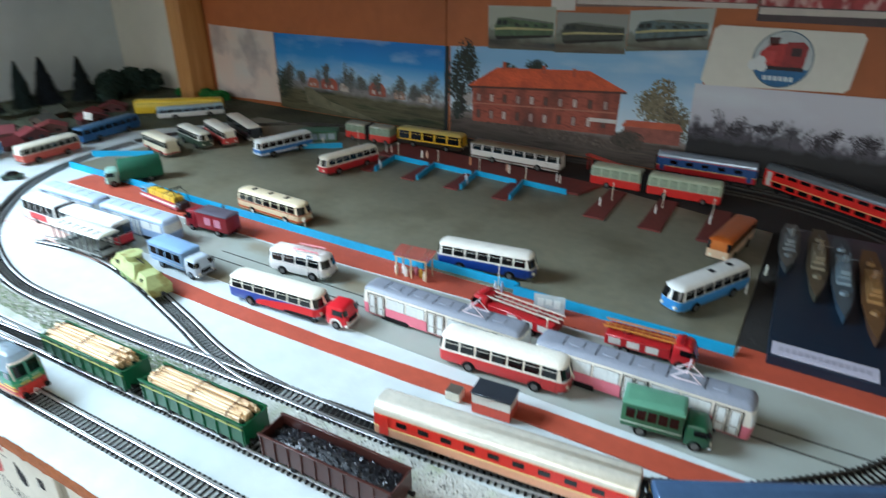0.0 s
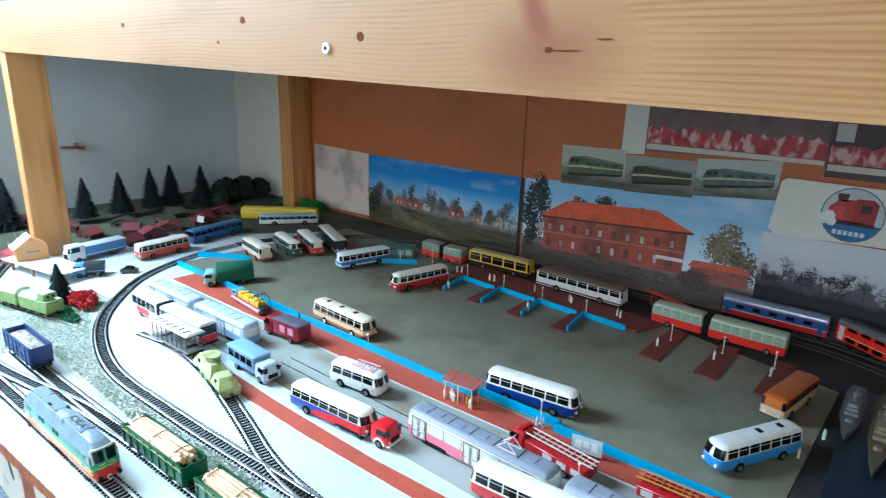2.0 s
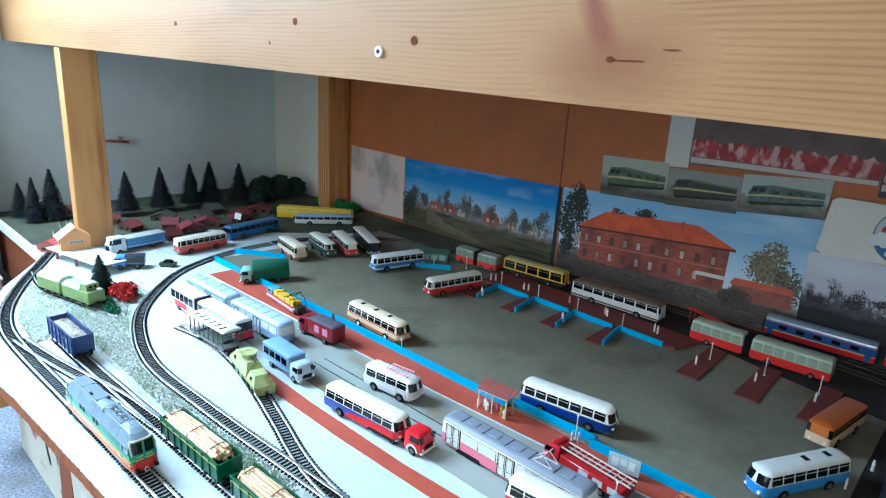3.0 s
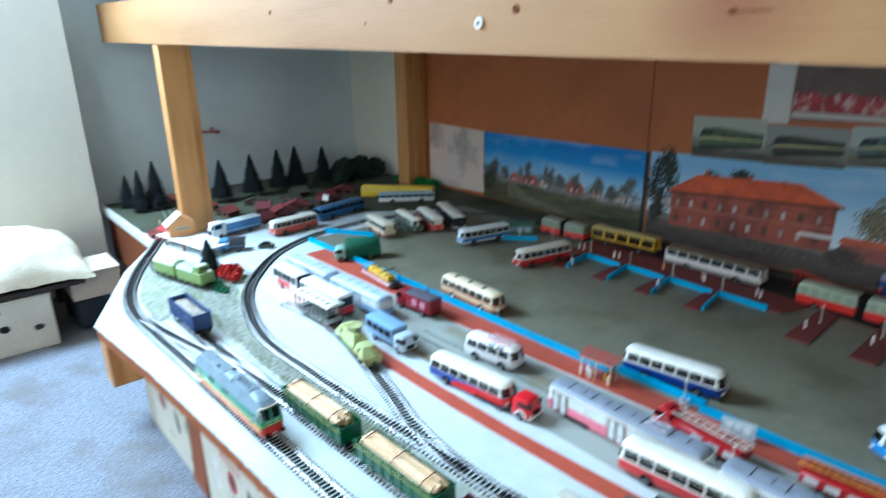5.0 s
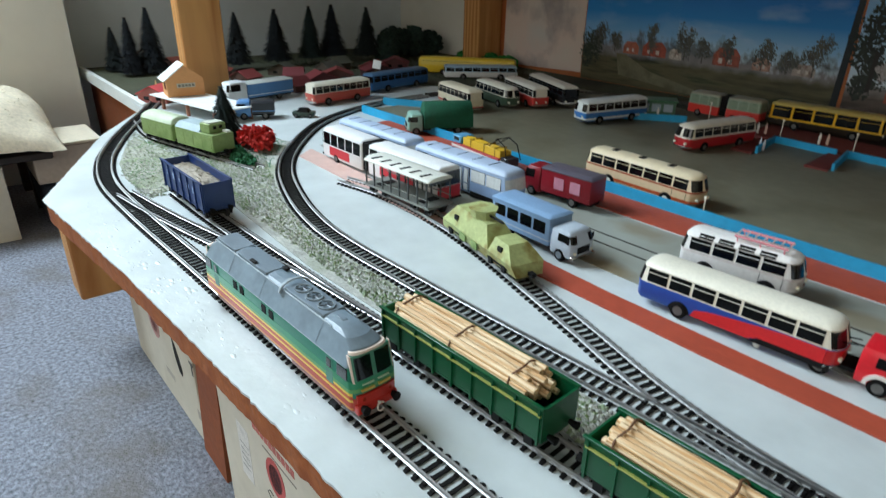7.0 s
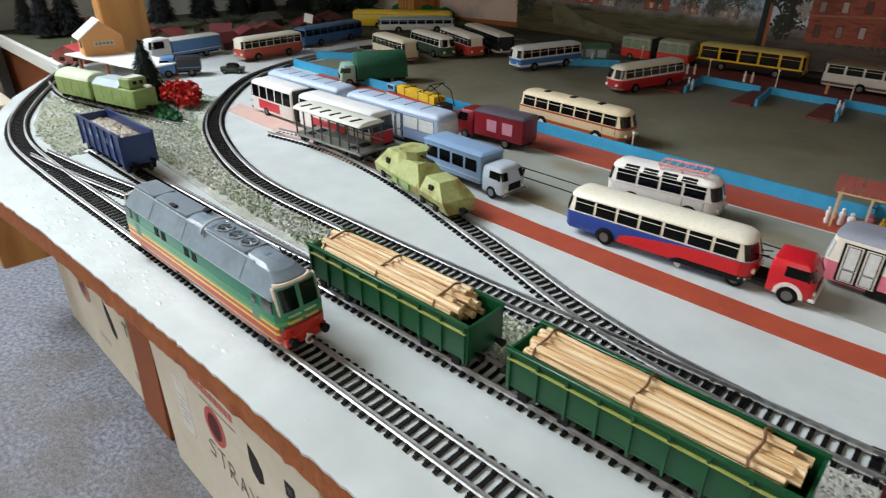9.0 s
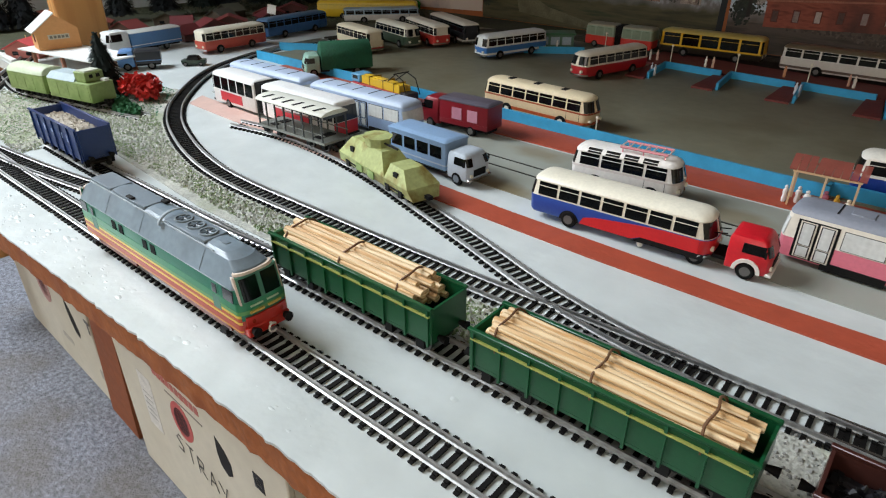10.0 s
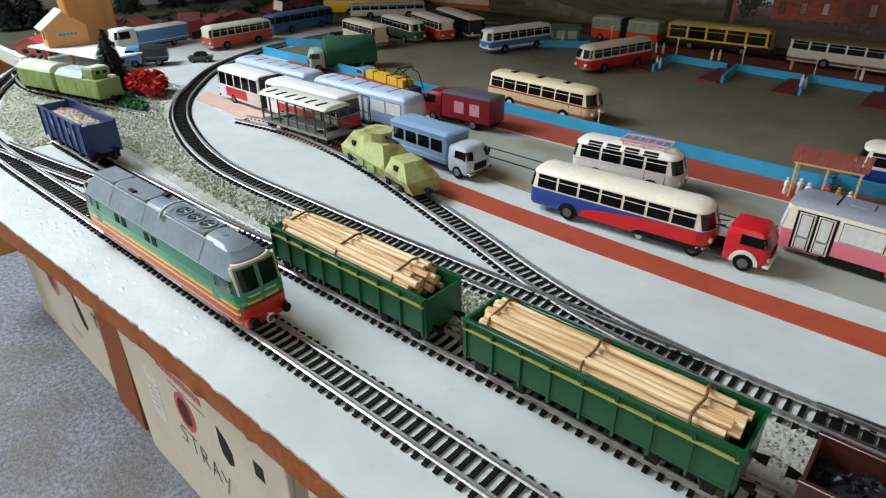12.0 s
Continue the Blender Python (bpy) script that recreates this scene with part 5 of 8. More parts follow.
    for end in (-1, 1):
        for o in (-0.017, 0.0, 0.017):
            bogie(root, end * 0.056 + o, wheelbase=0.0001, W=0.0245)
        part("bogie_frame", boxed(end * 0.056 - 0.028, end * 0.056 + 0.028, -0.0158, -0.0132, 0.0030, 0.0072), paint("7a3c2e"), root)
        part("bogie_frame", boxed(end * 0.056 - 0.028, end * 0.056 + 0.028, 0.0132, 0.0158, 0.0030, 0.0072), paint("7a3c2e"), root)
    return root


CAMO = mat("camouflage_green", "a8b074", 0.6, var=0.25, scale=40, second="7a6420", mix=1.0, mscale=48)
CAMO2 = mat("pale_camouflage_green", "84985c", 0.6, var=0.2, scale=40, second="66803f", mix=0.9, mscale=40)


def facets(bm, base, top, z0, z1):
    """A box whose walls slope from one plan rectangle to another."""
    lo = [bm.verts.new((x, y, z0)) for x, y in ((base[0], base[2]), (base[1], base[2]), (base[1], base[3]), (base[0], base[3]))]
    hi = [bm.verts.new((x, y, z1)) for x, y in ((top[0], top[2]), (top[1], top[2]), (top[1], top[3]), (top[0], top[3]))]
    bm.faces.new(lo[::-1])
    bm.faces.new(hi)
    for k in range(4):
        bm.faces.new((lo[k], lo[(k + 1) % 4], hi[(k + 1) % 4], hi[k]))
    return bm


def armoured_railcar(label, m):
    """A faceted armoured draisine with sloping ends and an eight-sided turret."""
    root = thing("armoured_railcar", label, "train car", m @ Matrix.Diagonal((0.92, 0.95, 0.92, 1)))
    L, W = 0.122, 0.030
    part("hull", facets(bmesh.new(), (-L / 2, L / 2, -W / 2 + 0.003, W / 2 - 0.003), (-L / 2 + 0.004, L / 2 - 0.004, -W / 2, W / 2), 0.0045, 0.014), CAMO, root)
    part("casemate", facets(bmesh.new(), (-L / 2 + 0.004, 0.022, -W / 2, W / 2), (-L / 2 + 0.018, 0.008, -W / 2 + 0.007, W / 2 - 0.007), 0.0141, 0.030), CAMO, root)
    part("bow", facets(bmesh.new(), (0.0222, L / 2 - 0.004, -W / 2, W / 2), (0.0235, L / 2 - 0.018, -W / 2 + 0.006, W / 2 - 0.006), 0.0141, 0.0255), CAMO, root)
    t = bmesh.new()
    prism(t, [(-0.012 + 0.0125 * math.cos(k * math.pi / 4 + 0.39), 0.0105 * math.sin(k * math.pi / 4 + 0.39)) for k in range(8)], 0.0301, 0.0365)
    tur = part("turret", t, CAMO, root)
    part("turret_lid", prism(bmesh.new(), [(-0.012 + 0.0145 * math.cos(k * math.pi / 4 + 0.39), 0.0122 * math.sin(k * math.pi / 4 + 0.39)) for k in range(8)], 0.0366, 0.0378), CAMO, tur)
    part("gun", tube(bmesh.new(), (-0.001, 0, 0.0335), (0.020, 0, 0.034), 0.0009, n=8), M_BLACK, tur)
    for x, z in ((0.036, 0.0195), (-0.036, 0.021)):
        for s in (-1, 1):
            y = s * (W / 2 - 0.0032)
            part("vision_slot", boxed(x - 0.003, x + 0.003, y - 0.0012, y + 0.0012, z - 0.0022, z + 0.0022), M_BLACK, root)
    for x in (-0.02, 0.0):
        for s in (-1, 1):
            part("hatch", boxed(x - 0.005, x + 0.005, s * W / 2 - 0.0004, s * W / 2 + 0.0006, 0.0062, 0.0125), CAMO2, root)
    for e in (-1, 1):
        bogie(root, e * L * 0.28, wheelbase=0.02, W=0.024)
        part("coupler", boxed(e * (L / 2 + 0.003) - 0.003, e * (L / 2 + 0.003) + 0.003, -0.002, 0.002, 0.006, 0.009), M_BLACK, root)
    return root


def armoured_wagon(label, m, L=0.08, tower=True):
    root = thing("armoured_wagon", label, "freight wagon", m)
    W = 0.029
    part("body", boxed(-L / 2, L / 2, -W / 2, W / 2, 0.008, 0.028, bevel=0.0008), CAMO2, root)
    if tower:
        part("roof", facets(bmesh.new(), (-L / 2, 0.012, -W / 2, W / 2), (-L / 2 + 0.003, 0.010, -W / 2 + 0.006, W / 2 - 0.006), 0.0281, 0.0345), mat("grey_blue_roof", "9fb0b4", 0.5), root)
        tw = part("tower", boxed(0.010, 0.028, -0.011, 0.011, 0.0282, 0.0385, bevel=0.0006), CAMO2, root)
        part("tower_lid", boxed(0.012, 0.026, -0.009, 0.009, 0.0386, 0.0398), paint("c9cfc0"), tw)
        for o in (-0.006, 0.002):
            part("tower_slot", boxed(0.0275, 0.0286, o, o + 0.004, 0.0325, 0.036), M_BLACK, tw)
        part("lamp", boxed(L / 2 - 0.006, L / 2 + 0.002, 0.004, 0.009, 0.0285, 0.031), paint("dcdcd0"), root)
    else:
        lay = [(0.0281, 0, 0, 0), (0.032, 0.002, 0.001, 0.001), (0.0345, 0.006, 0.002, 0.002), (0.036, 0.011, 0.003, 0.003)]
        part("roof", stack(bmesh.new(), L, W, lay, (0.001, 0.002), (0.001, 0.002), 2), mat("pale_sage_roof", "b9c4a4", 0.55), root)
    for k in range(4):
        x = -L * 0.36 + L * 0.24 * k
        for s in (-1, 1):
            part("armour_plate", boxed(x - L * 0.10, x + L * 0.10, s * W / 2 - 0.0003, s * W / 2 + 0.0005, 0.011, 0.0255), CAMO2, root)
    for e in (-1, 1):
        bogie(root, e * L * 0.30, wheelbase=0.018)
        part("coupler", boxed(e * (L / 2 + 0.0025) - 0.0022, e * (L / 2 + 0.0025) + 0.0022, -0.002, 0.002, 0.007, 0.010), M_BLACK, root)
    return root


def stake_wagon(label, m, L=0.125):
    """A flat wagon with stakes carrying a thin canopy with dark slots."""
    root = thing("canopy_wagon", label, "freight wagon", m)
    W = 0.030
    grey = paint("74766f")
    part("deck", boxed(-L / 2, L / 2, -W / 2, W / 2, 0.0085, 0.0108), grey, root)
    for s in (-1, 1):
        for k in range(8):
            x = -L / 2 + 0.003 + (L - 0.006) * k / 7
            part("stake", boxed(x - 0.0006, x + 0.0006, s * (W / 2 - 0.0008) - 0.0006, s * (W / 2 - 0.0008) + 0.0006, 0.0109, 0.0335), paint("3c3e3b"), root)
        part("lower_rail", boxed(-L / 2, L / 2, s * (W / 2 - 0.0016) - 0.0004, s * (W / 2 - 0.0016) + 0.0004, 0.0165, 0.0172), grey, root)
    part("canopy", stack(bmesh.new(), L, W, [(0.0336, 0, 0, 0), (0.0346, 0, 0, 0), (0.0368, 0.004, 0, 0), (0.0376, 0.010, 0, 0)], (0.0005, 0.001), (0.0005, 0.001), 1), paint("dcdcd0"), root, "cream canopy"); part("end_frame", boxed(L / 2 - 0.0012, L / 2, -W / 2 + 0.002, W / 2 - 0.002, 0.031, 0.0334), paint("3c3e3b"), root)
    for k in range(6):
        x = -L / 2 + 0.012 + (L - 0.024) * k / 5
        bm = bmesh.new()
        pane_quad(bm, [(x - 0.0036, -0.0120, 0.0369), (x - 0.0002, -0.0120, 0.0369), (x + 0.0040, -0.0030, 0.03815), (x + 0.0006, -0.0030, 0.03815)], (0, 0, -0.0005))
        part("canopy_slot", bm, M_BLACK, root)
    for e in (-1, 1):
        bogie(root, e * L * 0.33, wheelbase=0.02)
    return root


def rocket_car(label, m):
    """A works car: red and white frame, pale blue end cab, yellow planked box and bent wire collector."""
    root = thing("works_tram", label, "tram", m, "model trams")
    L, W = 0.112, 0.024
    part("frame", boxed(-L / 2, L / 2 - 0.012, -W / 2, W / 2, 0.0045, 0.0085, bevel=0.0006), paint("b8525a"), root)
    part("white_sill", boxed(-L / 2 + 0.002, L / 2 - 0.014, -W / 2 - 0.0005, W / 2 + 0.0005, 0.0086, 0.0108), paint("dcd6d0"), root)
    part("red_sill", boxed(-L / 2 + 0.004, L / 2 - 0.020, -W / 2 + 0.001, W / 2 - 0.001, 0.0109, 0.0128), paint("a83a40"), root)
    end = part("end_cab", boxed(-L / 2, -L / 2 + 0.018, -W * 0.42, W * 0.42, 0.0129, 0.022, bevel=0.001), paint("5f9cc0"), root, "pale blue end cab")
    part("cab_window", boxed(-L / 2 + 0.004, -L / 2 + 0.014, -W * 0.42 - 0.0003, -W * 0.42 + 0.0003, 0.0165, 0.0205), M_GLASS, end)
    for k in range(4):
        y = -W * 0.36 + k * W * 0.18
        z = 0.0130 + 0.0022 * math.sin(0.8 + k * 0.8)
        part("yellow_plank", boxed(-L / 2 + 0.020, L / 2 - 0.020, y + 0.0002, y + W * 0.18 - 0.0002, 0.0129, z + 0.0075, bevel=0.0004), paint("d8ae2a"), root)
    for x in (-0.020, 0.006, 0.026):
        part("plank_strap", boxed(x - 0.0006, x + 0.0006, -W * 0.37, W * 0.37, 0.0131, 0.0232), paint("8a6a20"), root)
    for s in (-1, 1):
        bm = bmesh.new()
        run = [(0.012, s * 0.006, 0.0225), (0.030, s * 0.008, 0.034), (0.044, s * 0.009, 0.029), (0.050, s * 0.010, 0.012)]
        for a, b in zip(run, run[1:]):
            tube(bm, a, b, 0.0006, n=6)
        part("wire_collector", bm, M_BLACK, root)
    part("wire_collector", tube(bmesh.new(), (0.030, -0.011, 0.0343), (0.030, 0.011, 0.0343), 0.0006, n=6), M_BLACK, root)
    part("end_box", boxed(L / 2 - 0.0195, L / 2 - 0.006, -W * 0.34, W * 0.34, 0.0045, 0.0150, bevel=0.0008), paint("2a2a2e"), root)
    wheels(root, (-L * 0.3, L * 0.25), W * 0.8, r=0.0045, w=0.002)
    return root


# ---------------------------------------------------------------- railway vehicles
def on_track(x0, y0, x1, y1):
    return pose((x0 + x1) / 2, (y0 + y1) / 2, ZR, 0, 0, math.degrees(math.atan2(y1 - y0, x1 - x0)))


RIGHTWARD = smooth_line([(-1.0, 0.4145), (-0.925, 0.3680), (-0.84, 0.3375), (-0.77, 0.3225), (-0.71, 0.3190), (-0.64, 0.3220), (-0.55, 0.3265), (-0.43, 0.3350), (-0.36, 0.3395), (-0.20, 0.3490), NEAR_R], 6) + arc(CR, CRY, R, -90 + TILTED, 90 + TILTED, 48)[1:] + [arc(CL, CY, R, 90 + TILTED, 90, 1)[0]]


def on_loop(s, L):
    """On the oval: rear end s metres along the way from the left end of the near straight."""
    a, b = walk_line(RIGHTWARD, s + L * 0.15), walk_line(RIGHTWARD, s + L * 0.85)
    return pose((a[0] + b[0]) / 2, (a[1] + b[1]) / 2, ZR, 0, 0, math.degrees(math.atan2(b[1] - a[1], b[0] - a[0])))


HEAD = 2.075
coach("white, blue and red locomotive at the head of the train", on_loop(HEAD, 0.165), L=0.160, H=0.043, low="b8262a", mid="28497e", roof="98a4b2", nw=5, gold=False, name="electric_locomotive")
coach("bright red double-deck coach with a grey roof", on_loop(HEAD - 0.312, 0.305), L=0.30, H=0.046, low="d8241c", mid="d8241c", roof="6d7379", nw=12, deck2=True, gold=False)
coach("express coach in cream and dark red with a silver roof", on_loop(HEAD - 0.568, 0.248), L=0.245, roof="aab0b6", low="981c1e", mid="d3b06e")
coach("express coach in cream and dark red with a dark grey roof", on_loop(HEAD - 0.823, 0.248), L=0.245, roof="2c333c", low="981c1e", mid="d3b06e", nw=9)
coach("express coach in cream and dark red with a blue-black roof", on_loop(HEAD - 1.078, 0.248), L=0.245, roof="4c6484", low="981c1e", mid="d3b06e")
coach("red and cream passenger coach, last of the train", on_loop(HEAD - 1.288, 0.205), L=0.203, low="d39a78", mid="c42a1e", roof="e2dccb", nw=9, gold=False)

diesel_loco("green diesel locomotive with red, orange and yellow lines", on_track(-0.698, 0.2125, -0.521, 0.2205))
LOG1, LOG2, COAL, BLUE = on_track(-0.569, 0.2680, -0.447, 0.2740), on_track(-0.427, 0.2755, -0.307, 0.2820), on_track(-0.292, 0.2825, -0.172, 0.2885), on_track(-0.915, 0.2530, -0.825, 0.2560)
open_wagon("green open wagon with a yellow stripe, carrying logs", LOG1, L=0.120)
open_wagon("green open wagon with a yellow stripe, carrying logs", LOG2, L=0.119)
open_wagon("brown open wagon loaded with coal", COAL, L=0.119, colour="42241f", stripe=None, ribs=10)
blue_wagon = open_wagon("dark blue open wagon loaded with pale gravel", BLUE, L=0.098, H=0.0345, W=0.0265, colour="1c3468", stripe=None, ribs=7)
for x, z, w, hh in ((-0.036, 0.0235, 0.005, 0.004), (-0.022, 0.022, 0.006, 0.006), (-0.006, 0.0235, 0.004, 0.003), (0.012, 0.0225, 0.006, 0.005), (0.026, 0.0215, 0.004, 0.006)):
    for s in (-1, 1):
        part("stencil_mark", boxed(x, x + w, s * 0.01345 - 0.00025, s * 0.01345 + 0.00025, z, z + hh), mat("worn_stencil", "8fa2c4", 0.6, var=0.5, scale=200), blue_wagon)
log_bundle("bundle of peeled sticks tied with wire in the wagon", LOG1 @ pose(-0.002, 0, 0.0190), L=0.108)
log_bundle("bundle of peeled sticks tied with wire in the wagon", LOG2 @ pose(0.0, 0, 0.0190), L=0.112, n=8)
heap("black coal heaped in the wagon", COAL @ pose(0, 0, 0.020), 0.114, 0.0232, 0.007, mat("coal", "1f2024", 0.35, var=0.5, scale=200), 5, "coal_load", "coal", 0.0022, 600)
heap("pale gravel heaped in the wagon", BLUE @ pose(0, 0, 0.027), 0.094, 0.0236, 0.006, mat("pale_gravel", "b4aa9a", 0.9, var=0.35, scale=150), 6, "gravel_load", "gravel", 0.0014, 700)
armoured_wagon("sage green armoured wagon with a rounded roof", on_track(-1.149, 0.2945, -1.082, 0.3120), L=0.067, tower=False)
armoured_wagon("sage green armoured wagon with a square tower", on_track(-1.077, 0.3130, -1.003, 0.3325), L=0.073, tower=True)
armoured_railcar("armoured railcar in yellow-green camouflage on the siding", on_track(-0.690, 0.4115, -0.568, 0.3865))
stake_wagon("flat wagon with grey stakes under a white slotted canopy", on_track(-0.808, 0.4110, -0.712, 0.4165), L=0.096)


# ---------------------------------------------------------------- road vehicles
def between(rear, front, z=0.0):
    """Pose of a road vehicle whose middle line runs from rear to front."""
    (x0, y0), (x1, y1) = rear, front
    return pose((x0 + x1) / 2, (y0 + y1) / 2, z, 0, 0, math.degrees(math.atan2(y1 - y0, x1 - x0)))


YZ = 0.002
ROUND = dict(f=(0.0072, 0.0115), b=(0.0055, 0.0095), lean=0.0016)
BOXY = dict(f=(0.002, 0.004), b=(0.002, 0.004), lean=0.0005)
bus("cream rounded coach with orange waist stripes and white wheel rims", between((-0.714, 0.633), (-0.576, 0.629), YZ), L=0.135, low="dcc29c", up="e3d3b0", stripe="9c4424", skirt="a84f2c", hatches=3, rim=paint("d8d4c8"), **ROUND)
bus("dark blue coach with a white roof beside the blue kerb", between((-0.358, 0.634), (-0.232, 0.654), YZ), low="1d3a86", up="e8e4d8", stripe="d8d4cc", **ROUND)
mini = bus("white minibus with a pink roof rack and skylights", between((-0.529, 0.516), (-0.443, 0.528)), L=0.086, H=0.033, low="e6e0dc", up="eae6e0", nw=4, stripe="d9cfca", **ROUND)
for s in (-1, 1):
    part("rack_rail", tube(bmesh.new(), (-0.006, s * 0.0075, 0.0362), (0.030, s * 0.0075, 0.0362), 0.0010, n=6), paint("d88a90"), mini)
    for x in (-0.004, 0.012, 0.028):
        part("rack_stay", tube(bmesh.new(), (x, s * 0.0075, 0.0325), (x, s * 0.0075, 0.0362), 0.0005, n=6), paint("d88a90"), mini)
for x in (-0.006, 0.000, 0.006, 0.012, 0.018, 0.024, 0.030):
    part("rack_bar", tube(bmesh.new(), (x, -0.0075, 0.0362), (x, 0.0075, 0.0362), 0.0006, n=6), paint("d8c8c4"), mini)
side_panes(mini, [-0.024 + 0.0145 * k for k in range(4)], 0.011, 0.0287, 0.0290, 0.0318, 0.0018, 0.0047, M_GLASS, "skylight", off=0.0007)
trailer = bus("white coach body with blue and red flanks, used as a semi-trailer", between((-0.516, 0.4440), (-0.390, 0.4560), 0.0005), L=0.127, H=0.0328, low="1c489c", up="e8e2cf", axles=(-0.24,), **ROUND)
part("red_nose", band(bmesh.new(), 0.127, 0.0287, ROUND["f"], ROUND["b"], lambda x, y: x > 0.127 / 2 - 0.0076, (0.0084, 0, 0.0002, 0), (0.0174, 0, 0, 0), 0.00035), paint("c8282c"), trailer)
for s in (-1, 1):
    sweep = [(0.0562, 0.0084), (0.0562, 0.0174), (0.0340, 0.0173), (0.0200, 0.0163), (0.0040, 0.0146), (-0.0120, 0.0126), (-0.0200, 0.0104), (-0.0225, 0.0056), (0.0140, 0.0056), (0.0200, 0.0084)]
    part("red_flank", prism(bmesh.new(), sweep, s * 0.01425, s * 0.01475, "y"), paint("c8282c"), trailer)
    # Flat black plate paints the shaded gap under the nose over the body.
    part("black_gap_panel", prism(bmesh.new(), [(0.0146, 0.0046), (0.0600, 0.0046), (0.0600, 0.0083), (0.0204, 0.0083)], s * 0.01405, s * 0.01478, "y"), M_BLACK, trailer)
for s in (-1, 1):
    part("landing_leg", boxed(0.019, 0.0205, s * 0.0105 - 0.0008, s * 0.0105 + 0.0008, 0.0025, 0.0055), M_BLACK, trailer)
    part("landing_wheel", tube(bmesh.new(), (0.0198, s * 0.0095, 0.0022), (0.0198, s * 0.0118, 0.0022), 0.0021, n=12), paint("d8d4c8"), trailer)
cab_tractor("red tractor unit with white wheel arches, coupled to the trailer", between((-0.400, 0.4560), (-0.354, 0.4605)))
bus("red rounded coach with a white roof", between((-0.250, 0.467), (-0.120, 0.479)), L=0.128, low="c22a2a", up="e8e2d2", stripe="e0dcd0", **ROUND)
truck("dark green hooded truck with a windowed van body", between((-0.070, 0.466), (-0.002, 0.475)), L=0.070, W=0.0265, H=0.0335, cabL=0.020, cabH=0.0245, body="2c5c40", cabc="28563c", roof="5c8a70", nw=5, line="b8c4b4")
tram("pink and white tramcar with a grey roof", between((-0.366, 0.500), (-0.174, 0.5015)), L=0.190)
tram("pink and white tramcar with a grey roof and raised collector", between((-0.166, 0.502), (0.028, 0.506)), L=0.192)
bus("light blue coach with a white roof and black hatches", between((-0.022, 0.770), (-0.080, 0.658), YZ), L=0.125, low="3f86c4", up="dcdcd6", hatches=2, **ROUND)
bus("orange bus with a pale front", between((-0.039, 0.917), (-0.056, 0.812), YZ), L=0.106, low="d8b894", up="b9682a", roof="b0581f", **BOXY)
bus("red rounded coach with a cream roof on the yard", between((-0.680, 0.925), (-0.708, 0.800), YZ), low="b8282c", up="e0d8c4", stripe="dcd4c4", **ROUND)
bus("white coach with a blue waist band", between((-0.853, 0.930), (-0.880, 0.815), YZ), L=0.12, low="3c76b8", up="dcdfdc", stripe="d6dad8", skirt="d2d6d4", f=(0.004, 0.008), b=(0.003, 0.006), lean=0.001)
bus("cream bus with a red skirt, parked in the row", between((-1.118, 0.755), (-1.018, 0.736), YZ), L=0.100, low="d8cdb0", up="dcd2b8", skirt="b03a30", H=0.036, **BOXY)
bus("white and dark green bus, parked in the row", between((-1.115, 0.831), (-1.000, 0.803), YZ), L=0.110, low="3a4a3a", up="dad6c4", **ROUND)
bus("white bus with a red front, parked in the row", between((-1.090, 0.882), (-0.976, 0.840), YZ), L=0.115, low="c03a34", up="dcd6c6", H=0.036, **BOXY)
bus("dark bus with a pale roof, parked in the row", between((-1.090, 0.945), (-0.955, 0.886), YZ), L=0.145, low="26282c", up="2a2c30", roof="cfc8b8", skirt="c9c9c4", H=0.036, **BOXY)
bus("long yellow bus by the hedge", between((-1.395, 0.910), (-1.235, 1.045)), L=0.205, low="d4b02a", up="d8b838", H=0.036, name="model_bus", nw=10, glass=paint("d2b648"), **BOXY)
bus("low white and pale blue coach", between((-1.31, 0.905), (-1.215, 1.03)), L=0.15, low="d8d8d4", up="9fb8c8", H=0.028, nw=8, **BOXY)
articulated_bus("red articulated bus with a grey-green window band", between((-0.292, 1.022), (-0.208, 1.022), YZ), between((-0.198, 1.022), (-0.086, 1.026), YZ), 0.084, 0.112, "cc2e28", "a8b49a", "b0b89c", H=0.037, glass=mat("grey_green_pane", "8f9c86", 0.3))
articulated_bus("red and grey-green articulated bus at the far platform", between((-0.815, 1.012), (-0.765, 1.013), 0.006), between((-0.757, 1.014), (-0.705, 1.018), 0.006), 0.05, 0.05, "c83a30", "8a9a84", "96947e", H=0.036, glass=mat("dull_green_pane", "7c8a74", 0.3))
bus("yellow trolleybus at the far platform", between((-0.702, 1.035), (-0.556, 1.045), 0.006), L=0.145, low="241f18", up="d8a81c", roof="b8a45c", glass=M_GLASS, nw=5, H=0.037, belt=0.30, stripe="d8a81c", **BOXY)
bus("white bus with a dark roof at the far platform", between((-0.53, 1.030), (-0.348, 1.030), 0.006), L=0.178, low="cfc9c0", up="d8d4cc", roof="6e604c", skirt="5a4a40", H=0.036, nw=8, glass=M_GLASS, **BOXY)
truck("truck with a rounded green canvas cover", between((-0.941, 0.655), (-0.983, 0.577), YZ), L=0.090, W=0.034, H=0.042, cabL=0.020, cabH=0.028, body="125238", cabc="8fb4a4", arched=True)
bus("red and cream tramcar on the white board", between((-1.232, 0.672), (-1.222, 0.556)), L=0.115, low="b84a38", up="d8d2c0", H=0.036, name="model_tram", category="tram", group="model trams", nw=8, **BOXY)
truck("blue truck with a white cab and blue flatbed sides", between((-1.318, 0.570), (-1.300, 0.445)), L=0.122, H=0.033, cabL=0.034, cabH=0.036, body="4a78a8", cabc="d8dcdc", nw=0, roof="c9ccc8")
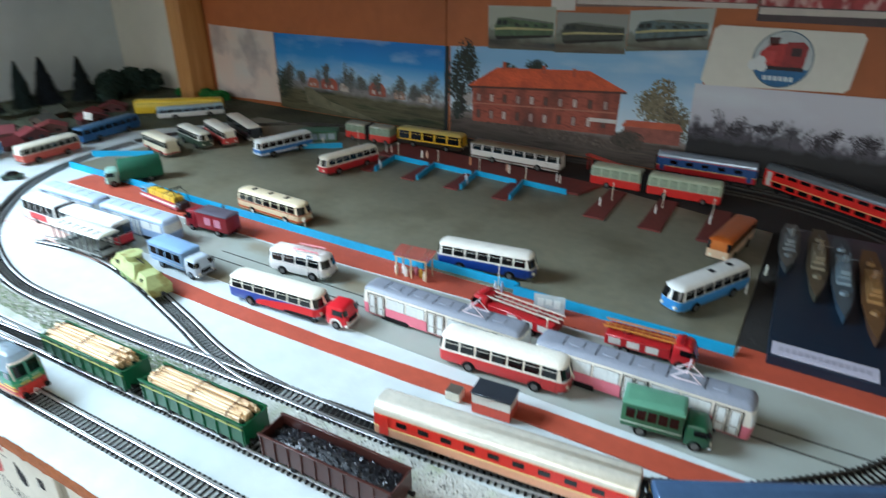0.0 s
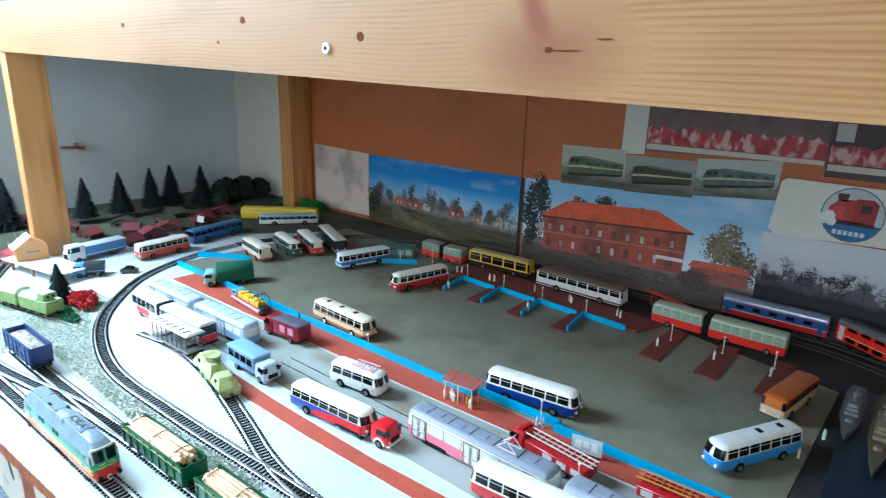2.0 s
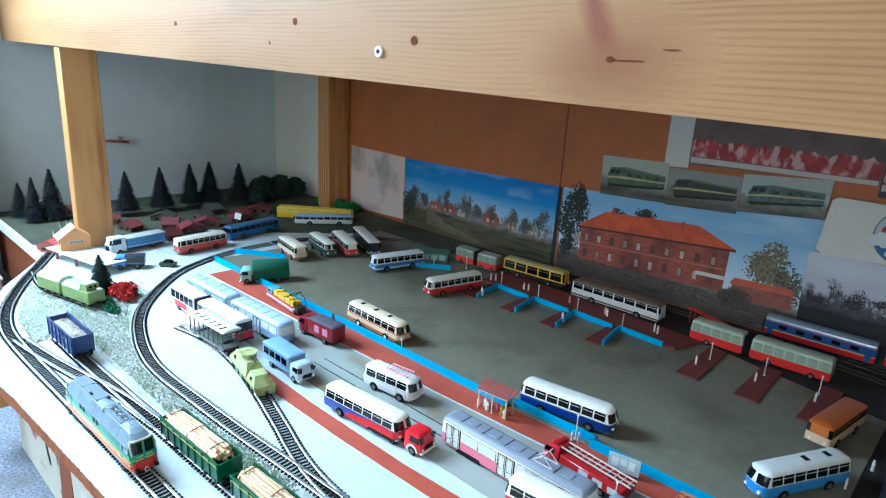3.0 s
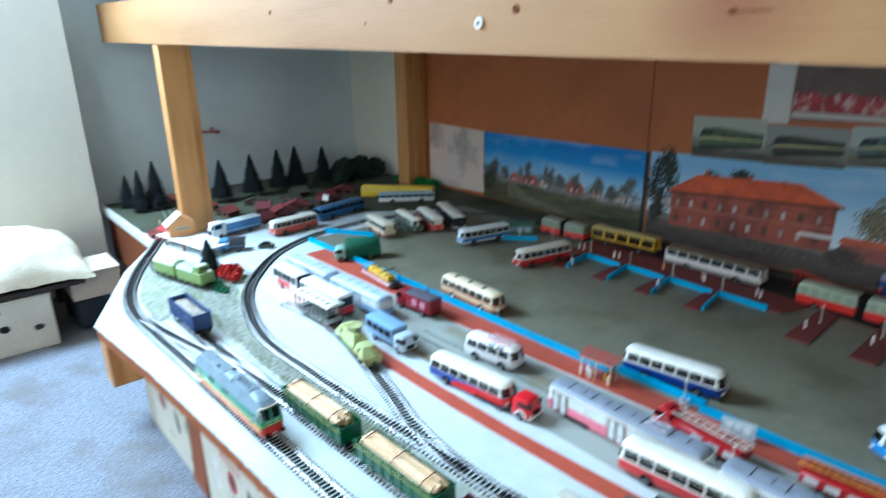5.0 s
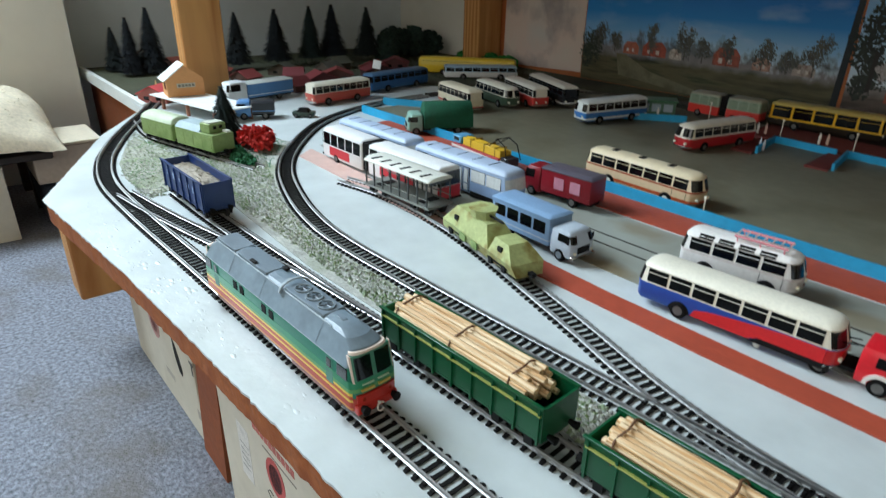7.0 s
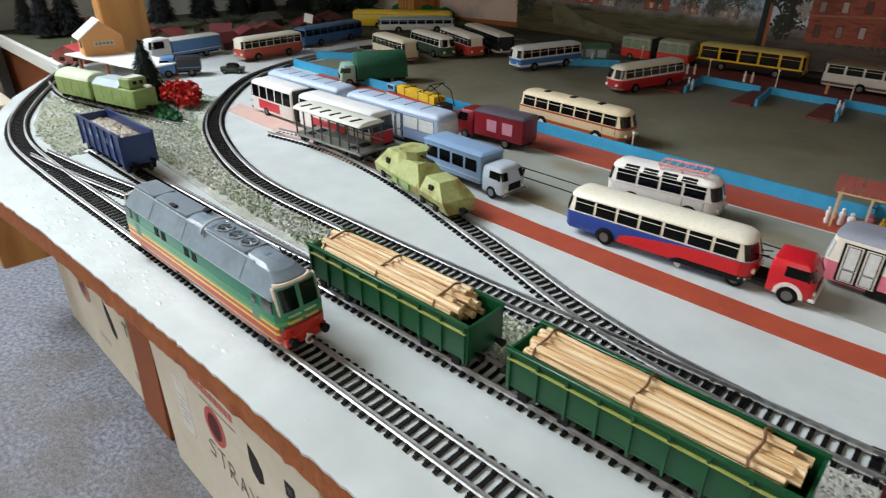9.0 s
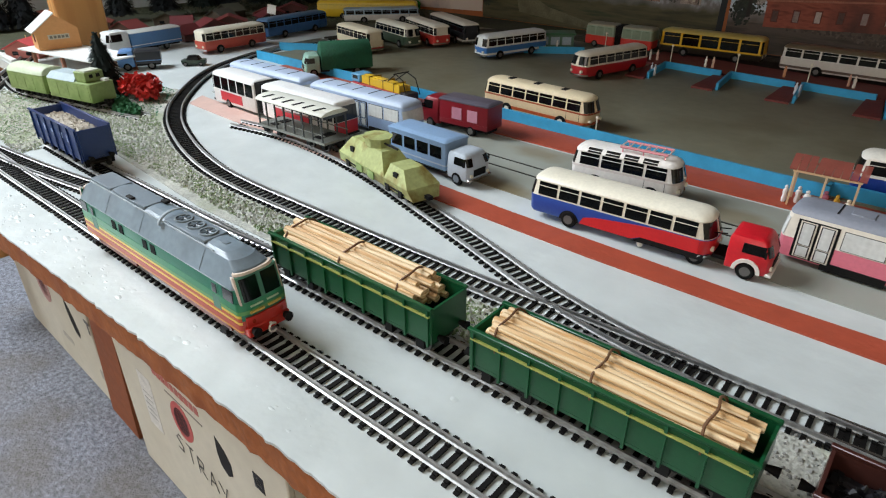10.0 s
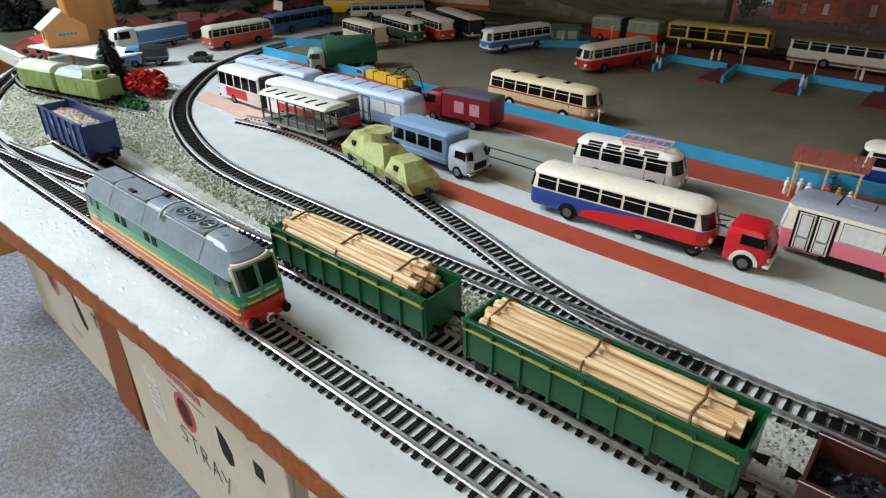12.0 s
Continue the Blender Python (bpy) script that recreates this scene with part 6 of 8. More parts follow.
articulated_bus("white articulated bus with red side panels", between((-0.950, 0.4435), (-0.866, 0.4450)), between((-0.856, 0.4455), (-0.739, 0.4500)), 0.084, 0.117, "e0dcd8", "e6e4e0", "e8e8e6", panel="c02a34", H=0.038)
tram("pale blue tramcar with a blue-grey roof", between((-0.985, 0.484), (-0.843, 0.489)), L=0.143, low="8fa8cc", up="a8bcd8", roof="a9b8cc", nw=6, panto=False)
tram("pale blue tramcar with a blue-grey roof", between((-0.834, 0.4895), (-0.692, 0.4945)), L=0.143, low="8fa8cc", up="a8bcd8", roof="a9b8cc", nw=6, panto=False)
truck("blue-grey truck with a windowed van body", between((-0.668, 0.4520), (-0.576, 0.4500)), L=0.092, W=0.0275, H=0.0335, cabL=0.023, cabH=0.027, body="84a2c2", cabc="b4bfc8", nw=4, rim=paint("6f7880"))
truck("dark red van truck with a large pinkish hatch window", between((-0.642, 0.551), (-0.722, 0.545)), L=0.082, W=0.026, H=0.034, cabL=0.022, cabH=0.031, body="7c1a24", cabc="7c1a24", roof="5a5660", nw=0, glint="b88090")
rocket_car("yellow works tram on a red and white frame", between((-0.880, 0.583), (-0.770, 0.573)))
fire_truck("red fire engine with pale ladders", between((-0.160, 0.552), (-0.268, 0.562)), L=0.10, ladder="cdbfb0")
fire_truck("red fire engine with a tan wooden ladder", between((-0.122, 0.572), (-0.030, 0.578)), L=0.085, ladder="c8813c")


def small_car(label, m, colour):
    root = thing("model_car", label, "car", m)
    part("car_body", stack(bmesh.new(), 0.034, 0.0155, [(0.0028, 0, 0.001, 0.001), (0.0075, 0, 0, 0), (0.0085, 0.0006, 0.0006, 0.0006)], (0.002, 0.004), (0.002, 0.004), 3), paint(colour), root)
    part("car_roof", stack(bmesh.new(), 0.020, 0.0145, [(0.0086, 0, 0, 0), (0.0135, 0.0018, 0.0035, 0.003), (0.0142, 0.004, 0.006, 0.005)], (0.001, 0.003), (0.001, 0.003), 3), M_GLASS, root)
    wheels(root, (0.0105, -0.0105), 0.0155, r=0.0034, w=0.002)
    return root


small_car("small dark green model car", between((-1.165, 0.500), (-1.145, 0.523)), "26382e")
truck("small dark tow truck with a blue cab", between((-1.178, 0.476), (-1.203, 0.426)), L=0.056, H=0.026, cabL=0.022, cabH=0.027, body="26282c", cabc="5a86b8", nw=0)
bus("blue and grey bus behind the trolleybus", between((-1.262, 0.69), (-1.285, 0.84)), L=0.145, low="2e5f94", up="3a70a8", roof="4a6f94", nw=8, H=0.034, **BOXY)


# ---------------------------------------------------------------- small things on the layout
def kiosk():
    root = thing("kiosk", "red and white kiosk with a flat dark roof", "kiosk", pose(-0.168, 0.420, 0.0012, 0, 0, 6) @ Matrix.Diagonal((0.76, 0.85, 1.05, 1)))
    part("red_base", boxed(-0.023, 0.023, -0.0115, 0.0115, 0.0, 0.0095), paint("c84a34"), root)
    part("white_wall", boxed(-0.023, 0.023, -0.0115, 0.0115, 0.0096, 0.0185), paint("ddd6c8"), root)
    part("roof", boxed(-0.0245, 0.0245, -0.013, 0.013, 0.0186, 0.0205, bevel=0.0004), paint("2c3036"), root)


kiosk()
bin_box = thing("crate", "small cream crate with a dark lid", "crate", pose(-0.206, 0.417, 0.0012, 0, 0, 6))
part("crate_body", boxed(-0.007, 0.007, -0.006, 0.006, 0, 0.0085, bevel=0.0004), paint("d8cfba"), bin_box)
part("crate_lid", boxed(-0.0065, 0.0065, -0.0055, 0.0055, 0.0086, 0.0096), paint("5a5248"), bin_box)


def figurine(m, colour="e4dfd4"):
    """A plain peg standing for a model figure."""
    bm = bmesh.new()
    prof = [(0.0019, 0), (0.0022, 0.004), (0.0017, 0.008), (0.0024, 0.0115), (0.0020, 0.0145), (0.0008, 0.0155), (0.0013, 0.0168), (0.0014, 0.0182), (0.0006, 0.0194)]
    rings = [[bm.verts.new((r * math.cos(k * math.pi / 4), r * 0.75 * math.sin(k * math.pi / 4), z)) for k in range(8)] for r, z in prof]
    for a, b in zip(rings, rings[1:]):
        for k in range(8):
            bm.faces.new((a[k], a[(k + 1) % 8], b[(k + 1) % 8], b[k]))
    bm.faces.new(rings[0][::-1])
    bm.faces.new(rings[-1])
    return solid("figurine", bm, paint(colour, 0.6), "tiny unpainted peg figure standing on the layout", "figurine", m, "peg figures")


for x, y, z, c in ((-0.648, 0.893, 0.0045, "d8dce4"), (-0.640, 0.886, 0.0045, "d0d4d8"), (-0.609, 0.975, 0.006, "e8e2d6"), (-0.600, 0.978, 0.006, "d8b8a0"), (-0.474, 0.906, 0.0045, "e4e4e8"), (-0.468, 0.899, 0.0045, "b8c0d0"), (-0.510, 0.985, 0.006, "c88a60"), (-0.430, 0.982, 0.006, "e8e0d4"), (-0.437, 0.988, 0.006, "d8a890"), (-0.342, 0.985, 0.006, "ece6dc"), (-0.334, 0.980, 0.006, "e0d6cc"), (-0.687, 0.968, 0.006, "dcd8d0"), (-0.678, 0.972, 0.006, "c8a898"), (-0.244, 0.920, 0.0045, "ece8e0"), (-0.163, 0.934, 0.0045, "e8e4dc"), (-0.086, 0.936, 0.0045, "e0dcd6"), (-0.012, 0.752, 0.0012, "d8d8cc"), (0.002, 0.815, 0.0012, "c9cfc4"),  (-0.255, 0.607, 0.0012, "b8c8e0"), (-0.262, 0.604, 0.0012, "d8dce4"), (-0.838, 0.955, 0.002, "e4ded4"), (-1.50, 0.40, 0.0012, "d8b878")):
    figurine(pose(x, y, z, 0, 0, (x * 7919) % 90) @ Matrix.Diagonal((0.85, 0.85, 0.74, 1)), c)
for x, y, c in ((-0.387, 0.581, "e8e4e0"), (-0.379, 0.585, "f0ece8"), (-0.372, 0.580, "eae6e2"), (-0.362, 0.588, "a85a6a"), (-0.354, 0.586, "d8a838"), (-0.346, 0.582, "e4d8c4")):
    figurine(pose(x, y, 0.0012, 0, 0, (x * 7919) % 90) @ Matrix.Diagonal((1.15, 1.15, 0.66, 1)), c)


def yard_lamp(x, y, z=0.004, h=0.026):
    root = thing("platform_lamp", "thin cream lamp post with a small disc on top", "lamp post", pose(x, y, z), "platform lamps")
    part("lamp_foot", tube(bmesh.new(), (0, 0, 0), (0, 0, 0.0008), 0.0022, n=10), paint("cfc8b4"), root)
    part("lamp_pole", tube(bmesh.new(), (0, 0, 0.0008), (0, 0, h), 0.0007, n=8), paint("d8d0bc"), root)
    part("lamp_disc", tube(bmesh.new(), (0, -0.0009, h + 0.0012), (0, 0.0009, h + 0.0012), 0.0014, n=12), paint("e6dfcc"), root)


for x, y in ((-0.652, 0.958), (-0.562, 0.957), (-0.475, 0.955), (-0.385, 0.953), (-0.236, 0.955), (-0.160, 0.965), (-0.088, 0.965), (-0.77, 0.985)):
    yard_lamp(x, y)
for x, y, h in ((-0.566, 0.611, 0.020), (-0.262, 0.612, 0.030), (-0.169, 0.534, 0.030)):
    yard_lamp(x, y, 0.0012, h)

M_TINTED = mat("red_tinted_sheet", "a8584c", 0.35, var=0.2, scale=80)
M_TINTED.node_tree.nodes["Principled BSDF"].inputs["Alpha"].default_value = 0.62
stop = thing("bus_stop_shelter", "open bus shelter with a ragged pinkish roof", "shelter", pose(-0.364, 0.586, 0.0012, 0, 0, 6) @ Matrix.Diagonal((0.84, 1, 1, 1)))
for x in (-0.024, 0.0, 0.024):
    part("shelter_post", boxed(x - 0.0008, x + 0.0008, -0.0088, -0.0072, 0.0, 0.026), paint("d8b890"), stop)
part("eaves_rail", boxed(-0.026, 0.026, -0.0090, -0.0070, 0.0261, 0.0275), paint("d8b890"), stop)
part("back_rail", boxed(-0.026, 0.026, 0.0088, 0.0096, 0.0285, 0.0297), paint("b87a70"), stop)
for x in (-0.024, 0.024):
    part("shelter_post", boxed(x - 0.0008, x + 0.0008, 0.0084, 0.0100, 0.0, 0.0284), paint("b89878"), stop)
rng = random.Random(4)
for k in range(9):
    x = -0.027 + 0.006 * k
    bm = pane_quad(bmesh.new(), [(x * 1.08, -0.0095, 0.0277), (x * 1.08 + 0.0059, -0.0095, 0.0277), (x * 1.08 + 0.0059 + rng.uniform(-0.001, 0.001), 0.0135, 0.0325), (x * 1.08 + rng.uniform(-0.001, 0.001), 0.0135, 0.0325)], (0, 0, 0.0006))
    part("roof_slat", bm, M_TINTED, stop)
part("bench", boxed(-0.020, 0.020, 0.002, 0.006, 0.005, 0.006), paint("8a5a3c"), stop)

board_sign = thing("notice_board", "pale square notice board on two short legs", "notice board", pose(-0.190, 0.592, 0.0012, 0, 0, 12))
part("panel", boxed(-0.017, 0.017, -0.0007, 0.0007, 0.003, 0.0225), paint("b9c4c6", 0.3), board_sign)
for x in (-0.014, 0.014):
    part("board_leg", boxed(x - 0.0007, x + 0.0007, -0.0006, 0.0006, 0.0, 0.003), M_BLACK, board_sign)
for k in range(3):
    part("notice", boxed(-0.013 + k * 0.009, -0.006 + k * 0.009, -0.0011, -0.0008, 0.008 + 0.003 * (k % 2), 0.018), paint("dfe4e2"), board_sign)

shed = thing("bus_station_shed", "green flat-roofed shed with glazed front", "shed", between((-0.895, 0.950), (-0.835, 0.995), 0.0018))
part("shed_block", boxed(-0.038, 0.038, -0.014, 0.014, 0.0, 0.020), paint("52705a"), shed)
part("shed_roof", boxed(-0.041, 0.041, -0.017, 0.017, 0.0201, 0.0228, bevel=0.0005), paint("3f6b4a"), shed)
for k in range(4):
    part("shed_window", boxed(-0.034 + k * 0.018, -0.020 + k * 0.018, -0.0146, -0.0141, 0.005, 0.017), M_PALEGLASS, shed)
part("shed_end", boxed(0.0382, 0.0388, -0.010, 0.010, 0.002, 0.018), paint("7c8088"), shed)

ramp = thing("red_footbridge", "red sloping footbridge roof beside the far tracks", "footbridge", pose(-0.277, 1.072, 0.0012, 0, 0, -26))
part("bridge_roof", boxed(-0.058, 0.052, -0.006, 0.006, 0.024, 0.0265, bevel=0.0005), paint("c8382c"), ramp)
for x in (-0.050, 0.0, 0.046):
    part("bridge_leg", boxed(x - 0.0012, x + 0.0012, -0.006, -0.004, 0.0, 0.024), paint("8a3028"), ramp)
    part("bridge_leg", boxed(x - 0.0012, x + 0.0012, 0.004, 0.006, 0.0, 0.024), paint("8a3028"), ramp)
setting("retaining_wall", boxed(-0.10, 0.55, 1.1445, 1.1500, 0.0012, 0.020, bevel=0.001), mat("grey_stone_wall", "3a3e36", 0.9, var=0.35, scale=40, bump=0.6, bscale=250), "low grey wall below the posters", "wall")

# ships on a dark blue stand
stand = thing("ship_stand", "dark blue display stand with a white label strip", "display stand", pose(0, 0, 0.0012))
part("stand_plate", prism(bmesh.new(), [(0.024, 0.619), (0.215, 0.619), (0.215, 0.968), (0.008, 0.968)], 0.0, 0.010), mat("navy_plate", "0e2030", 0.4, var=0.15, scale=20), stand)
part("label_strip", prism(bmesh.new(), [(0.0265, 0.6225), (0.115, 0.6225), (0.115, 0.6455), (0.0255, 0.6455)], 0.0101, 0.0110), paint("b9b4c0", 0.5), stand)
for k in range(14):
    part("lettering_bar", boxed(0.032 + k * 0.0056, 0.0364 + k * 0.0056, 0.630, 0.638, 0.0111, 0.0113), paint("a29eaa"), stand)


def ship(label, m, L, B, hull, deck, upper):
    """A model warship: pointed hull, stepped superstructure, funnel, masts."""
    root = thing("model_ship", label, "ship", m, "model ships")
    def plan(k):
        return [(-L / 2, -B * 0.32 * k), (-L * 0.30, -B / 2 * k), (L * 0.15, -B / 2 * k), (L * 0.36, -B * 0.30 * k), (L / 2 * (0.94 + 0.06 * k), 0), (L * 0.36, B * 0.30 * k), (L * 0.15, B / 2 * k), (-L * 0.30, B / 2 * k), (-L / 2, B * 0.32 * k)]
    bm = bmesh.new()
    lo = [bm.verts.new((x, y, 0)) for x, y in plan(0.72)]
    hi = [bm.verts.new((x, y, 0.009)) for x, y in plan(1.0)]
    bm.faces.new(lo[::-1])
    bm.faces.new(hi)
    for k in range(len(lo)):
        bm.faces.new((lo[k], lo[(k + 1) % len(lo)], hi[(k + 1) % len(hi)], hi[k]))
    part("hull", bm, paint(hull, 0.5), root)
    part("deck", prism(bmesh.new(), plan(0.93), 0.0091, 0.0098), paint(deck, 0.6), root)
    for x0, x1, w, z0, z1 in ((-0.20, 0.16, 0.30, 0.0099, 0.014), (-0.10, 0.12, 0.24, 0.0141, 0.018), (0.02, 0.11, 0.20, 0.0181, 0.023)):
        part("superstructure", boxed(L * x0, L * x1, -B * w, B * w, z0, z1, bevel=0.0004), paint(upper, 0.5), root)
    part("funnel", tube(bmesh.new(), (-L * 0.06, 0, 0.0181), (-L * 0.07, 0, 0.027), B * 0.13, B * 0.11, n=12), paint(deck, 0.5), root)
    part("mast", tube(bmesh.new(), (L * 0.06, 0, 0.0231), (L * 0.06, 0, 0.042), 0.0006, 0.0003, n=6), paint(upper), root)
    part("yard_arm", tube(bmesh.new(), (L * 0.06, -B * 0.4, 0.034), (L * 0.06, B * 0.4, 0.034), 0.0003, n=5), paint(upper), root)
    for x in (0.26, -0.30):
        t = part("gun_turret", tube(bmesh.new(), (L * x, 0, 0.0099), (L * x, 0, 0.0135), B * 0.2, B * 0.16, n=10), paint(upper, 0.5), root)
        part("gun_barrel", tube(bmesh.new(), (L * x, 0, 0.0125), (L * x + math.copysign(0.014, x), 0, 0.0132), 0.0006, n=6), paint(hull), t)
    return root


for x0, x1, ya, yb, cols in ((0.010, 0.022, 0.955, 0.805, ("4a4e50", "5c5a54", "6a6e6e")), (0.043, 0.056, 0.955, 0.745, ("4e4a3c", "5a4e3a", "7a705a")), (0.068, 0.084, 0.940, 0.712, ("3a4c5c", "4c565c", "788890")), (0.100, 0.112, 0.915, 0.680, ("543a28", "6a4c2c", "8e6a3c")), (0.150, 0.160, 0.920, 0.690, ("5a5e60", "6a6a64", "8a8e90"))):
    ship("grey-hulled model warship on the blue stand" if cols[0] in ("4a4e50", "5a5e60") else "weathered model warship on the blue stand", between((x0 + 0.006, ya), (x1, yb), 0.0113), math.hypot(x1 - x0, yb - ya) * 0.97, 0.024, *cols)


# ---------------------------------------------------------------- scenery at the left end
def leaf_cone(label, x, y, h, r, colour, z=0.0, seed=1):
    """A conifer: a trunk and a crown of many short drooping twigs."""
    rng = random.Random(seed)
    root = thing("conifer", label, "tree", pose(x, y, z), "model conifers")
    part("trunk", tube(bmesh.new(), (0, 0, 0), (0, 0, h * 0.9), r * 0.10, r * 0.02, n=7), paint("3a2c22", 0.8), root)
    bm = bmesh.new()
    tube(bm, (0, 0, h * 0.07), (0, 0, h * 0.97), r * 0.80, r * 0.10, n=11)
    r *= 1.15
    for _ in range(1300):
        t = rng.random() ** 1.35
        zc = h * (0.05 + 0.93 * t)
        rr = r * (1 - t) ** 0.82 * rng.uniform(0.70, 1.08) + 0.0006
        a = rng.uniform(0, 2 * math.pi)
        c = Vector((rr * math.cos(a), rr * math.sin(a), zc))
        d = Vector((math.cos(a), math.sin(a), -0.55)) * r * rng.uniform(0.10, 0.18)
        w = Vector((-math.sin(a), math.cos(a), 0)) * r * rng.uniform(0.05, 0.11)
        v = [bm.verts.new(p) for p in (c - d - w, c - d + w, c + d)]
        bm.faces.new(v)
    part("crown", bm, mat("conifer_" + colour, colour, 0.9, var=0.45, scale=120), root)
    return root


for k, (x, y, h, r, c) in enumerate(((-1.735, 0.392, 0.085, 0.020, "0c1615"), (-1.660, 0.405, 0.108, 0.022, "0a1219"), (-1.665, 0.446, 0.125, 0.027, "091217"), (-1.615, 0.602, 0.105, 0.026, "0a1213"), (-1.615, 0.690, 0.108, 0.028, "0a1316"), (-1.615, 0.772, 0.112, 0.027, "10211c"), (-1.615, 0.828, 0.114, 0.030, "0c151c"), (-1.590, 0.905, 0.108, 0.028, "0b1715"))):
    leaf_cone("dark blue-green model conifer by the wall", x, y, h, r, c, 0.012 if k > 2 else 0.002, k)
leaf_cone("dark model conifer beside the red bush", -1.070, 0.360, 0.072, 0.021, "12201c", 0.0, 31)


def bush(name, label, parts, colour, seed, leaf=0.004, n=700, category="bush", kind="", core=0.8, rag=(0.72, 1.06)):
    """A mass of small leaves over a few lobes."""
    rng = random.Random(seed)
    bm = bmesh.new()
    for cx, cy, cz, rx, ry, rz in parts:
        for _ in range(int(n / len(parts))):
            a, b = rng.uniform(0, 2 * math.pi), math.acos(rng.uniform(-0.35, 1))
            k = rng.uniform(*rag)
            p = Vector((cx + rx * k * math.cos(a) * math.sin(b), cy + ry * k * math.sin(a) * math.sin(b), max(cz + rz * k * math.cos(b), 0.001)))
            q = Vector((rng.uniform(-1, 1), rng.uniform(-1, 1), rng.uniform(-1, 1))).normalized() * leaf * rng.uniform(0.6, 1.2)
            u = q.orthogonal().normalized() * leaf * rng.uniform(0.4, 0.8)
            bm.faces.new([bm.verts.new(v) for v in (p - q, p + u, p + q, p - u)])
        bmesh.ops.create_icosphere(bm, subdivisions=2, radius=1.0, matrix=Matrix.LocRotScale((cx, cy, cz), None, (rx * core, ry * core, rz * core)))
    return solid(name, bm, mat("foliage_" + colour, colour, 0.9, var=0.5, scale=90), label, category, kind=kind)


bush("red_bush", "bright red foam bush", [(-1.030, 0.374, 0.014, 0.016, 0.013, 0.014), (-1.012, 0.380, 0.010, 0.012, 0.010, 0.011), (-1.035, 0.392, 0.011, 0.014, 0.012, 0.013)], "c23028", 3, 0.0034, 1500, core=0.4, rag=(0.45, 1.25))
bush("hedge", "dark green foam hedge along the back corner", [(-1.60, 0.985, 0.030, 0.035, 0.040, 0.045), (-1.60, 1.045, 0.032, 0.030, 0.035, 0.040), (-1.60, 1.10, 0.026, 0.03, 0.03, 0.034), (-1.575, 0.95, 0.02, 0.03, 0.03, 0.028)], "22362c", 4, 0.007, 2600, "hedge")
bush("hedge", "bright green foam hedge by the poster", [(-1.40, 1.115, 0.012, 0.035, 0.02, 0.016), (-1.34, 1.118, 0.012, 0.03, 0.02, 0.014), (-1.46, 1.105, 0.012, 0.03, 0.02, 0.014)], "2f7a34", 5, 0.005, 1400, "hedge")
bush("green_bush", "small green foam bush beside the oval", [(-0.985, 0.345, 0.004, 0.022, 0.012, 0.005), (-1.02, 0.350, 0.004, 0.018, 0.010, 0.006)], "2f6a44", 6, 0.003, 700)


def scatter(name, label, inside, material, n, size, seed, z=0.0, category="gravel"):
    """Loose stones strewn over a patch."""
    rng = random.Random(seed)
    verts, faces = [], []
    (x0, x1, y0, y1), ok = inside
    made = 0
    while made < n:
        x, y = rng.uniform(x0, x1), rng.uniform(y0, y1)
        if not ok(x, y):
            continue
        made += 1
        s = size * rng.uniform(0.5, 1.3)
        i = len(verts)
        a = rng.uniform(0, 6.3)
        for k in range(4):
            verts.append((x + s * math.cos(a + k * 1.57) * rng.uniform(0.7, 1.1), y + s * math.sin(a + k * 1.57) * rng.uniform(0.7, 1.1), z + rng.uniform(0, 0.2) * s))
        verts.append((x + rng.uniform(-0.3, 0.3) * s, y + rng.uniform(-0.3, 0.3) * s, z + s * rng.uniform(0.6, 1.1)))
        faces += [(i + k, i + (k + 1) % 4, i + 4) for k in range(4)]
    me = bpy.data.meshes.new(name)
    me.from_pydata(verts, [], faces)
    me.materials.append(material)
    return tagged(new(name, me), label, category, kind="stuff")


def island_mat(name, cols, rough=0.9):
    """Stones of several colours, one for each loose piece."""
    m = bpy.data.materials.new(name)
    m.use_nodes = True
    n, l = m.node_tree.nodes, m.node_tree.links
    g, r = n.new("ShaderNodeNewGeometry"), n.new("ShaderNodeValToRGB")
    r.color_ramp.elements[0].color, r.color_ramp.elements[1].color = rgb(cols[0]), rgb(cols[-1])
    for k, c in enumerate(cols[1:-1]):
        r.color_ramp.elements.new((k + 1) / (len(cols) - 1)).color = rgb(c)
    l.new(g.outputs["Random Per Island"], r.inputs["Fac"])
    l.new(r.outputs["Color"], n["Principled BSDF"].inputs["Base Color"])
    n["Principled BSDF"].inputs["Roughness"].default_value = rough
    return m


def off_line(x, y, pts):
    """Distance from a point to a line of points."""
    best = 9.0
    for (xa, ya), (xb, yb) in zip(pts, pts[1:]):
        d2 = (xb - xa) ** 2 + (yb - ya) ** 2 or 1e-9
        k = min(1.0, max(0.0, ((x - xa) * (xb - xa) + (y - ya) * (yb - ya)) / d2))
        best = min(best, math.hypot(x - xa - k * (xb - xa), y - ya - k * (yb - ya)))
    return best


def inside_oval(x, y):
    """On the far side of the oval's near line."""
    for (xa, ya), (xb, yb) in zip(NEAR_LINE, NEAR_LINE[1:]):
        if xb <= x <= xa:
            return y > ya + (yb - ya) * (x - xa) / (xb - xa)
    return False


def loop_gap(x, y):
    """Between the log track and the oval."""
    if y < 0.287 + (x + 0.46) * 0.05 + max(0, -x - 0.75) * 0.12 or y > 0.352 + max(0.0, -x - 0.93) * 0.35:
        return False
    return not inside_oval(x, y) and off_line(x, y, NEAR_LINE) > 0.0135


def left_gap(x, y):
    """Between the front track's bend, the blue wagon's track and the armoured wagons."""
    if y > 0.318 + (x + 1.06) * 0.24 or y < 0.222 + max(0.0, -x - 1.02) * 0.30:
        return False
    return off_line(x, y, TRACK1) > 0.0125 and off_line(x, y, TRACK2) > 0.0115 and off_line(x, y, TRACK3) > 0.010


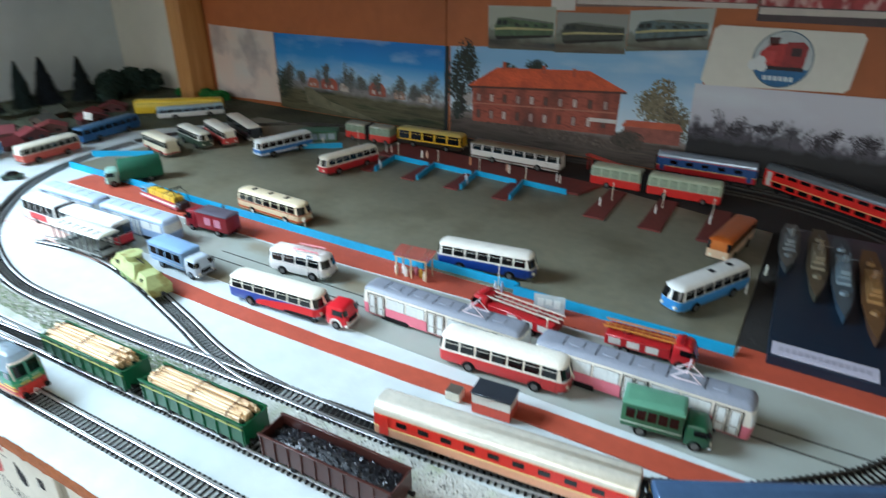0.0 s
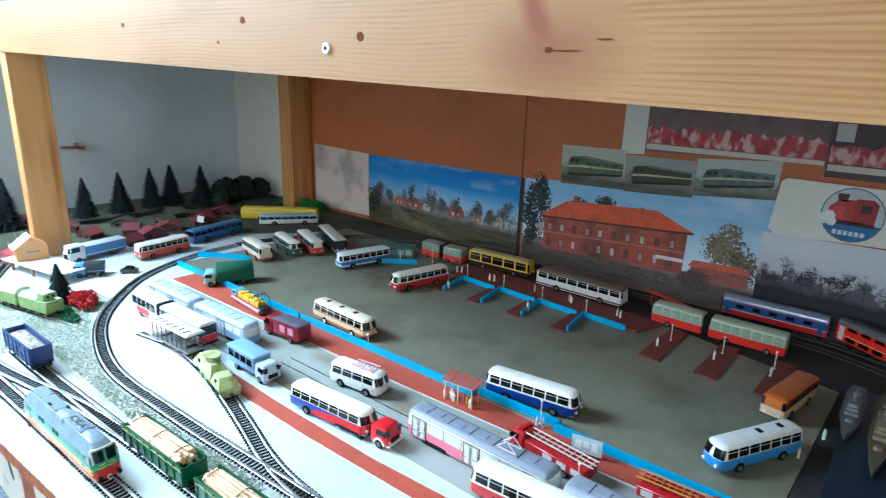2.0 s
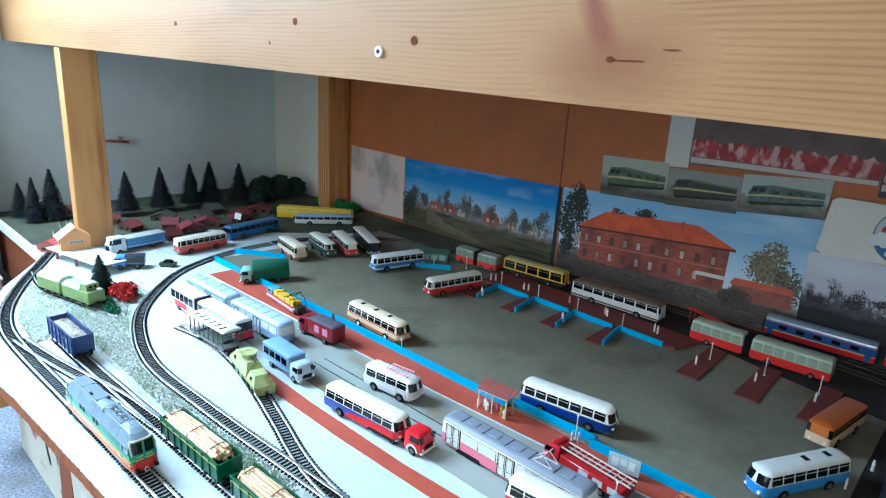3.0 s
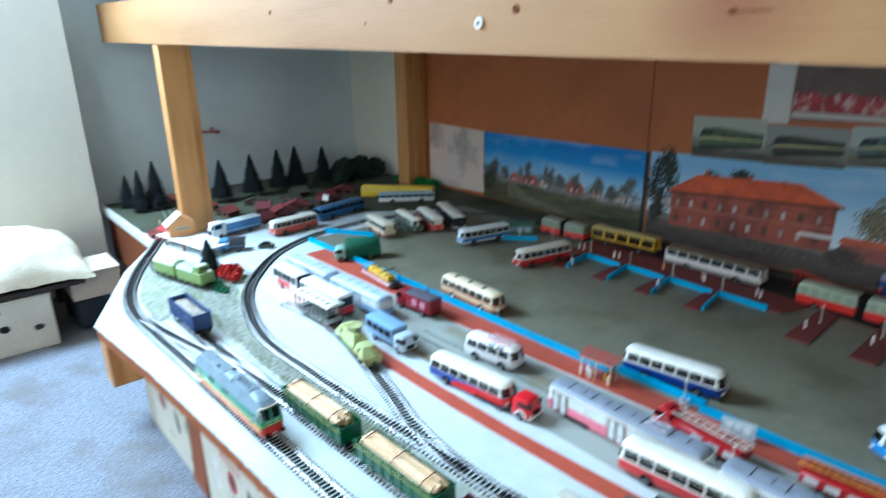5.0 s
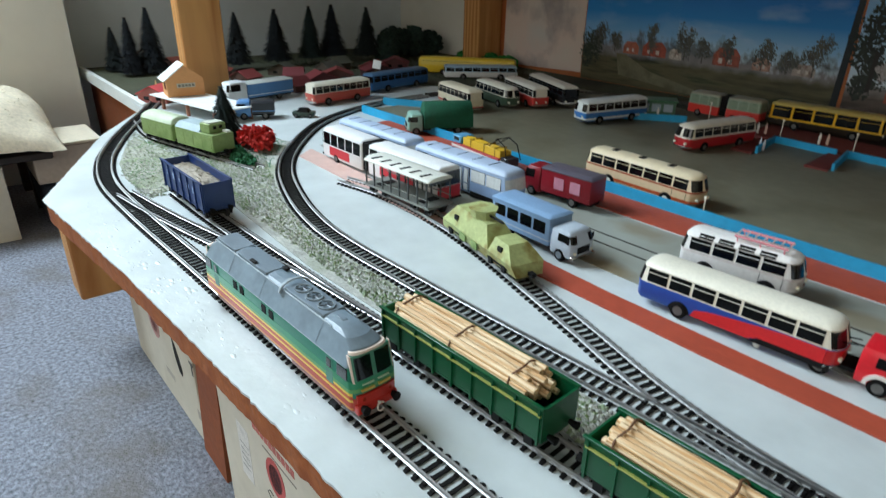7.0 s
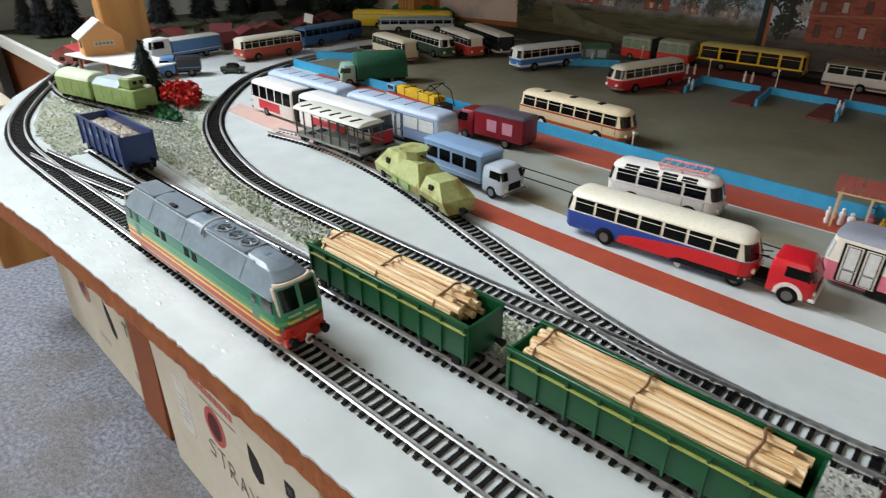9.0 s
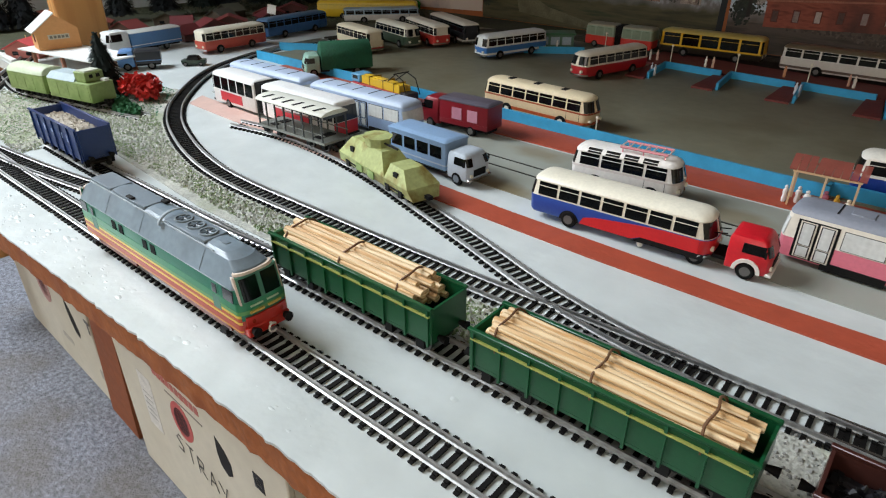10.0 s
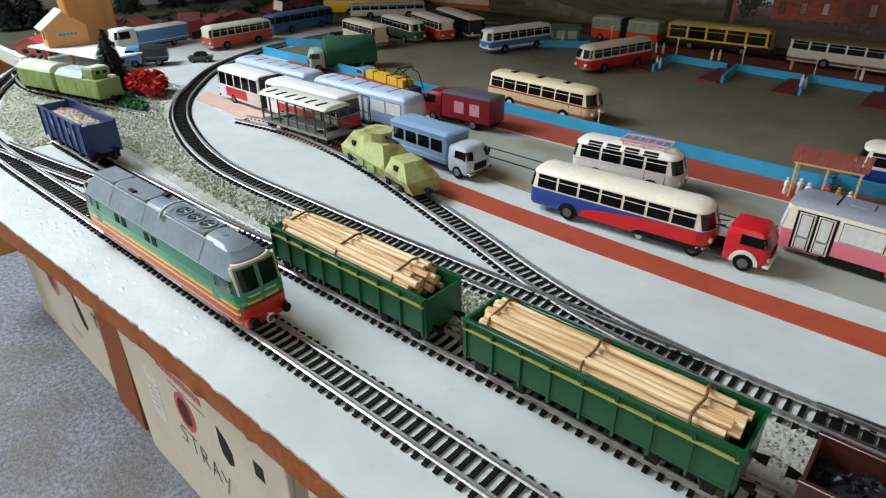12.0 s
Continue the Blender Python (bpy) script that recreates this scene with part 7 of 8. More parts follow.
M_STONES = island_mat("pale_gravel_stones", ["8c8e86", "b6b6ae", "9fa294", "cccbc2", "7a8a68", "8d9678", "a9aaa0"])
setting("gravel_bed", prism(bmesh.new(), [(-0.935, 0.228), (-0.940, 0.268), (-0.975, 0.300), (-1.06, 0.292), (-1.12, 0.283), (-1.175, 0.276), (-1.13, 0.254), (-1.06, 0.230), (-1.0, 0.222)], 0.0, 0.0006), mat("glued_gravel_green", "a3a394", 0.95, var=0.35, scale=60, bump=0.8, bscale=500, second="78905c", mix=0.8, mscale=24), "glued gravel inside the track's bend", "ground")
setting("gravel_bed", prism(bmesh.new(), [(-0.10, 0.306), (-0.10, 0.344), (-0.36, 0.3275), (-0.55, 0.3145), (-0.71, 0.3070), (-0.775, 0.3110), (-0.845, 0.3260), (-0.93, 0.3570), (-1.005, 0.4030), (-1.04, 0.430), (-1.10, 0.400), (-1.10, 0.345), (-1.0, 0.315), (-0.95, 0.290), (-0.85, 0.281), (-0.7, 0.276), (-0.46, 0.289)], 0.0, 0.0006), mat("glued_gravel", "b2b2a8", 0.95, var=0.35, scale=60, bump=0.8, bscale=500, second="7f8a62", mix=0.7, mscale=30), "glued gravel strip between the tracks", "ground")
scatter("gravel", "pale gravel strewn between the tracks", ((-1.02, -0.40, 0.285, 0.40), loop_gap), M_STONES, 5600, 0.0019, 8, 0.0004)
scatter("gravel", "pale gravel strewn round the armoured wagons", ((-1.195, -0.925, 0.220, 0.345), left_gap), M_STONES, 3000, 0.0018, 9)
scatter("gravel", "grey ballast at the wagon ends", ((-0.31, -0.10, 0.300, 0.335), lambda x, y: y < 0.334 + (x + 0.3) * 0.05), island_mat("grey_stones", ["6e6e6a", "9a9a94", "b8b6ae", "585854"]), 1100, 0.0016, 10)
scatter("gravel", "grey ballast between the log wagons", ((-0.46, -0.415, 0.289, 0.319), lambda x, y: True), island_mat("grey_stones_small", ["5e605c", "8a8c86", "a8a69e", "484a48"]), 320, 0.0018, 11)
scatter("flock", "green flock between the gravel stones", ((-1.02, -0.45, 0.285, 0.36), lambda x, y: loop_gap(x, y) and math.sin(x * 47 + 2 * math.sin(y * 60)) + math.cos(y * 95 + x * 23) > 0.45), island_mat("flock_pale", ["6a8a54", "8a9c68", "5c7c4c", "9aa27c"]), 1500, 0.0011, 15, 0.0006, "grass")
scatter("flock", "green flock tufts by the tracks", ((-1.19, -0.925, 0.225, 0.345), lambda x, y: left_gap(x, y) and math.sin(x * 60) + math.cos(y * 90 + x * 40) > 0.25), island_mat("flock_tufts", ["4f8a52", "6a9a5a", "3f6e48", "8aa070"]), 1500, 0.0012, 12, category="grass")
scatter("flock", "green flock round the red bush", ((-1.08, -0.95, 0.330, 0.425), lambda x, y: not inside_oval(x, y) and off_line(x, y, NEAR_LINE) > 0.016), island_mat("flock_dark", ["1f5a40", "2f7a52", "24604a"]), 1300, 0.0015, 13, category="grass")
scatter("flock", "dull flock on the back slope", ((-1.80, -1.25, 0.60, 1.14), lambda x, y: y > 0.62 + (x + 1.8) * 0.55), island_mat("flock_dull", ["2c3226", "484c36", "3a4430", "544e38"]), 4200, 0.0024, 14, 0.0015, "grass")


def lumps(label, spots, seed):
    """Flat hardened drips and crumbs of white paint."""
    rg = random.Random(seed)
    bm = bmesh.new()
    for x, y, r, n in spots:
        for _ in range(n):
            px, py = rg.gauss(x, r), rg.gauss(y, r * 0.35)
            if px < -0.955 or py < 0.150 + (px + 0.98) * 0.075:
                continue
            a, s = rg.uniform(0, 6.3), 0.0005 + 0.0026 * rg.random() ** 2.5
            ring = [bm.verts.new((px + s * rg.uniform(0.7, 1.5) * math.cos(a + k) * 1.3, py + s * rg.uniform(0.6, 1.0) * math.sin(a + k), -0.0002)) for k in (0, 1.05, 2.1, 3.14, 4.2, 5.25)]
            tip = bm.verts.new((px, py, s * rg.uniform(0.05, 0.40)))
            for k in range(6):
                bm.faces.new((ring[k], ring[(k + 1) % 6], tip))
    solid("plaster_lump", bm, M_TABLE, label, "paint", kind="stuff")


lumps("hardened crumbs of white paint along the board's edge", [(-0.90, 0.172, 0.035, 110), (-0.82, 0.178, 0.040, 150), (-0.73, 0.180, 0.040, 150), (-0.65, 0.184, 0.030, 70), (-0.56, 0.194, 0.02, 14), (-0.47, 0.194, 0.012, 12), (-0.40, 0.246, 0.025, 12)], 3)


def house(label, m, w, d, h, wall, roof, rh=0.018, over=0.003, door=True):
    """A gabled model house: walls, two roof slopes, a window and a door."""
    root = thing("model_house", label, "house", m, "model houses")
    prof = [(-w / 2, 0), (w / 2, 0), (w / 2, h), (0, h + rh), (-w / 2, h)]
    part("wall_block", prism(bmesh.new(), prof, -d / 2, d / 2, "y"), paint(wall, 0.7), root)
    for s in (-1, 1):
        n = Vector((s * rh, 0, w / 2)).normalized() * 0.0012
        e = Vector((s * w / 2, 0, -rh)).normalized() * over
        a, b = Vector((0, 0, h + rh + 0.0002)), Vector((s * w / 2, 0, h + 0.0002)) + e
        bm = bmesh.new()
        pane_quad(bm, [(a.x, -d / 2 - over, a.z), (b.x, -d / 2 - over, b.z), (b.x, d / 2 + over, b.z), (a.x, d / 2 + over, a.z)], n)
        part("roof_slope", bm, paint(roof, 0.7), root)
    for x in (-w * 0.2, w * 0.22):
        for s in (-1, 1):
            part("window", boxed(x - w * 0.09, x + w * 0.09, s * d / 2 - 0.0003, s * d / 2 + 0.0004, h * 0.35, h * 0.75), M_GLASS, root)
    if door:
        part("door", boxed(w / 2 - 0.0003, w / 2 + 0.0005, -d * 0.12, d * 0.12, 0.0, h * 0.6), paint("5a3a28", 0.7), root)
    return root


hut = thing("signal_hut", "orange card signal hut with a white roof slope", "hut", pose(-1.318, 0.392, 0.021, 0, 0, 84))
part("wall_block", prism(bmesh.new(), [(-0.027, 0), (0.027, 0), (0.027, 0.026), (0, 0.046), (-0.027, 0.026)], -0.017, 0.017, "y"), mat("orange_card", "d39860", 0.8, var=0.08, scale=30), hut)
bm = bmesh.new()
pane_quad(bm, [(0.001, -0.022, 0.0475), (-0.032, -0.022, 0.0235), (-0.032, 0.020, 0.0235), (0.001, 0.020, 0.0475)], (-0.0009, 0, 0.0012))
part("roof_slope", bm, paint("e6e6e2", 0.7), hut, "white card roof slope")
part("name_plate", boxed(-0.013, 0.014, -0.0178, -0.0171, 0.013, 0.0195), paint("b9b29c", 0.6), hut)
for k in range(5):
    part("lettering_bar", boxed(-0.011 + k * 0.005, -0.0075 + k * 0.005, -0.0181, -0.0179, 0.0145, 0.018), paint("6e6a5c"), hut)
part("window", boxed(-0.0275, -0.0268, -0.006, 0.002, 0.010, 0.020), M_GLASS, hut)

deck_board = thing("station_canopy", "flat white card canopy on low posts under the hut", "canopy", pose(-1.262, 0.398, 0, 0, 0, 12))
part("canopy_sheet", boxed(-0.098, 0.090, -0.030, 0.034, 0.0185, 0.0205), paint("e2e4e2", 0.6), deck_board)
for x in (-0.07, 0.0, 0.07):
    for y in (-0.024, 0.026):
        part("canopy_post", boxed(x - 0.002, x + 0.002, y - 0.002, y + 0.002, 0.0, 0.0184), paint("8a5a44", 0.7), deck_board)
part("canopy_wall", boxed(-0.09, 0.085, 0.0265, 0.029, 0.0, 0.0184), paint("8a5a44", 0.7), deck_board)
house("red-roofed shed beside the hut", pose(-1.392, 0.372, 0, 0, 0, 40), 0.050, 0.034, 0.014, "b06a60", "c4484a", 0.012)
for k, (x, y, a, c, rc) in enumerate(((-1.47, 0.555, 20, "4f3529", "6e2925"), (-1.44, 0.64, -30, "402e25", "66292b"), (-1.405, 0.715, 60, "57352e", "732b28"), (-1.47, 0.735, 10, "4c4033", "424038"), (-1.52, 0.655, 45, "4f4233", "464538"), (-1.40, 0.805, 80, "402422", "631e22"), (-1.45, 0.83, 30, "572925", "742929"), (-1.53, 0.79, 0, "423d33", "4c4c3f"), (-1.47, 0.90, 50, "4c211f", "662122"), (-1.70, 0.50, 15, "4f352b", "783b2c"), (-1.745, 0.425, 70, "574033", "7e4c38"), (-1.56, 0.53, 60, "50392e", "7e392b"), (-1.35, 0.60, 5, "4c2925", "662425"), (-1.375, 0.66, 85, "502525", "702225"))):
    house("small dark red-roofed card house on the back slope" if rc[0] in "67" and rc[2] in "12" else "small grey-roofed card house on the back slope", pose(x, y, 0.0015, 0, 0, a), 0.046 + 0.006 * (k % 3), 0.034, 0.012 + 0.002 * (k % 2), c, rc, 0.011)
flag = solid("paper_flag", boxed(-0.008, 0.008, -0.0004, 0.0004, 0.030, 0.046), paint("e4e2dc", 0.7), "small white paper square on a stick", "flag", pose(-1.332, 0.752, 0.0, 0, 12, 40))
part("flag_stick", tube(bmesh.new(), (0, 0, 0.0), (0, 0, 0.032), 0.0006, n=6), paint("8a7a60"), flag)
plane = thing("toy_plane", "small red-brown toy aeroplane fixed to the wall", "toy plane", pose(-1.80, 0.655, 0.168, 0, 6, 70))
part("fuselage", tube(bmesh.new(), (-0.030, 0, 0), (0.030, 0, 0.003), 0.003, 0.0045, n=10), paint("8a4a3c"), plane)
part("wing", boxed(0.002, 0.013, -0.032, 0.032, 0.002, 0.0035, bevel=0.0005), paint("9a5a48"), plane)
part("wing", boxed(0.002, 0.013, -0.028, 0.028, 0.011, 0.0122, bevel=0.0005), paint("9a5a48"), plane)
part("tail", boxed(-0.030, -0.022, -0.012, 0.012, 0.001, 0.002), paint("9a5a48"), plane)
part("wall_pin", tube(bmesh.new(), (-0.0, 0.003, 0), (-0.004, 0.022, 0), 0.0008, n=6), M_BLACK, plane)


# ---------------------------------------------------------------- posters on the hardboard
WALL_Y = 1.1535


def ink(code, var=0.3, scale=60, second=None):
    key = ("ink", code, var, scale, second)
    if key not in PAINTS:
        PAINTS[key] = mat("print_" + code, code, 0.6, var=var, scale=scale, second=second, mix=0.8, mscale=scale * 0.8)
    return PAINTS[key]


def sheet(name, label, corners, material, y=WALL_Y, t=0.0004):
    root = thing(name, label, "poster", group="posters")
    part("paper_sheet", prism(bmesh.new(), corners, y - t, y, "y"), material, root)
    return root


def on_sheet(root, name, pts, material, lift, y=WALL_Y):
    part(name, prism(bmesh.new(), pts, y - 0.0004 - lift - 0.00015, y - 0.0004 - lift + 0.0001, "y"), material, root)


def ridge(rng, x0, x1, z0, h, n=40, rag=0.5):
    """A ragged skyline over a level foot."""
    pts = [(x0, z0), (x1, z0)]
    for k in range(n + 1):
        pts.append((x1 + (x0 - x1) * k / n, z0 + h * rng.uniform(1 - rag, 1 + rag * 0.6)))
    return pts


def bare_tree(bm, rng, x, z, h, w, y, depth=4, a=90.0):
    """Printed branches: thin tapering strips that fork."""
    x1, z1 = x + h * math.cos(radians(a)), z + h * math.sin(radians(a))
    d = Vector((x1 - x, z1 - z)).normalized()
    n = Vector((-d.y, d.x)) * w
    prism(bm, [(x - n.x, z - n.y), (x1 - n.x * 0.6, z1 - n.y * 0.6), (x1 + n.x * 0.6, z1 + n.y * 0.6), (x + n.x, z + n.y)], y - 0.0002, y, "y")
    if depth:
        for _ in range(3):
            bare_tree(bm, rng, x + (x1 - x) * rng.uniform(0.5, 1), z + (z1 - z) * rng.uniform(0.5, 1), h * rng.uniform(0.5, 0.72), w * 0.6, y, depth - 1, a + rng.uniform(-42, 42))


def rect(x0, x1, z0, z1):
    return [(x0, z0), (x1, z0), (x1, z1), (x0, z1)]


def leaf_ink(cols):
    """Printed leafage: tones that differ from fleck to fleck."""
    key = ("leaf_ink",) + tuple(cols)
    if key not in PAINTS:
        m = mat("print_leafage_" + cols[0], cols[0], 0.6)
        n, l = m.node_tree.nodes, m.node_tree.links
        geo, rp = n.new("ShaderNodeNewGeometry"), n.new("ShaderNodeValToRGB")
        l.new(geo.outputs["Random Per Island"], rp.inputs["Fac"])
        rp.color_ramp.elements[0].color, rp.color_ramp.elements[1].color = rgb(cols[0]), rgb(cols[-1])
        for k, c in enumerate(cols[1:-1]):
            rp.color_ramp.elements.new((k + 1) / (len(cols) - 1)).color = rgb(c)
        l.new(rp.outputs["Color"], n["Principled BSDF"].inputs["Base Color"])
        PAINTS[key] = m
    return PAINTS[key]


def foliage(root, rng, cx, cz, rx, rz, cols, leaf=0.006, lift=0.0006, y=WALL_Y):
    """Printed leafage: many small flecks, thinning out towards a ragged edge."""
    count = int(min(1400, 220 + 300000 * rx * rz))
    lobes = [(rng.uniform(-0.5, 0.5), rng.uniform(-0.55, 0.6), rng.uniform(0.35, 0.6)) for _ in range(7)]
    bm = bmesh.new()
    for k in range(count):
        u, v, r = lobes[k % 7]
        a, d = rng.uniform(0, 2 * math.pi), r * rng.random() ** 0.62
        px, pz = cx + rx * (u + d * math.cos(a)), cz + rz * (v + d * math.sin(a))
        size = leaf * rng.uniform(0.22, 0.6) * (1.3 - d)
        depth = y - 0.0004 - lift - 0.00012 * k / count
        turn = rng.uniform(0, 6.28)
        bm.faces.new([bm.verts.new((px + size * rng.uniform(0.5, 1.3) * math.cos(turn + q * 1.2566), depth, pz + size * rng.uniform(0.5, 1.3) * math.sin(turn + q * 1.2566))) for q in range(5)])
    part("printed_leafage", bm, leaf_ink(cols), root)


rng = random.Random(21)


def faded_print(name):
    """A bleached print: cream paper with soft grey and pinkish blots."""
    n, l, X, Z, op, grain, ramp, over, finish = node_kit(name, 0.6)
    blot = op("MULTIPLY", op("SUBTRACT", grain(15, (1, 1, 0.8), 5), 0.50), 7.0, True)
    tint = ramp(grain(9, (1, 1, 1), 3), ("cdc3b4", "d2bcae", "c6bfb6"))
    return finish(over(tint, ramp(grain(60), ("8c8180", "a4958e")), op("MULTIPLY", blot, 0.75)))


def landscape_print(name, sky, horizon, height, trees, ground, split=None, far="9a8a86"):
    """A printed view: clouded sky, a ragged see-through row of trees, and mottled ground below the horizon."""
    n, l, X, Z, op, grain, ramp, over, finish = node_kit(name, 0.55)
    up = op("DIVIDE", op("SUBTRACT", Z, horizon), 0.13, True)
    col = ramp(up, sky, 0.0, 0.85)
    cloud = op("MULTIPLY", op("SUBTRACT", grain(16, (0.5, 1, 1.6), 5), 0.50), 3.2, True)
    col = over(col, "d3dde3", op("MULTIPLY", cloud, 0.55))
    if split is not None:
        col = over(col, "2f86c8", op("MULTIPLY", op("LESS_THAN", X, split), 0.35))
    rise = op("DIVIDE", op("SUBTRACT", Z, horizon), height)
    crown = op("ADD", op("MULTIPLY", grain(26, (1, 1, 0.35), 2), 1.5), op("MULTIPLY", grain(150, (1, 1, 0.7), 6), 0.9))
    veil = op("MULTIPLY", op("SUBTRACT", crown, op("ADD", op("MULTIPLY", rise, 0.85), 0.72)), 3.0, True)
    col = over(col, ramp(grain(70, (1, 1, 0.6), 5), trees), op("MULTIPLY", veil, 0.88))
    haze = op("MULTIPLY", op("SUBTRACT", op("MULTIPLY", grain(40, (1, 1, 0.5), 3), 1.3), op("MULTIPLY", rise, 2.6)), 3.0, True)
    col = over(col, far, op("MULTIPLY", haze, 0.35))
    edge = op("ADD", op("MULTIPLY", op("SUBTRACT", horizon, Z), 90.0), op("MULTIPLY", op("SUBTRACT", grain(45), 0.5), 1.6), True)
    col = over(col, ramp(grain(34, (0.25, 1, 2.2), 6), ground, 0.32, 0.68), edge)
    return finish(col)


pale = sheet("poster", "pale poster with faded pinkish-grey print", [(-1.385, 0.004), (-1.155, 0.012), (-1.155, 0.181), (-1.385, 0.186)], faded_print("faded_print"))

VILLAGE = landscape_print("village_print", ("cfdde6", "8fbbdc", "2f86cc", "1f72c0"), 0.062, 0.058, ("2c2e2c", "4c4a46", "625e5a", "3c403a"), ("2c2a20", "4a462f", "5c563c", "3c4229", "28281e"), split=-0.945)
village = sheet("poster", "poster of a village green under a deep blue sky", [(-1.153, 0.0018), (-0.660, 0.0018), (-0.658, 0.184), (-1.153, 0.180)], VILLAGE)
on_sheet(village, "printed_border", [(-0.670, 0.0018), (-0.660, 0.0018), (-0.658, 0.184), (-0.667, 0.184)], ink("1c2226", 0.3), 0.0002)
on_sheet(village, "printed_path", [(-1.06, 0.020), (-0.90, 0.004), (-0.84, 0.004), (-0.99, 0.034), (-1.05, 0.060), (-1.07, 0.060)], ink("6e6850", 0.35, 50, "4c4a34"), 0.0002)
for x, w, h, c in ((-1.055, 0.034, 0.022, "a8604a"), (-1.012, 0.050, 0.026, "a04e3c"), (-0.955, 0.025, 0.018, "b8aca0"), (-0.87, 0.048, 0.030, "9c5240"), (-0.80, 0.03, 0.020, "b08a78"), (-0.735, 0.034, 0.018, "a89a90")):
    on_sheet(village, "printed_house", [(x, 0.062), (x + w, 0.062), (x + w, 0.062 + h * 0.62), (x + w * 0.8, 0.062 + h), (x + w * 0.2, 0.062 + h), (x, 0.062 + h * 0.62)], ink(c, 0.5, 120, "6a4a40"), 0.0003)
    for k in range(2):
        on_sheet(village, "printed_window", rect(x + w * (0.22 + 0.36 * k), x + w * (0.36 + 0.36 * k), 0.066, 0.066 + h * 0.28), ink("c8bcb0", 0.3, 150), 0.00045)
for x, h, w in ((-1.115, 0.066, 0.026), (-1.075, 0.034, 0.016), (-0.995, 0.058, 0.016), (-0.925, 0.070, 0.021), (-0.89, 0.040, 0.018), (-0.845, 0.046, 0.014), (-0.785, 0.050, 0.024), (-0.705, 0.058, 0.028), (-0.745, 0.034, 0.022)):
    bm = bmesh.new()
    bare_tree(bm, rng, x, 0.062, h * 0.34, 0.0011, WALL_Y - 0.0009, 4)
    part("printed_branch", bm, ink("4a4640", 0.3), village)
    foliage(village, rng, x, 0.064 + h * 0.52, w, h * 0.52, ("525654", "3a3e3c", "646258", "444842"), 0.0034)
foliage(village, rng, -1.125, 0.058, 0.034, 0.040, ("1c2420", "2c3428", "38402f"), 0.0045)

STATION = landscape_print("station_print", ("d4dfe6", "b4cfe4", "86b2da"), 0.054, 0.012, ("4a4038", "5c5048", "6e6258"), ("3a322c", "5c5048", "4a423a", "6e6054"))
station = sheet("poster", "poster of a long red-brick railway station with an orange roof", [(-0.654, 0.0015), (-0.166, 0.0015), (-0.165, 0.214), (-0.655, 0.185)], STATION)
foliage(station, rng, -0.622, 0.128, 0.046, 0.070, ("141a18", "1e2620", "2a332a"), 0.0055, 0.0003)
foliage(station, rng, -0.630, 0.075, 0.030, 0.040, ("1a201c", "262c26", "343a30"), 0.0055, 0.0003)
on_sheet(station, "printed_trunk", rect(-0.628, -0.622, 0.052, 0.11), ink("26201c", 0.3), 0.0003)
foliage(station, rng, -0.612, 0.082, 0.014, 0.014, ("c4bcbc", "a49c98", "8c8480"), 0.0035, 0.00045)
foliage(station, rng, -0.468, 0.154, 0.034, 0.028, ("1c2620", "26302a", "323c32"), 0.0048, 0.0003)
foliage(station, rng, -0.520, 0.150, 0.022, 0.016, ("2a322a", "3a4238"), 0.0040, 0.0003)


def brick_print(name):
    """Printed brickwork: two reds in soft courses with darker weathering."""
    n, l, X, Z, op, grain, ramp, over, finish = node_kit(name, 0.6)
    col = ramp(grain(80, (0.6, 1, 2.5), 5), ("7c3a2e", "a45440", "8e4636"))
    return finish(over(col, "55302a", op("MULTIPLY", op("SUBTRACT", grain(18, (1, 1, 0.5), 4), 0.48), 4.0, True)))


on_sheet(station, "printed_wall", [(-0.600, 0.040), (-0.300, 0.052), (-0.298, 0.134), (-0.602, 0.112)], brick_print("brick_print"), 0.0004)
on_sheet(station, "printed_roof", [(-0.612, 0.111), (-0.288, 0.133), (-0.360, 0.163), (-0.548, 0.152)], ink("c8562e", 0.35, 40, "a8462a"), 0.0005)
on_sheet(station, "printed_gutter", [(-0.612, 0.107), (-0.288, 0.129), (-0.288, 0.133), (-0.612, 0.111)], ink("4a2820", 0.2), 0.00055)
on_sheet(station, "printed_cornice", [(-0.602, 0.076), (-0.300, 0.092), (-0.300, 0.0945), (-0.602, 0.0785)], ink("a86a54", 0.3), 0.0005)
for x in (-0.535, -0.452, -0.392):
    on_sheet(station, "printed_chimney", [(x, 0.150), (x + 0.007, 0.150), (x + 0.007, 0.164), (x, 0.164)], ink("a84c34", 0.2), 0.0006)
for k in range(10):
    x = -0.590 + 0.0292 * k
    s = 0.0016 * k
    for zz, hh in ((0.083, 0.014), (0.049, 0.015)):
        on_sheet(station, "printed_window_surround", rect(x - 0.0014, x + 0.0088, zz + s - 0.001, zz + hh + s + 0.002), ink("6a3228", 0.3), 0.00055)
        on_sheet(station, "printed_window", rect(x, x + 0.0074, zz + s, zz + hh + s), ink(("b8a8a0", "5a403a", "94807a")[(k + int(zz * 1000)) % 3], 0.4, 200), 0.0007)
on_sheet(station, "printed_sign", [(-0.352, 0.072), (-0.300, 0.074), (-0.300, 0.081), (-0.352, 0.079)], ink("d0ccc8", 0.1), 0.0008)
foliage(station, rng, -0.228, 0.112, 0.058, 0.052, ("4a4434", "6e664c", "8a8068", "5a523e"), 0.0050, 0.0004)
foliage(station, rng, -0.200, 0.095, 0.036, 0.040, ("3e3a2e", "5c5440", "7a7058"), 0.0050, 0.0005)
foliage(station, rng, -0.42, 0.036, 0.19, 0.012, ("5c5046", "443a34", "6e6258"), 0.006, 0.0003)
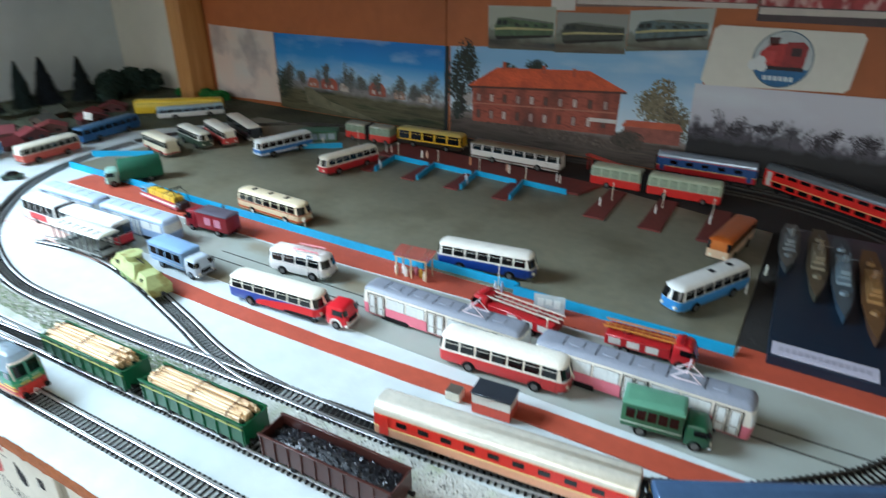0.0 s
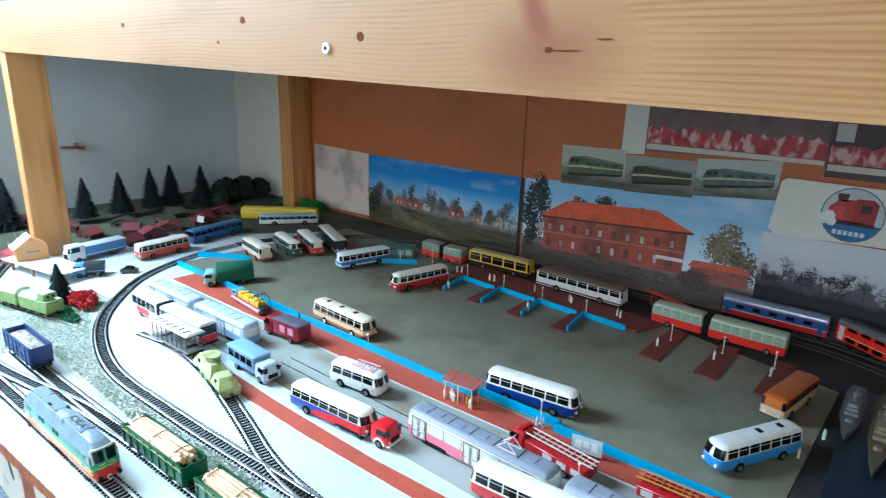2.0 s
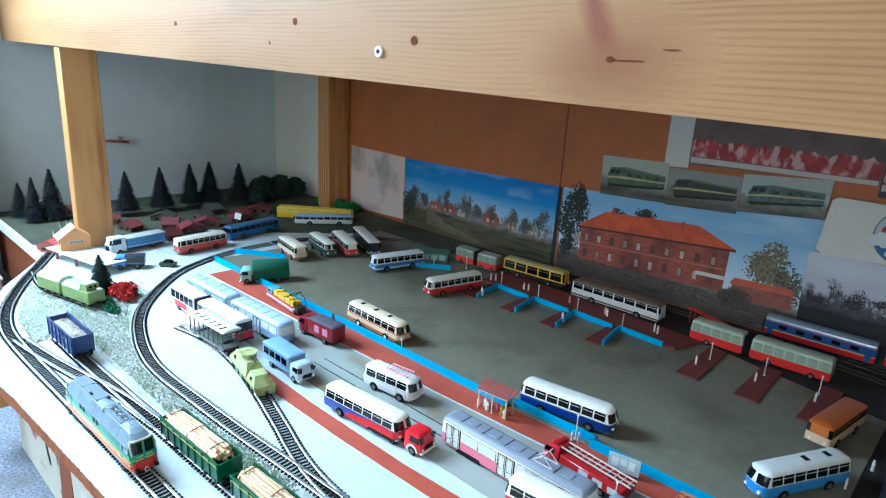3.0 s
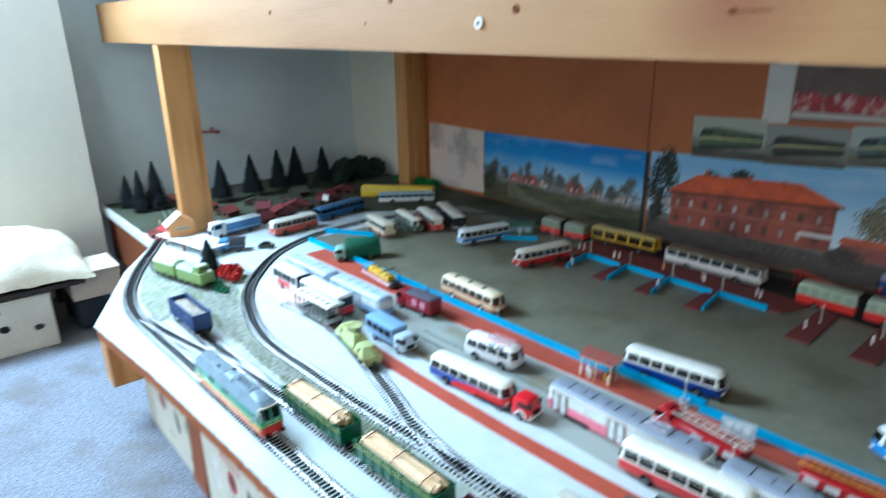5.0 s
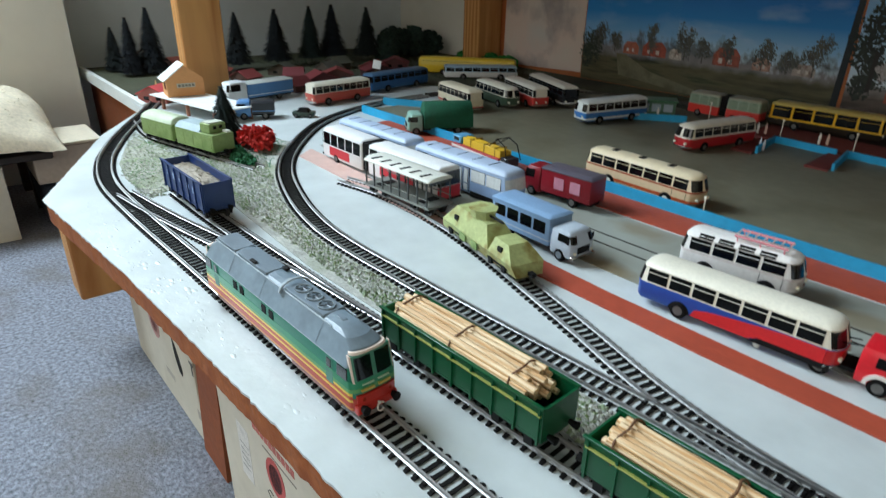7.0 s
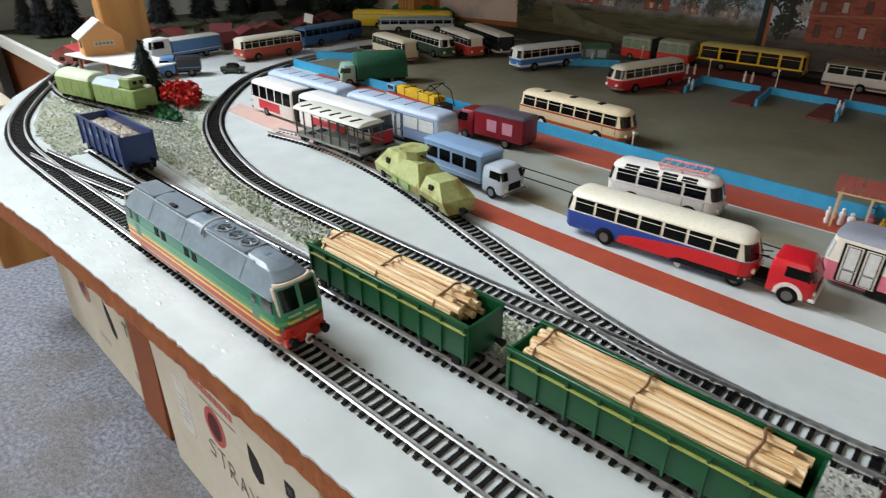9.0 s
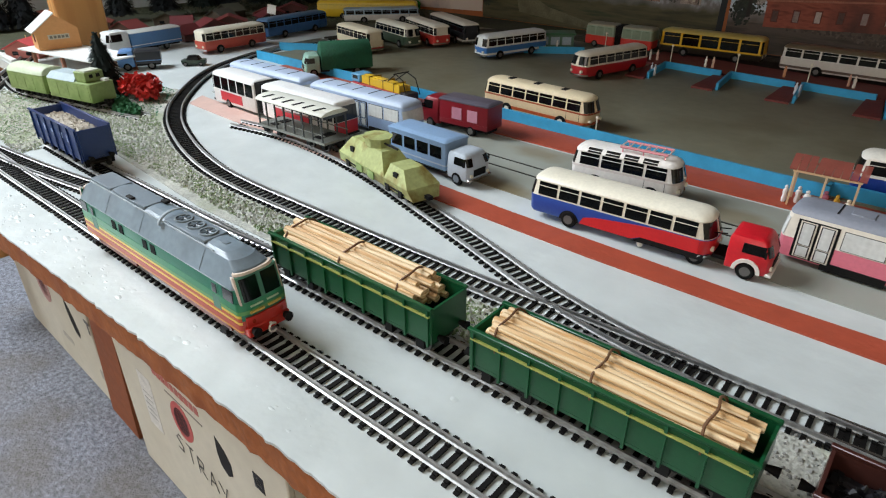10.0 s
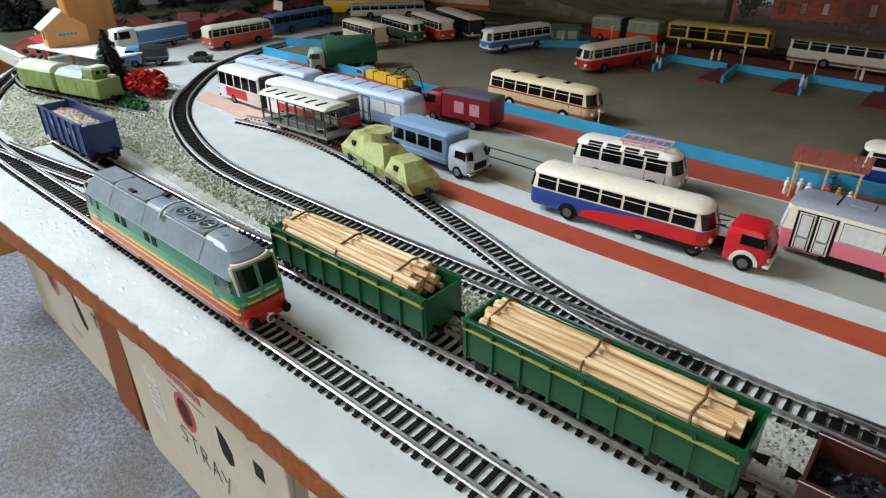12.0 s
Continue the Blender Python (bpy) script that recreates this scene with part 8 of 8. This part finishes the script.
on_sheet(station, "printed_shed", [(-0.285, 0.046), (-0.185, 0.050), (-0.185, 0.076), (-0.285, 0.072)], ink("8a5044", 0.4, 90), 0.0006)
on_sheet(station, "printed_shed_roof", [(-0.290, 0.072), (-0.182, 0.076), (-0.190, 0.088), (-0.282, 0.084)], ink("b8583c", 0.3), 0.0007)
foliage(station, rng, -0.29, 0.044, 0.05, 0.024, ("3a342e", "54483e", "2c2824"), 0.0055, 0.0009)

WINTER = landscape_print("winter_print", ("b4b2be", "c2c2ce", "cacad6"), 0.076, 0.048, ("17151a", "28242c", "3c3640"), ("0b0a0c", "131214", "1a181a"), far="4c4650")
snow = sheet("poster", "poster of bare trees against a pale winter sky", [(-0.172, 0.0035), (0.30, 0.0035), (0.30, 0.168), (-0.176, 0.160)], WINTER, y=1.1505)
for k in range(16):
    bm = bmesh.new()
    bare_tree(bm, rng, -0.162 + 0.029 * k, 0.074, rng.uniform(0.010, 0.024), 0.0009, 1.1499 - 0.00001 * k, 5)
    part("printed_branch", bm, ink("2c272e", 0.3), snow)
for x, h, w in ((-0.145, 0.034, 0.030), (-0.104, 0.076, 0.030), (-0.055, 0.050, 0.032), (0.03, 0.056, 0.036), (0.085, 0.050, 0.030), (0.14, 0.06, 0.034), (0.20, 0.05, 0.034), (0.26, 0.06, 0.03)):
    foliage(snow, rng, x, 0.070 + h * 0.36, w * 0.8, h * 0.40, ("4a4450", "2a262c", "1e1a20", "3a343c"), 0.0026, 0.0008 + 0.0004 * (int(x * 1000) % 3), 1.1505)

sign = sheet("club_sign", "white card sign with a round red and blue emblem", [(-0.158, 0.160), (0.036, 0.168), (0.042, 0.174), (0.047, 0.246), (0.041, 0.253), (-0.152, 0.254), (-0.160, 0.248), (-0.168, 0.168)], mat("white_card", "d4d2ca", 0.5, var=0.05, scale=10), y=1.1475, t=0.0015)
disc = lambda cx, cz, r, a0, a1, n=28: [(cx + r * math.cos(radians(a0 + (a1 - a0) * k / n)), cz + r * math.sin(radians(a0 + (a1 - a0) * k / n))) for k in range(n + 1)]
SY = 1.1464
EX, EZ = -0.055, 0.209
on_sheet(sign, "emblem_rim", disc(EX, EZ, 0.0425, 0, 355), ink("4a6478", 0.15), 0.0002, SY)
on_sheet(sign, "emblem_disc", disc(EX, EZ, 0.0408, 0, 355), ink("b6bec2", 0.15), 0.0004, SY)
on_sheet(sign, "emblem_sea", disc(EX, EZ, 0.0405, 198, 342), ink("2f6496", 0.25, 90), 0.0006, SY)
for name, pts, code in (("emblem_boiler", [(-0.034, -0.010), (0.012, -0.012), (0.022, 0.000), (0.020, 0.016), (0.006, 0.024), (-0.020, 0.022), (-0.032, 0.010)], "a83030"), ("emblem_cab", [(0.000, -0.010), (0.030, -0.010), (0.032, 0.020), (0.024, 0.027), (0.002, 0.026)], "8e2a2c"), ("emblem_cab_window", [(0.010, 0.006), (0.024, 0.006), (0.024, 0.018), (0.010, 0.018)], "3a2226"), ("emblem_chimney", [(-0.022, 0.020), (-0.010, 0.020), (-0.008, 0.032), (-0.024, 0.032)], "4a2628"), ("emblem_front", [(-0.030, -0.006), (-0.012, -0.008), (-0.010, 0.012), (-0.026, 0.012)], "c04440"), ("emblem_shadow", [(-0.034, -0.016), (0.032, -0.016), (0.030, -0.010), (-0.034, -0.010)], "2a2026")):
    on_sheet(sign, name, [(EX + x, EZ + z) for x, z in pts], ink(code, 0.3, 120), 0.0008 + (0.0002 if name in ("emblem_cab", "emblem_front") else 0.0004 if name == "emblem_cab_window" else 0.0), SY)
for cx, cz, r in ((-0.038, -0.010, 0.009), (-0.030, -0.004, 0.008), (-0.026, -0.013, 0.007)):
    on_sheet(sign, "emblem_cloud", disc(EX + cx, EZ + cz, r, 0, 350, 14), ink("d4d8da", 0.1), 0.0012 + (cx + 0.04) * 0.01, SY)
for k in range(6):
    on_sheet(sign, "lettering_bar", rect(EX - 0.022 + 0.0074 * k, EX - 0.0165 + 0.0074 * k, EZ - 0.032, EZ - 0.025), ink("c4d0d8", 0.1), 0.0010, SY)


def photo(label, corners, top, ground, body, y=1.152, roof="6a6e66"):
    """A small print: pale sky, wooded rise, a locomotive with cab, windows and wheels, and dark ballast."""
    (x0, z0), (x1, z1), (x2, z2), (x3, z3) = corners
    hz = z0 + (z3 - z0) * 0.34
    p = sheet("photo_print", label, corners, landscape_print("photo_print", (top, top, "c2c8c4"), hz, (z3 - z0) * 0.42, ("3c4236", "5a5f50", "707466"), (ground, "5e584c", "3a3834"), far="8a8c84"), y)
    w, h = x1 - x0, z3 - z0
    lean = (z1 - z0) / w
    pt = lambda u, v: (x0 + w * u, z0 + lean * w * u + h * v)
    on_sheet(p, "printed_engine", [pt(0.10, 0.30), pt(0.96, 0.36), pt(0.96, 0.60), pt(0.34, 0.70), pt(0.30, 0.74), pt(0.14, 0.72), pt(0.09, 0.52)], ink(body, 0.5, 120, "3c4434"), 0.0004, y)
    on_sheet(p, "printed_engine_roof", [pt(0.30, 0.74), pt(0.34, 0.70), pt(0.96, 0.60), pt(0.96, 0.64), pt(0.36, 0.76)], ink(roof, 0.4, 120), 0.0005, y)
    on_sheet(p, "printed_band", [pt(0.10, 0.44), pt(0.30, 0.46), pt(0.96, 0.46), pt(0.96, 0.49), pt(0.30, 0.52), pt(0.10, 0.49)], ink("b0a878", 0.3), 0.00055, y)
    for a, c in ((0.125, 0.20), (0.215, 0.285)):
        on_sheet(p, "printed_cab_window", [pt(a, 0.56), pt(c, 0.57), pt(c, 0.68), pt(a, 0.67)], ink("22282a", 0.2), 0.0006, y)
    for k in range(4):
        a = 0.40 + 0.14 * k
        on_sheet(p, "printed_window", [pt(a, 0.54), pt(a + 0.06, 0.54), pt(a + 0.06, 0.60 - 0.01 * k), pt(a, 0.61 - 0.01 * k)], ink("2c3230", 0.2), 0.0006, y)
    on_sheet(p, "printed_bogie", [pt(0.14, 0.22), pt(0.94, 0.31), pt(0.96, 0.36), pt(0.10, 0.30)], ink("1e1c1a", 0.5, 200), 0.0006, y)
    return p


photo("photograph of a green locomotive", [(-0.568, 0.187), (-0.430, 0.192), (-0.432, 0.268), (-0.570, 0.265)], "a9aca0", "2c3238", "4f6448")
photo("dull photograph of an old locomotive", [(-0.430, 0.190), (-0.300, 0.197), (-0.300, 0.262), (-0.430, 0.260)], "8e918c", "54483c", "3c3e38")
photo("faded photograph of a train in a valley", [(-0.299, 0.202), (-0.166, 0.214), (-0.164, 0.278), (-0.299, 0.268)], "a9b0ac", "6c7468", "56686c")
sheet("paper_strip", "blank white paper strip pinned to the hardboard", [(-0.443, 0.262), (-0.398, 0.264), (-0.398, 0.405), (-0.443, 0.405)], ink("cfcdc8", 0.06, 20), 1.1526)


def banner_print(name):
    """A red printed band crossed by broken pale marks."""
    n, l, X, Z, op, grain, ramp, over, finish = node_kit(name, 0.6)
    marks = op("MULTIPLY", op("SUBTRACT", grain(46, (1.3, 1, 0.7), 2), 0.49), 9.0, True)
    return finish(over(ramp(grain(30), ("a83a40", "8e3036", "b8484a")), "d2b0ac", op("MULTIPLY", marks, 0.8)))


banner = sheet("poster", "dark poster with a broken red and white band", [(-0.397, 0.270), (-0.105, 0.282), (-0.105, 0.41), (-0.397, 0.41)], ink("6e5c58", 0.2, 30, "5c4c4a"), 1.1526)
banner2 = sheet("poster", "dark poster with a red band of unreadable marks", [(-0.104, 0.262), (0.34, 0.262), (0.34, 0.41), (-0.104, 0.41)], ink("4a3c40", 0.25, 30, "383034"), 1.1526)
for root, x0, x1, z in ((banner, -0.395, -0.107, 0.287), (banner2, -0.102, 0.335, 0.284)):
    on_sheet(root, "red_band", ridge(rng, x0, x1, z, 0.030, 40, 0.25), banner_print("banner_print"), 0.0002, 1.1526)
    on_sheet(root, "white_margin", [(x0, z - 0.012), (x1, z - 0.008), (x1, z - 0.001), (x0, z - 0.002)], ink("c4bcb6", 0.1), 0.0003, 1.1526)
on_sheet(banner2, "pale_patch", [(-0.098, 0.318), (-0.074, 0.318), (-0.074, 0.345), (-0.098, 0.345)], ink("b9b6b4", 0.2), 0.0004, 1.1526)


# ---------------------------------------------------------------- boxes and clutter round the table
def carton(label, m, w, d, h, prints):
    """A pale printed carton with hand holes painted as flat dark patches; its front faces local -y."""
    root = thing("cardboard_box", label, "box", m, "cartons")
    t = 0.004
    part("front_wall", boxed(-w / 2, w / 2, -d / 2, -d / 2 + t, 0, h, bevel=0.0008), M_CARD, root)
    part("back_wall", boxed(-w / 2, w / 2, d / 2 - t, d / 2, 0, h, bevel=0.0008), M_CARD, root)
    for s in (-1, 1):
        part("side_wall", boxed(s * (w / 2 - t / 2) - t / 2, s * (w / 2 - t / 2) + t / 2, -d / 2 + t, d / 2 - t, 0, h), M_CARD, root)
    part("bottom", boxed(-w / 2 + t, w / 2 - t, -d / 2 + t, d / 2 - t, 0.0005, 0.004), M_CARD, root)
    part("lid", boxed(-w / 2 - 0.001, w / 2 + 0.001, -d / 2 - 0.001, d / 2 + 0.001, h + 0.0002, h + 0.004, bevel=0.0008), M_CARD, root)
    for name, pts, code in prints:
        on_sheet(root, name, pts, M_HOLEPATCH if code == "hole" else ink(code, 0.25, 120), 0.0, -d / 2 + 0.0003)
    return root


def oval(cx, cz, rx, rz, n=20, a=0.0):
    c, s = math.cos(radians(a)), math.sin(radians(a))
    return [(cx + rx * math.cos(k * 2 * math.pi / n) * c - rz * math.sin(k * 2 * math.pi / n) * s, cz + rx * math.cos(k * 2 * math.pi / n) * s + rz * math.sin(k * 2 * math.pi / n) * c) for k in range(n)]


BH = 0.170
marks = [("red_emblem", oval(-0.022, 0.080, 0.017, 0.018), "b88a80"), ("emblem_core", oval(-0.022, 0.080, 0.010, 0.011), "8a4a48"), ("hand_hole", [(0.037, 0.092), (0.045, 0.084), (0.052, 0.070), (0.055, 0.060), (0.051, 0.054), (0.044, 0.057), (0.039, 0.068), (0.036, 0.080)], "hole"), ("stamp", rect(0.082, 0.092, 0.087, 0.090), "55504a"), ("stamp", rect(0.086, 0.089, 0.076, 0.087), "55504a"), ("print_bar", rect(-0.005, 0.020, 0.030, 0.036), "b0a898"), ("print_bar", rect(0.082, 0.100, 0.026, 0.036), "a89f90")]
marks = [(name, [(x + 0.012, z) for x, z in pts], code) for name, pts, code in marks]
carton("pale printed carton with an oval hand hole under the board", pose(-0.894, 0.291, FLOOR, 0, 0, 0.6), 0.206, 0.18, BH, marks)
BX2 = -0.601
marks = [("red_emblem", oval(-0.014, 0.100, 0.0140, 0.0160), "bf5650"), ("emblem_core", oval(-0.014, 0.100, 0.0095, 0.0115), "5a2a28"), ("hand_hole", [(0.033, 0.120), (0.042, 0.114), (0.0475, 0.106), (0.047, 0.096), (0.041, 0.092), (0.034, 0.097), (0.032, 0.106)], "hole"), ("label", rect(-0.076, -0.056, 0.060, 0.110), "d8d4cc"), ("stamp", rect(0.074, 0.084, 0.110, 0.122), "1c1a1a"), ("stamp_inner", rect(0.0765, 0.0815, 0.113, 0.119), "c9c2b2")]
for k in range(10):
    marks.append(("lettering_bar", rect(-0.044 + 0.0062 * k, -0.0392 + 0.0062 * k, 0.1240, 0.1300), "b8645a"))
marks.append(("small_print", rect(-0.030, 0.018, 0.1170, 0.1182), "8a8276"))
for k in range(5):
    marks.append(("barcode_bar", rect(-0.0730, -0.0590, 0.070 + 0.0055 * k, 0.0715 + 0.0055 * k), "8c8880"))
marks = [(name, [(x + 0.001, z) for x, z in pts], code) for name, pts, code in marks]
carton("pale printed carton with hand lettering under the board", pose(BX2, 0.288, FLOOR, 0, 0, 0.6), 0.220, 0.18, BH, marks)
carton("pale plain carton under the board", pose(-0.370, 0.292, FLOOR, 0, 0, 1), 0.208, 0.18, BH, [("hand_hole", oval(0.0, 0.104, 0.012, 0.013), "hole"), ("print_bar", rect(-0.07, -0.03, 0.130, 0.142), "b86a5e")])
carton("pale plain carton under the board", pose(-0.135, 0.292, FLOOR, 0, 0, -1), 0.208, 0.18, BH, [("hand_hole", oval(0.0, 0.104, 0.012, 0.013), "hole")])


def pen_strokes(root, strokes, y, r=0.00038):
    """Handwriting as thin ink strokes."""
    for pts in strokes:
        bm = bmesh.new()
        for (xa, za), (xb, zb) in zip(pts, pts[1:]):
            d = Vector((xb - xa, zb - za))
            if d.length < 1e-6:
                continue
            n = Vector((-d.y, d.x)).normalized() * r
            prism(bm, [(xa - n.x, za - n.y), (xb - n.x, zb - n.y), (xb + n.x, zb + n.y), (xa + n.x, za + n.y)], y - 0.0002, y, "y")
        part("pen_letter", bm, ink("3a3632", 0.2), root)


# hand lettering on the second carton, S T R A Y
pen = [o for o in scene.objects if o.name.startswith("cardboard_box")][1]
S = lambda x, z, pts: [(x * 0.9 - 0.003 + a * 0.010, z + 0.016 + b * 0.016 - x * 0.1) for a, b in pts]
pen_strokes(pen, [S(-0.030, 0.046, [(1, 0.9), (0.5, 1), (0.1, 0.75), (0.8, 0.4), (0.7, 0.05), (0, 0.1)]), S(-0.014, 0.046, [(0, 1), (1, 1)]), S(-0.014, 0.046, [(0.5, 1), (0.45, 0)]), S(0.001, 0.046, [(0, 0), (0.1, 1), (0.8, 0.85), (0.7, 0.5), (0.1, 0.5), (0.9, 0)]), S(0.016, 0.046, [(0, 0), (0.5, 1), (1, 0)]), S(0.016, 0.046, [(0.2, 0.4), (0.85, 0.4)]), S(0.031, 0.046, [(0, 1), (0.5, 0.5)]), S(0.031, 0.046, [(1, 1), (0.3, -0.2)])], -0.0903)

# left of the table, on the floor by the wall
left_marks = [("red_emblem", oval(-0.006, 0.050, 0.036, 0.032), "b8524e"), ("emblem_core", oval(-0.006, 0.051, 0.023, 0.017), "5a2a30"), ("hand_hole", oval(0.052, 0.060, 0.010, 0.008), "hole"), ("black_print", oval(0.112, 0.050, 0.010, 0.006), "2a2624"), ("black_print", rect(0.104, 0.116, 0.043, 0.050), "2a2624")]
for k in range(10):
    left_marks.append(("lettering_bar", rect(-0.055 + 0.011 * k, -0.047 + 0.011 * k, 0.092, 0.103), "c46a62"))
carton("pale fruit carton with red print standing on the carpet", pose(-1.535, 0.000, FLOOR, 0, 0, 88), 0.285, 0.20, 0.115, left_marks)
bench = thing("low_bench", "dark low bench beside the wall", "bench", pose(-1.58, -0.12, 0))
part("bench_seat", boxed(-0.14, 0.15, -0.42, 0.33, -0.078, -0.066, bevel=0.002), paint("2c2420", 0.7), bench)
for x, y in ((-0.12, -0.40), (-0.12, 0.31), (0.13, -0.40), (0.0, 0.315)):
    part("bench_leg", boxed(x - 0.012, x + 0.012, y - 0.012, y + 0.012, FLOOR, -0.0782), paint("2c2420", 0.7), bench)


def pelt():
    """A thick fleece: a sagging body with many short locks."""
    rg = random.Random(9)
    bm = bmesh.new()
    nu, nv = 120, 60
    top = lambda u, v: -0.060 + 0.085 * (1 - abs(2 * v - 1) ** 2.6) ** 0.6 * (1 - abs(2 * u - 1) ** 8) ** 0.5 + 0.010 * math.sin(u * 17) * math.sin(v * 9) + 0.004 * math.sin(u * 43 + 3 * v) * math.cos(v * 21)
    grid = [[bm.verts.new((-1.735 + 0.315 * v, -0.56 + 0.79 * u, top(u, v) + rg.uniform(-0.0016, 0.0016))) for v in [j / nv for j in range(nv + 1)]] for u in [i / nu for i in range(nu + 1)]]
    for i in range(nu):
        for j in range(nv):
            bm.faces.new((grid[i][j], grid[i + 1][j], grid[i + 1][j + 1], grid[i][j + 1]))
    for _ in range(2200):
        u, v = rg.random(), rg.random()
        p = Vector((-1.735 + 0.315 * v, -0.56 + 0.79 * u, top(u, v)))
        d = Vector((rg.uniform(-1, 1), rg.uniform(-1, 1), rg.uniform(0.2, 1.0))).normalized() * rg.uniform(0.0014, 0.0030)
        w = d.orthogonal().normalized() * 0.0016
        bm.faces.new([bm.verts.new(q) for q in (p - w, p + w, p + d)])
    solid("sheepskin", bm, mat("cream_fleece", "d8cdb4", 0.95, var=0.2, scale=30, bump=0.5, bscale=120), "thick cream sheepskin spread over the low bench", "sheepskin")


pelt()
crate2 = thing("storage_box", "pale wooden box on a dark bag", "box", pose(-1.51, 0.235, 0))
part("box_body", boxed(-0.06, 0.055, -0.052, 0.050, -0.125, -0.066, bevel=0.002), mat("pale_board_box", "b9aa98", 0.8, var=0.12, scale=20), crate2)
part("box_lid", boxed(-0.062, 0.058, -0.054, 0.052, -0.0658, -0.061, bevel=0.001), mat("pale_lid", "cbbfa8", 0.8, var=0.1, scale=20), crate2)
# Added dark block carries the pale box and fills the dark space below.
solid("dark_support_block", boxed(-1.60, -1.46, 0.185, 0.29, FLOOR, -0.1255, bevel=0.015, seg=3), mat("navy_fabric", "1c222c", 0.9, var=0.3, scale=30, bump=0.4, bscale=150), "dark blue fabric bag under the pale box", "bag")


# ---------------------------------------------------------------- sleepers that can be picked apart
SL = sleeper_mesh()
for root, x, y, a in SLEEPERS:
    o = part("sleeper", SL, None, root)
    o.location, o.rotation_euler = (x, y, 0), (0, 0, a)
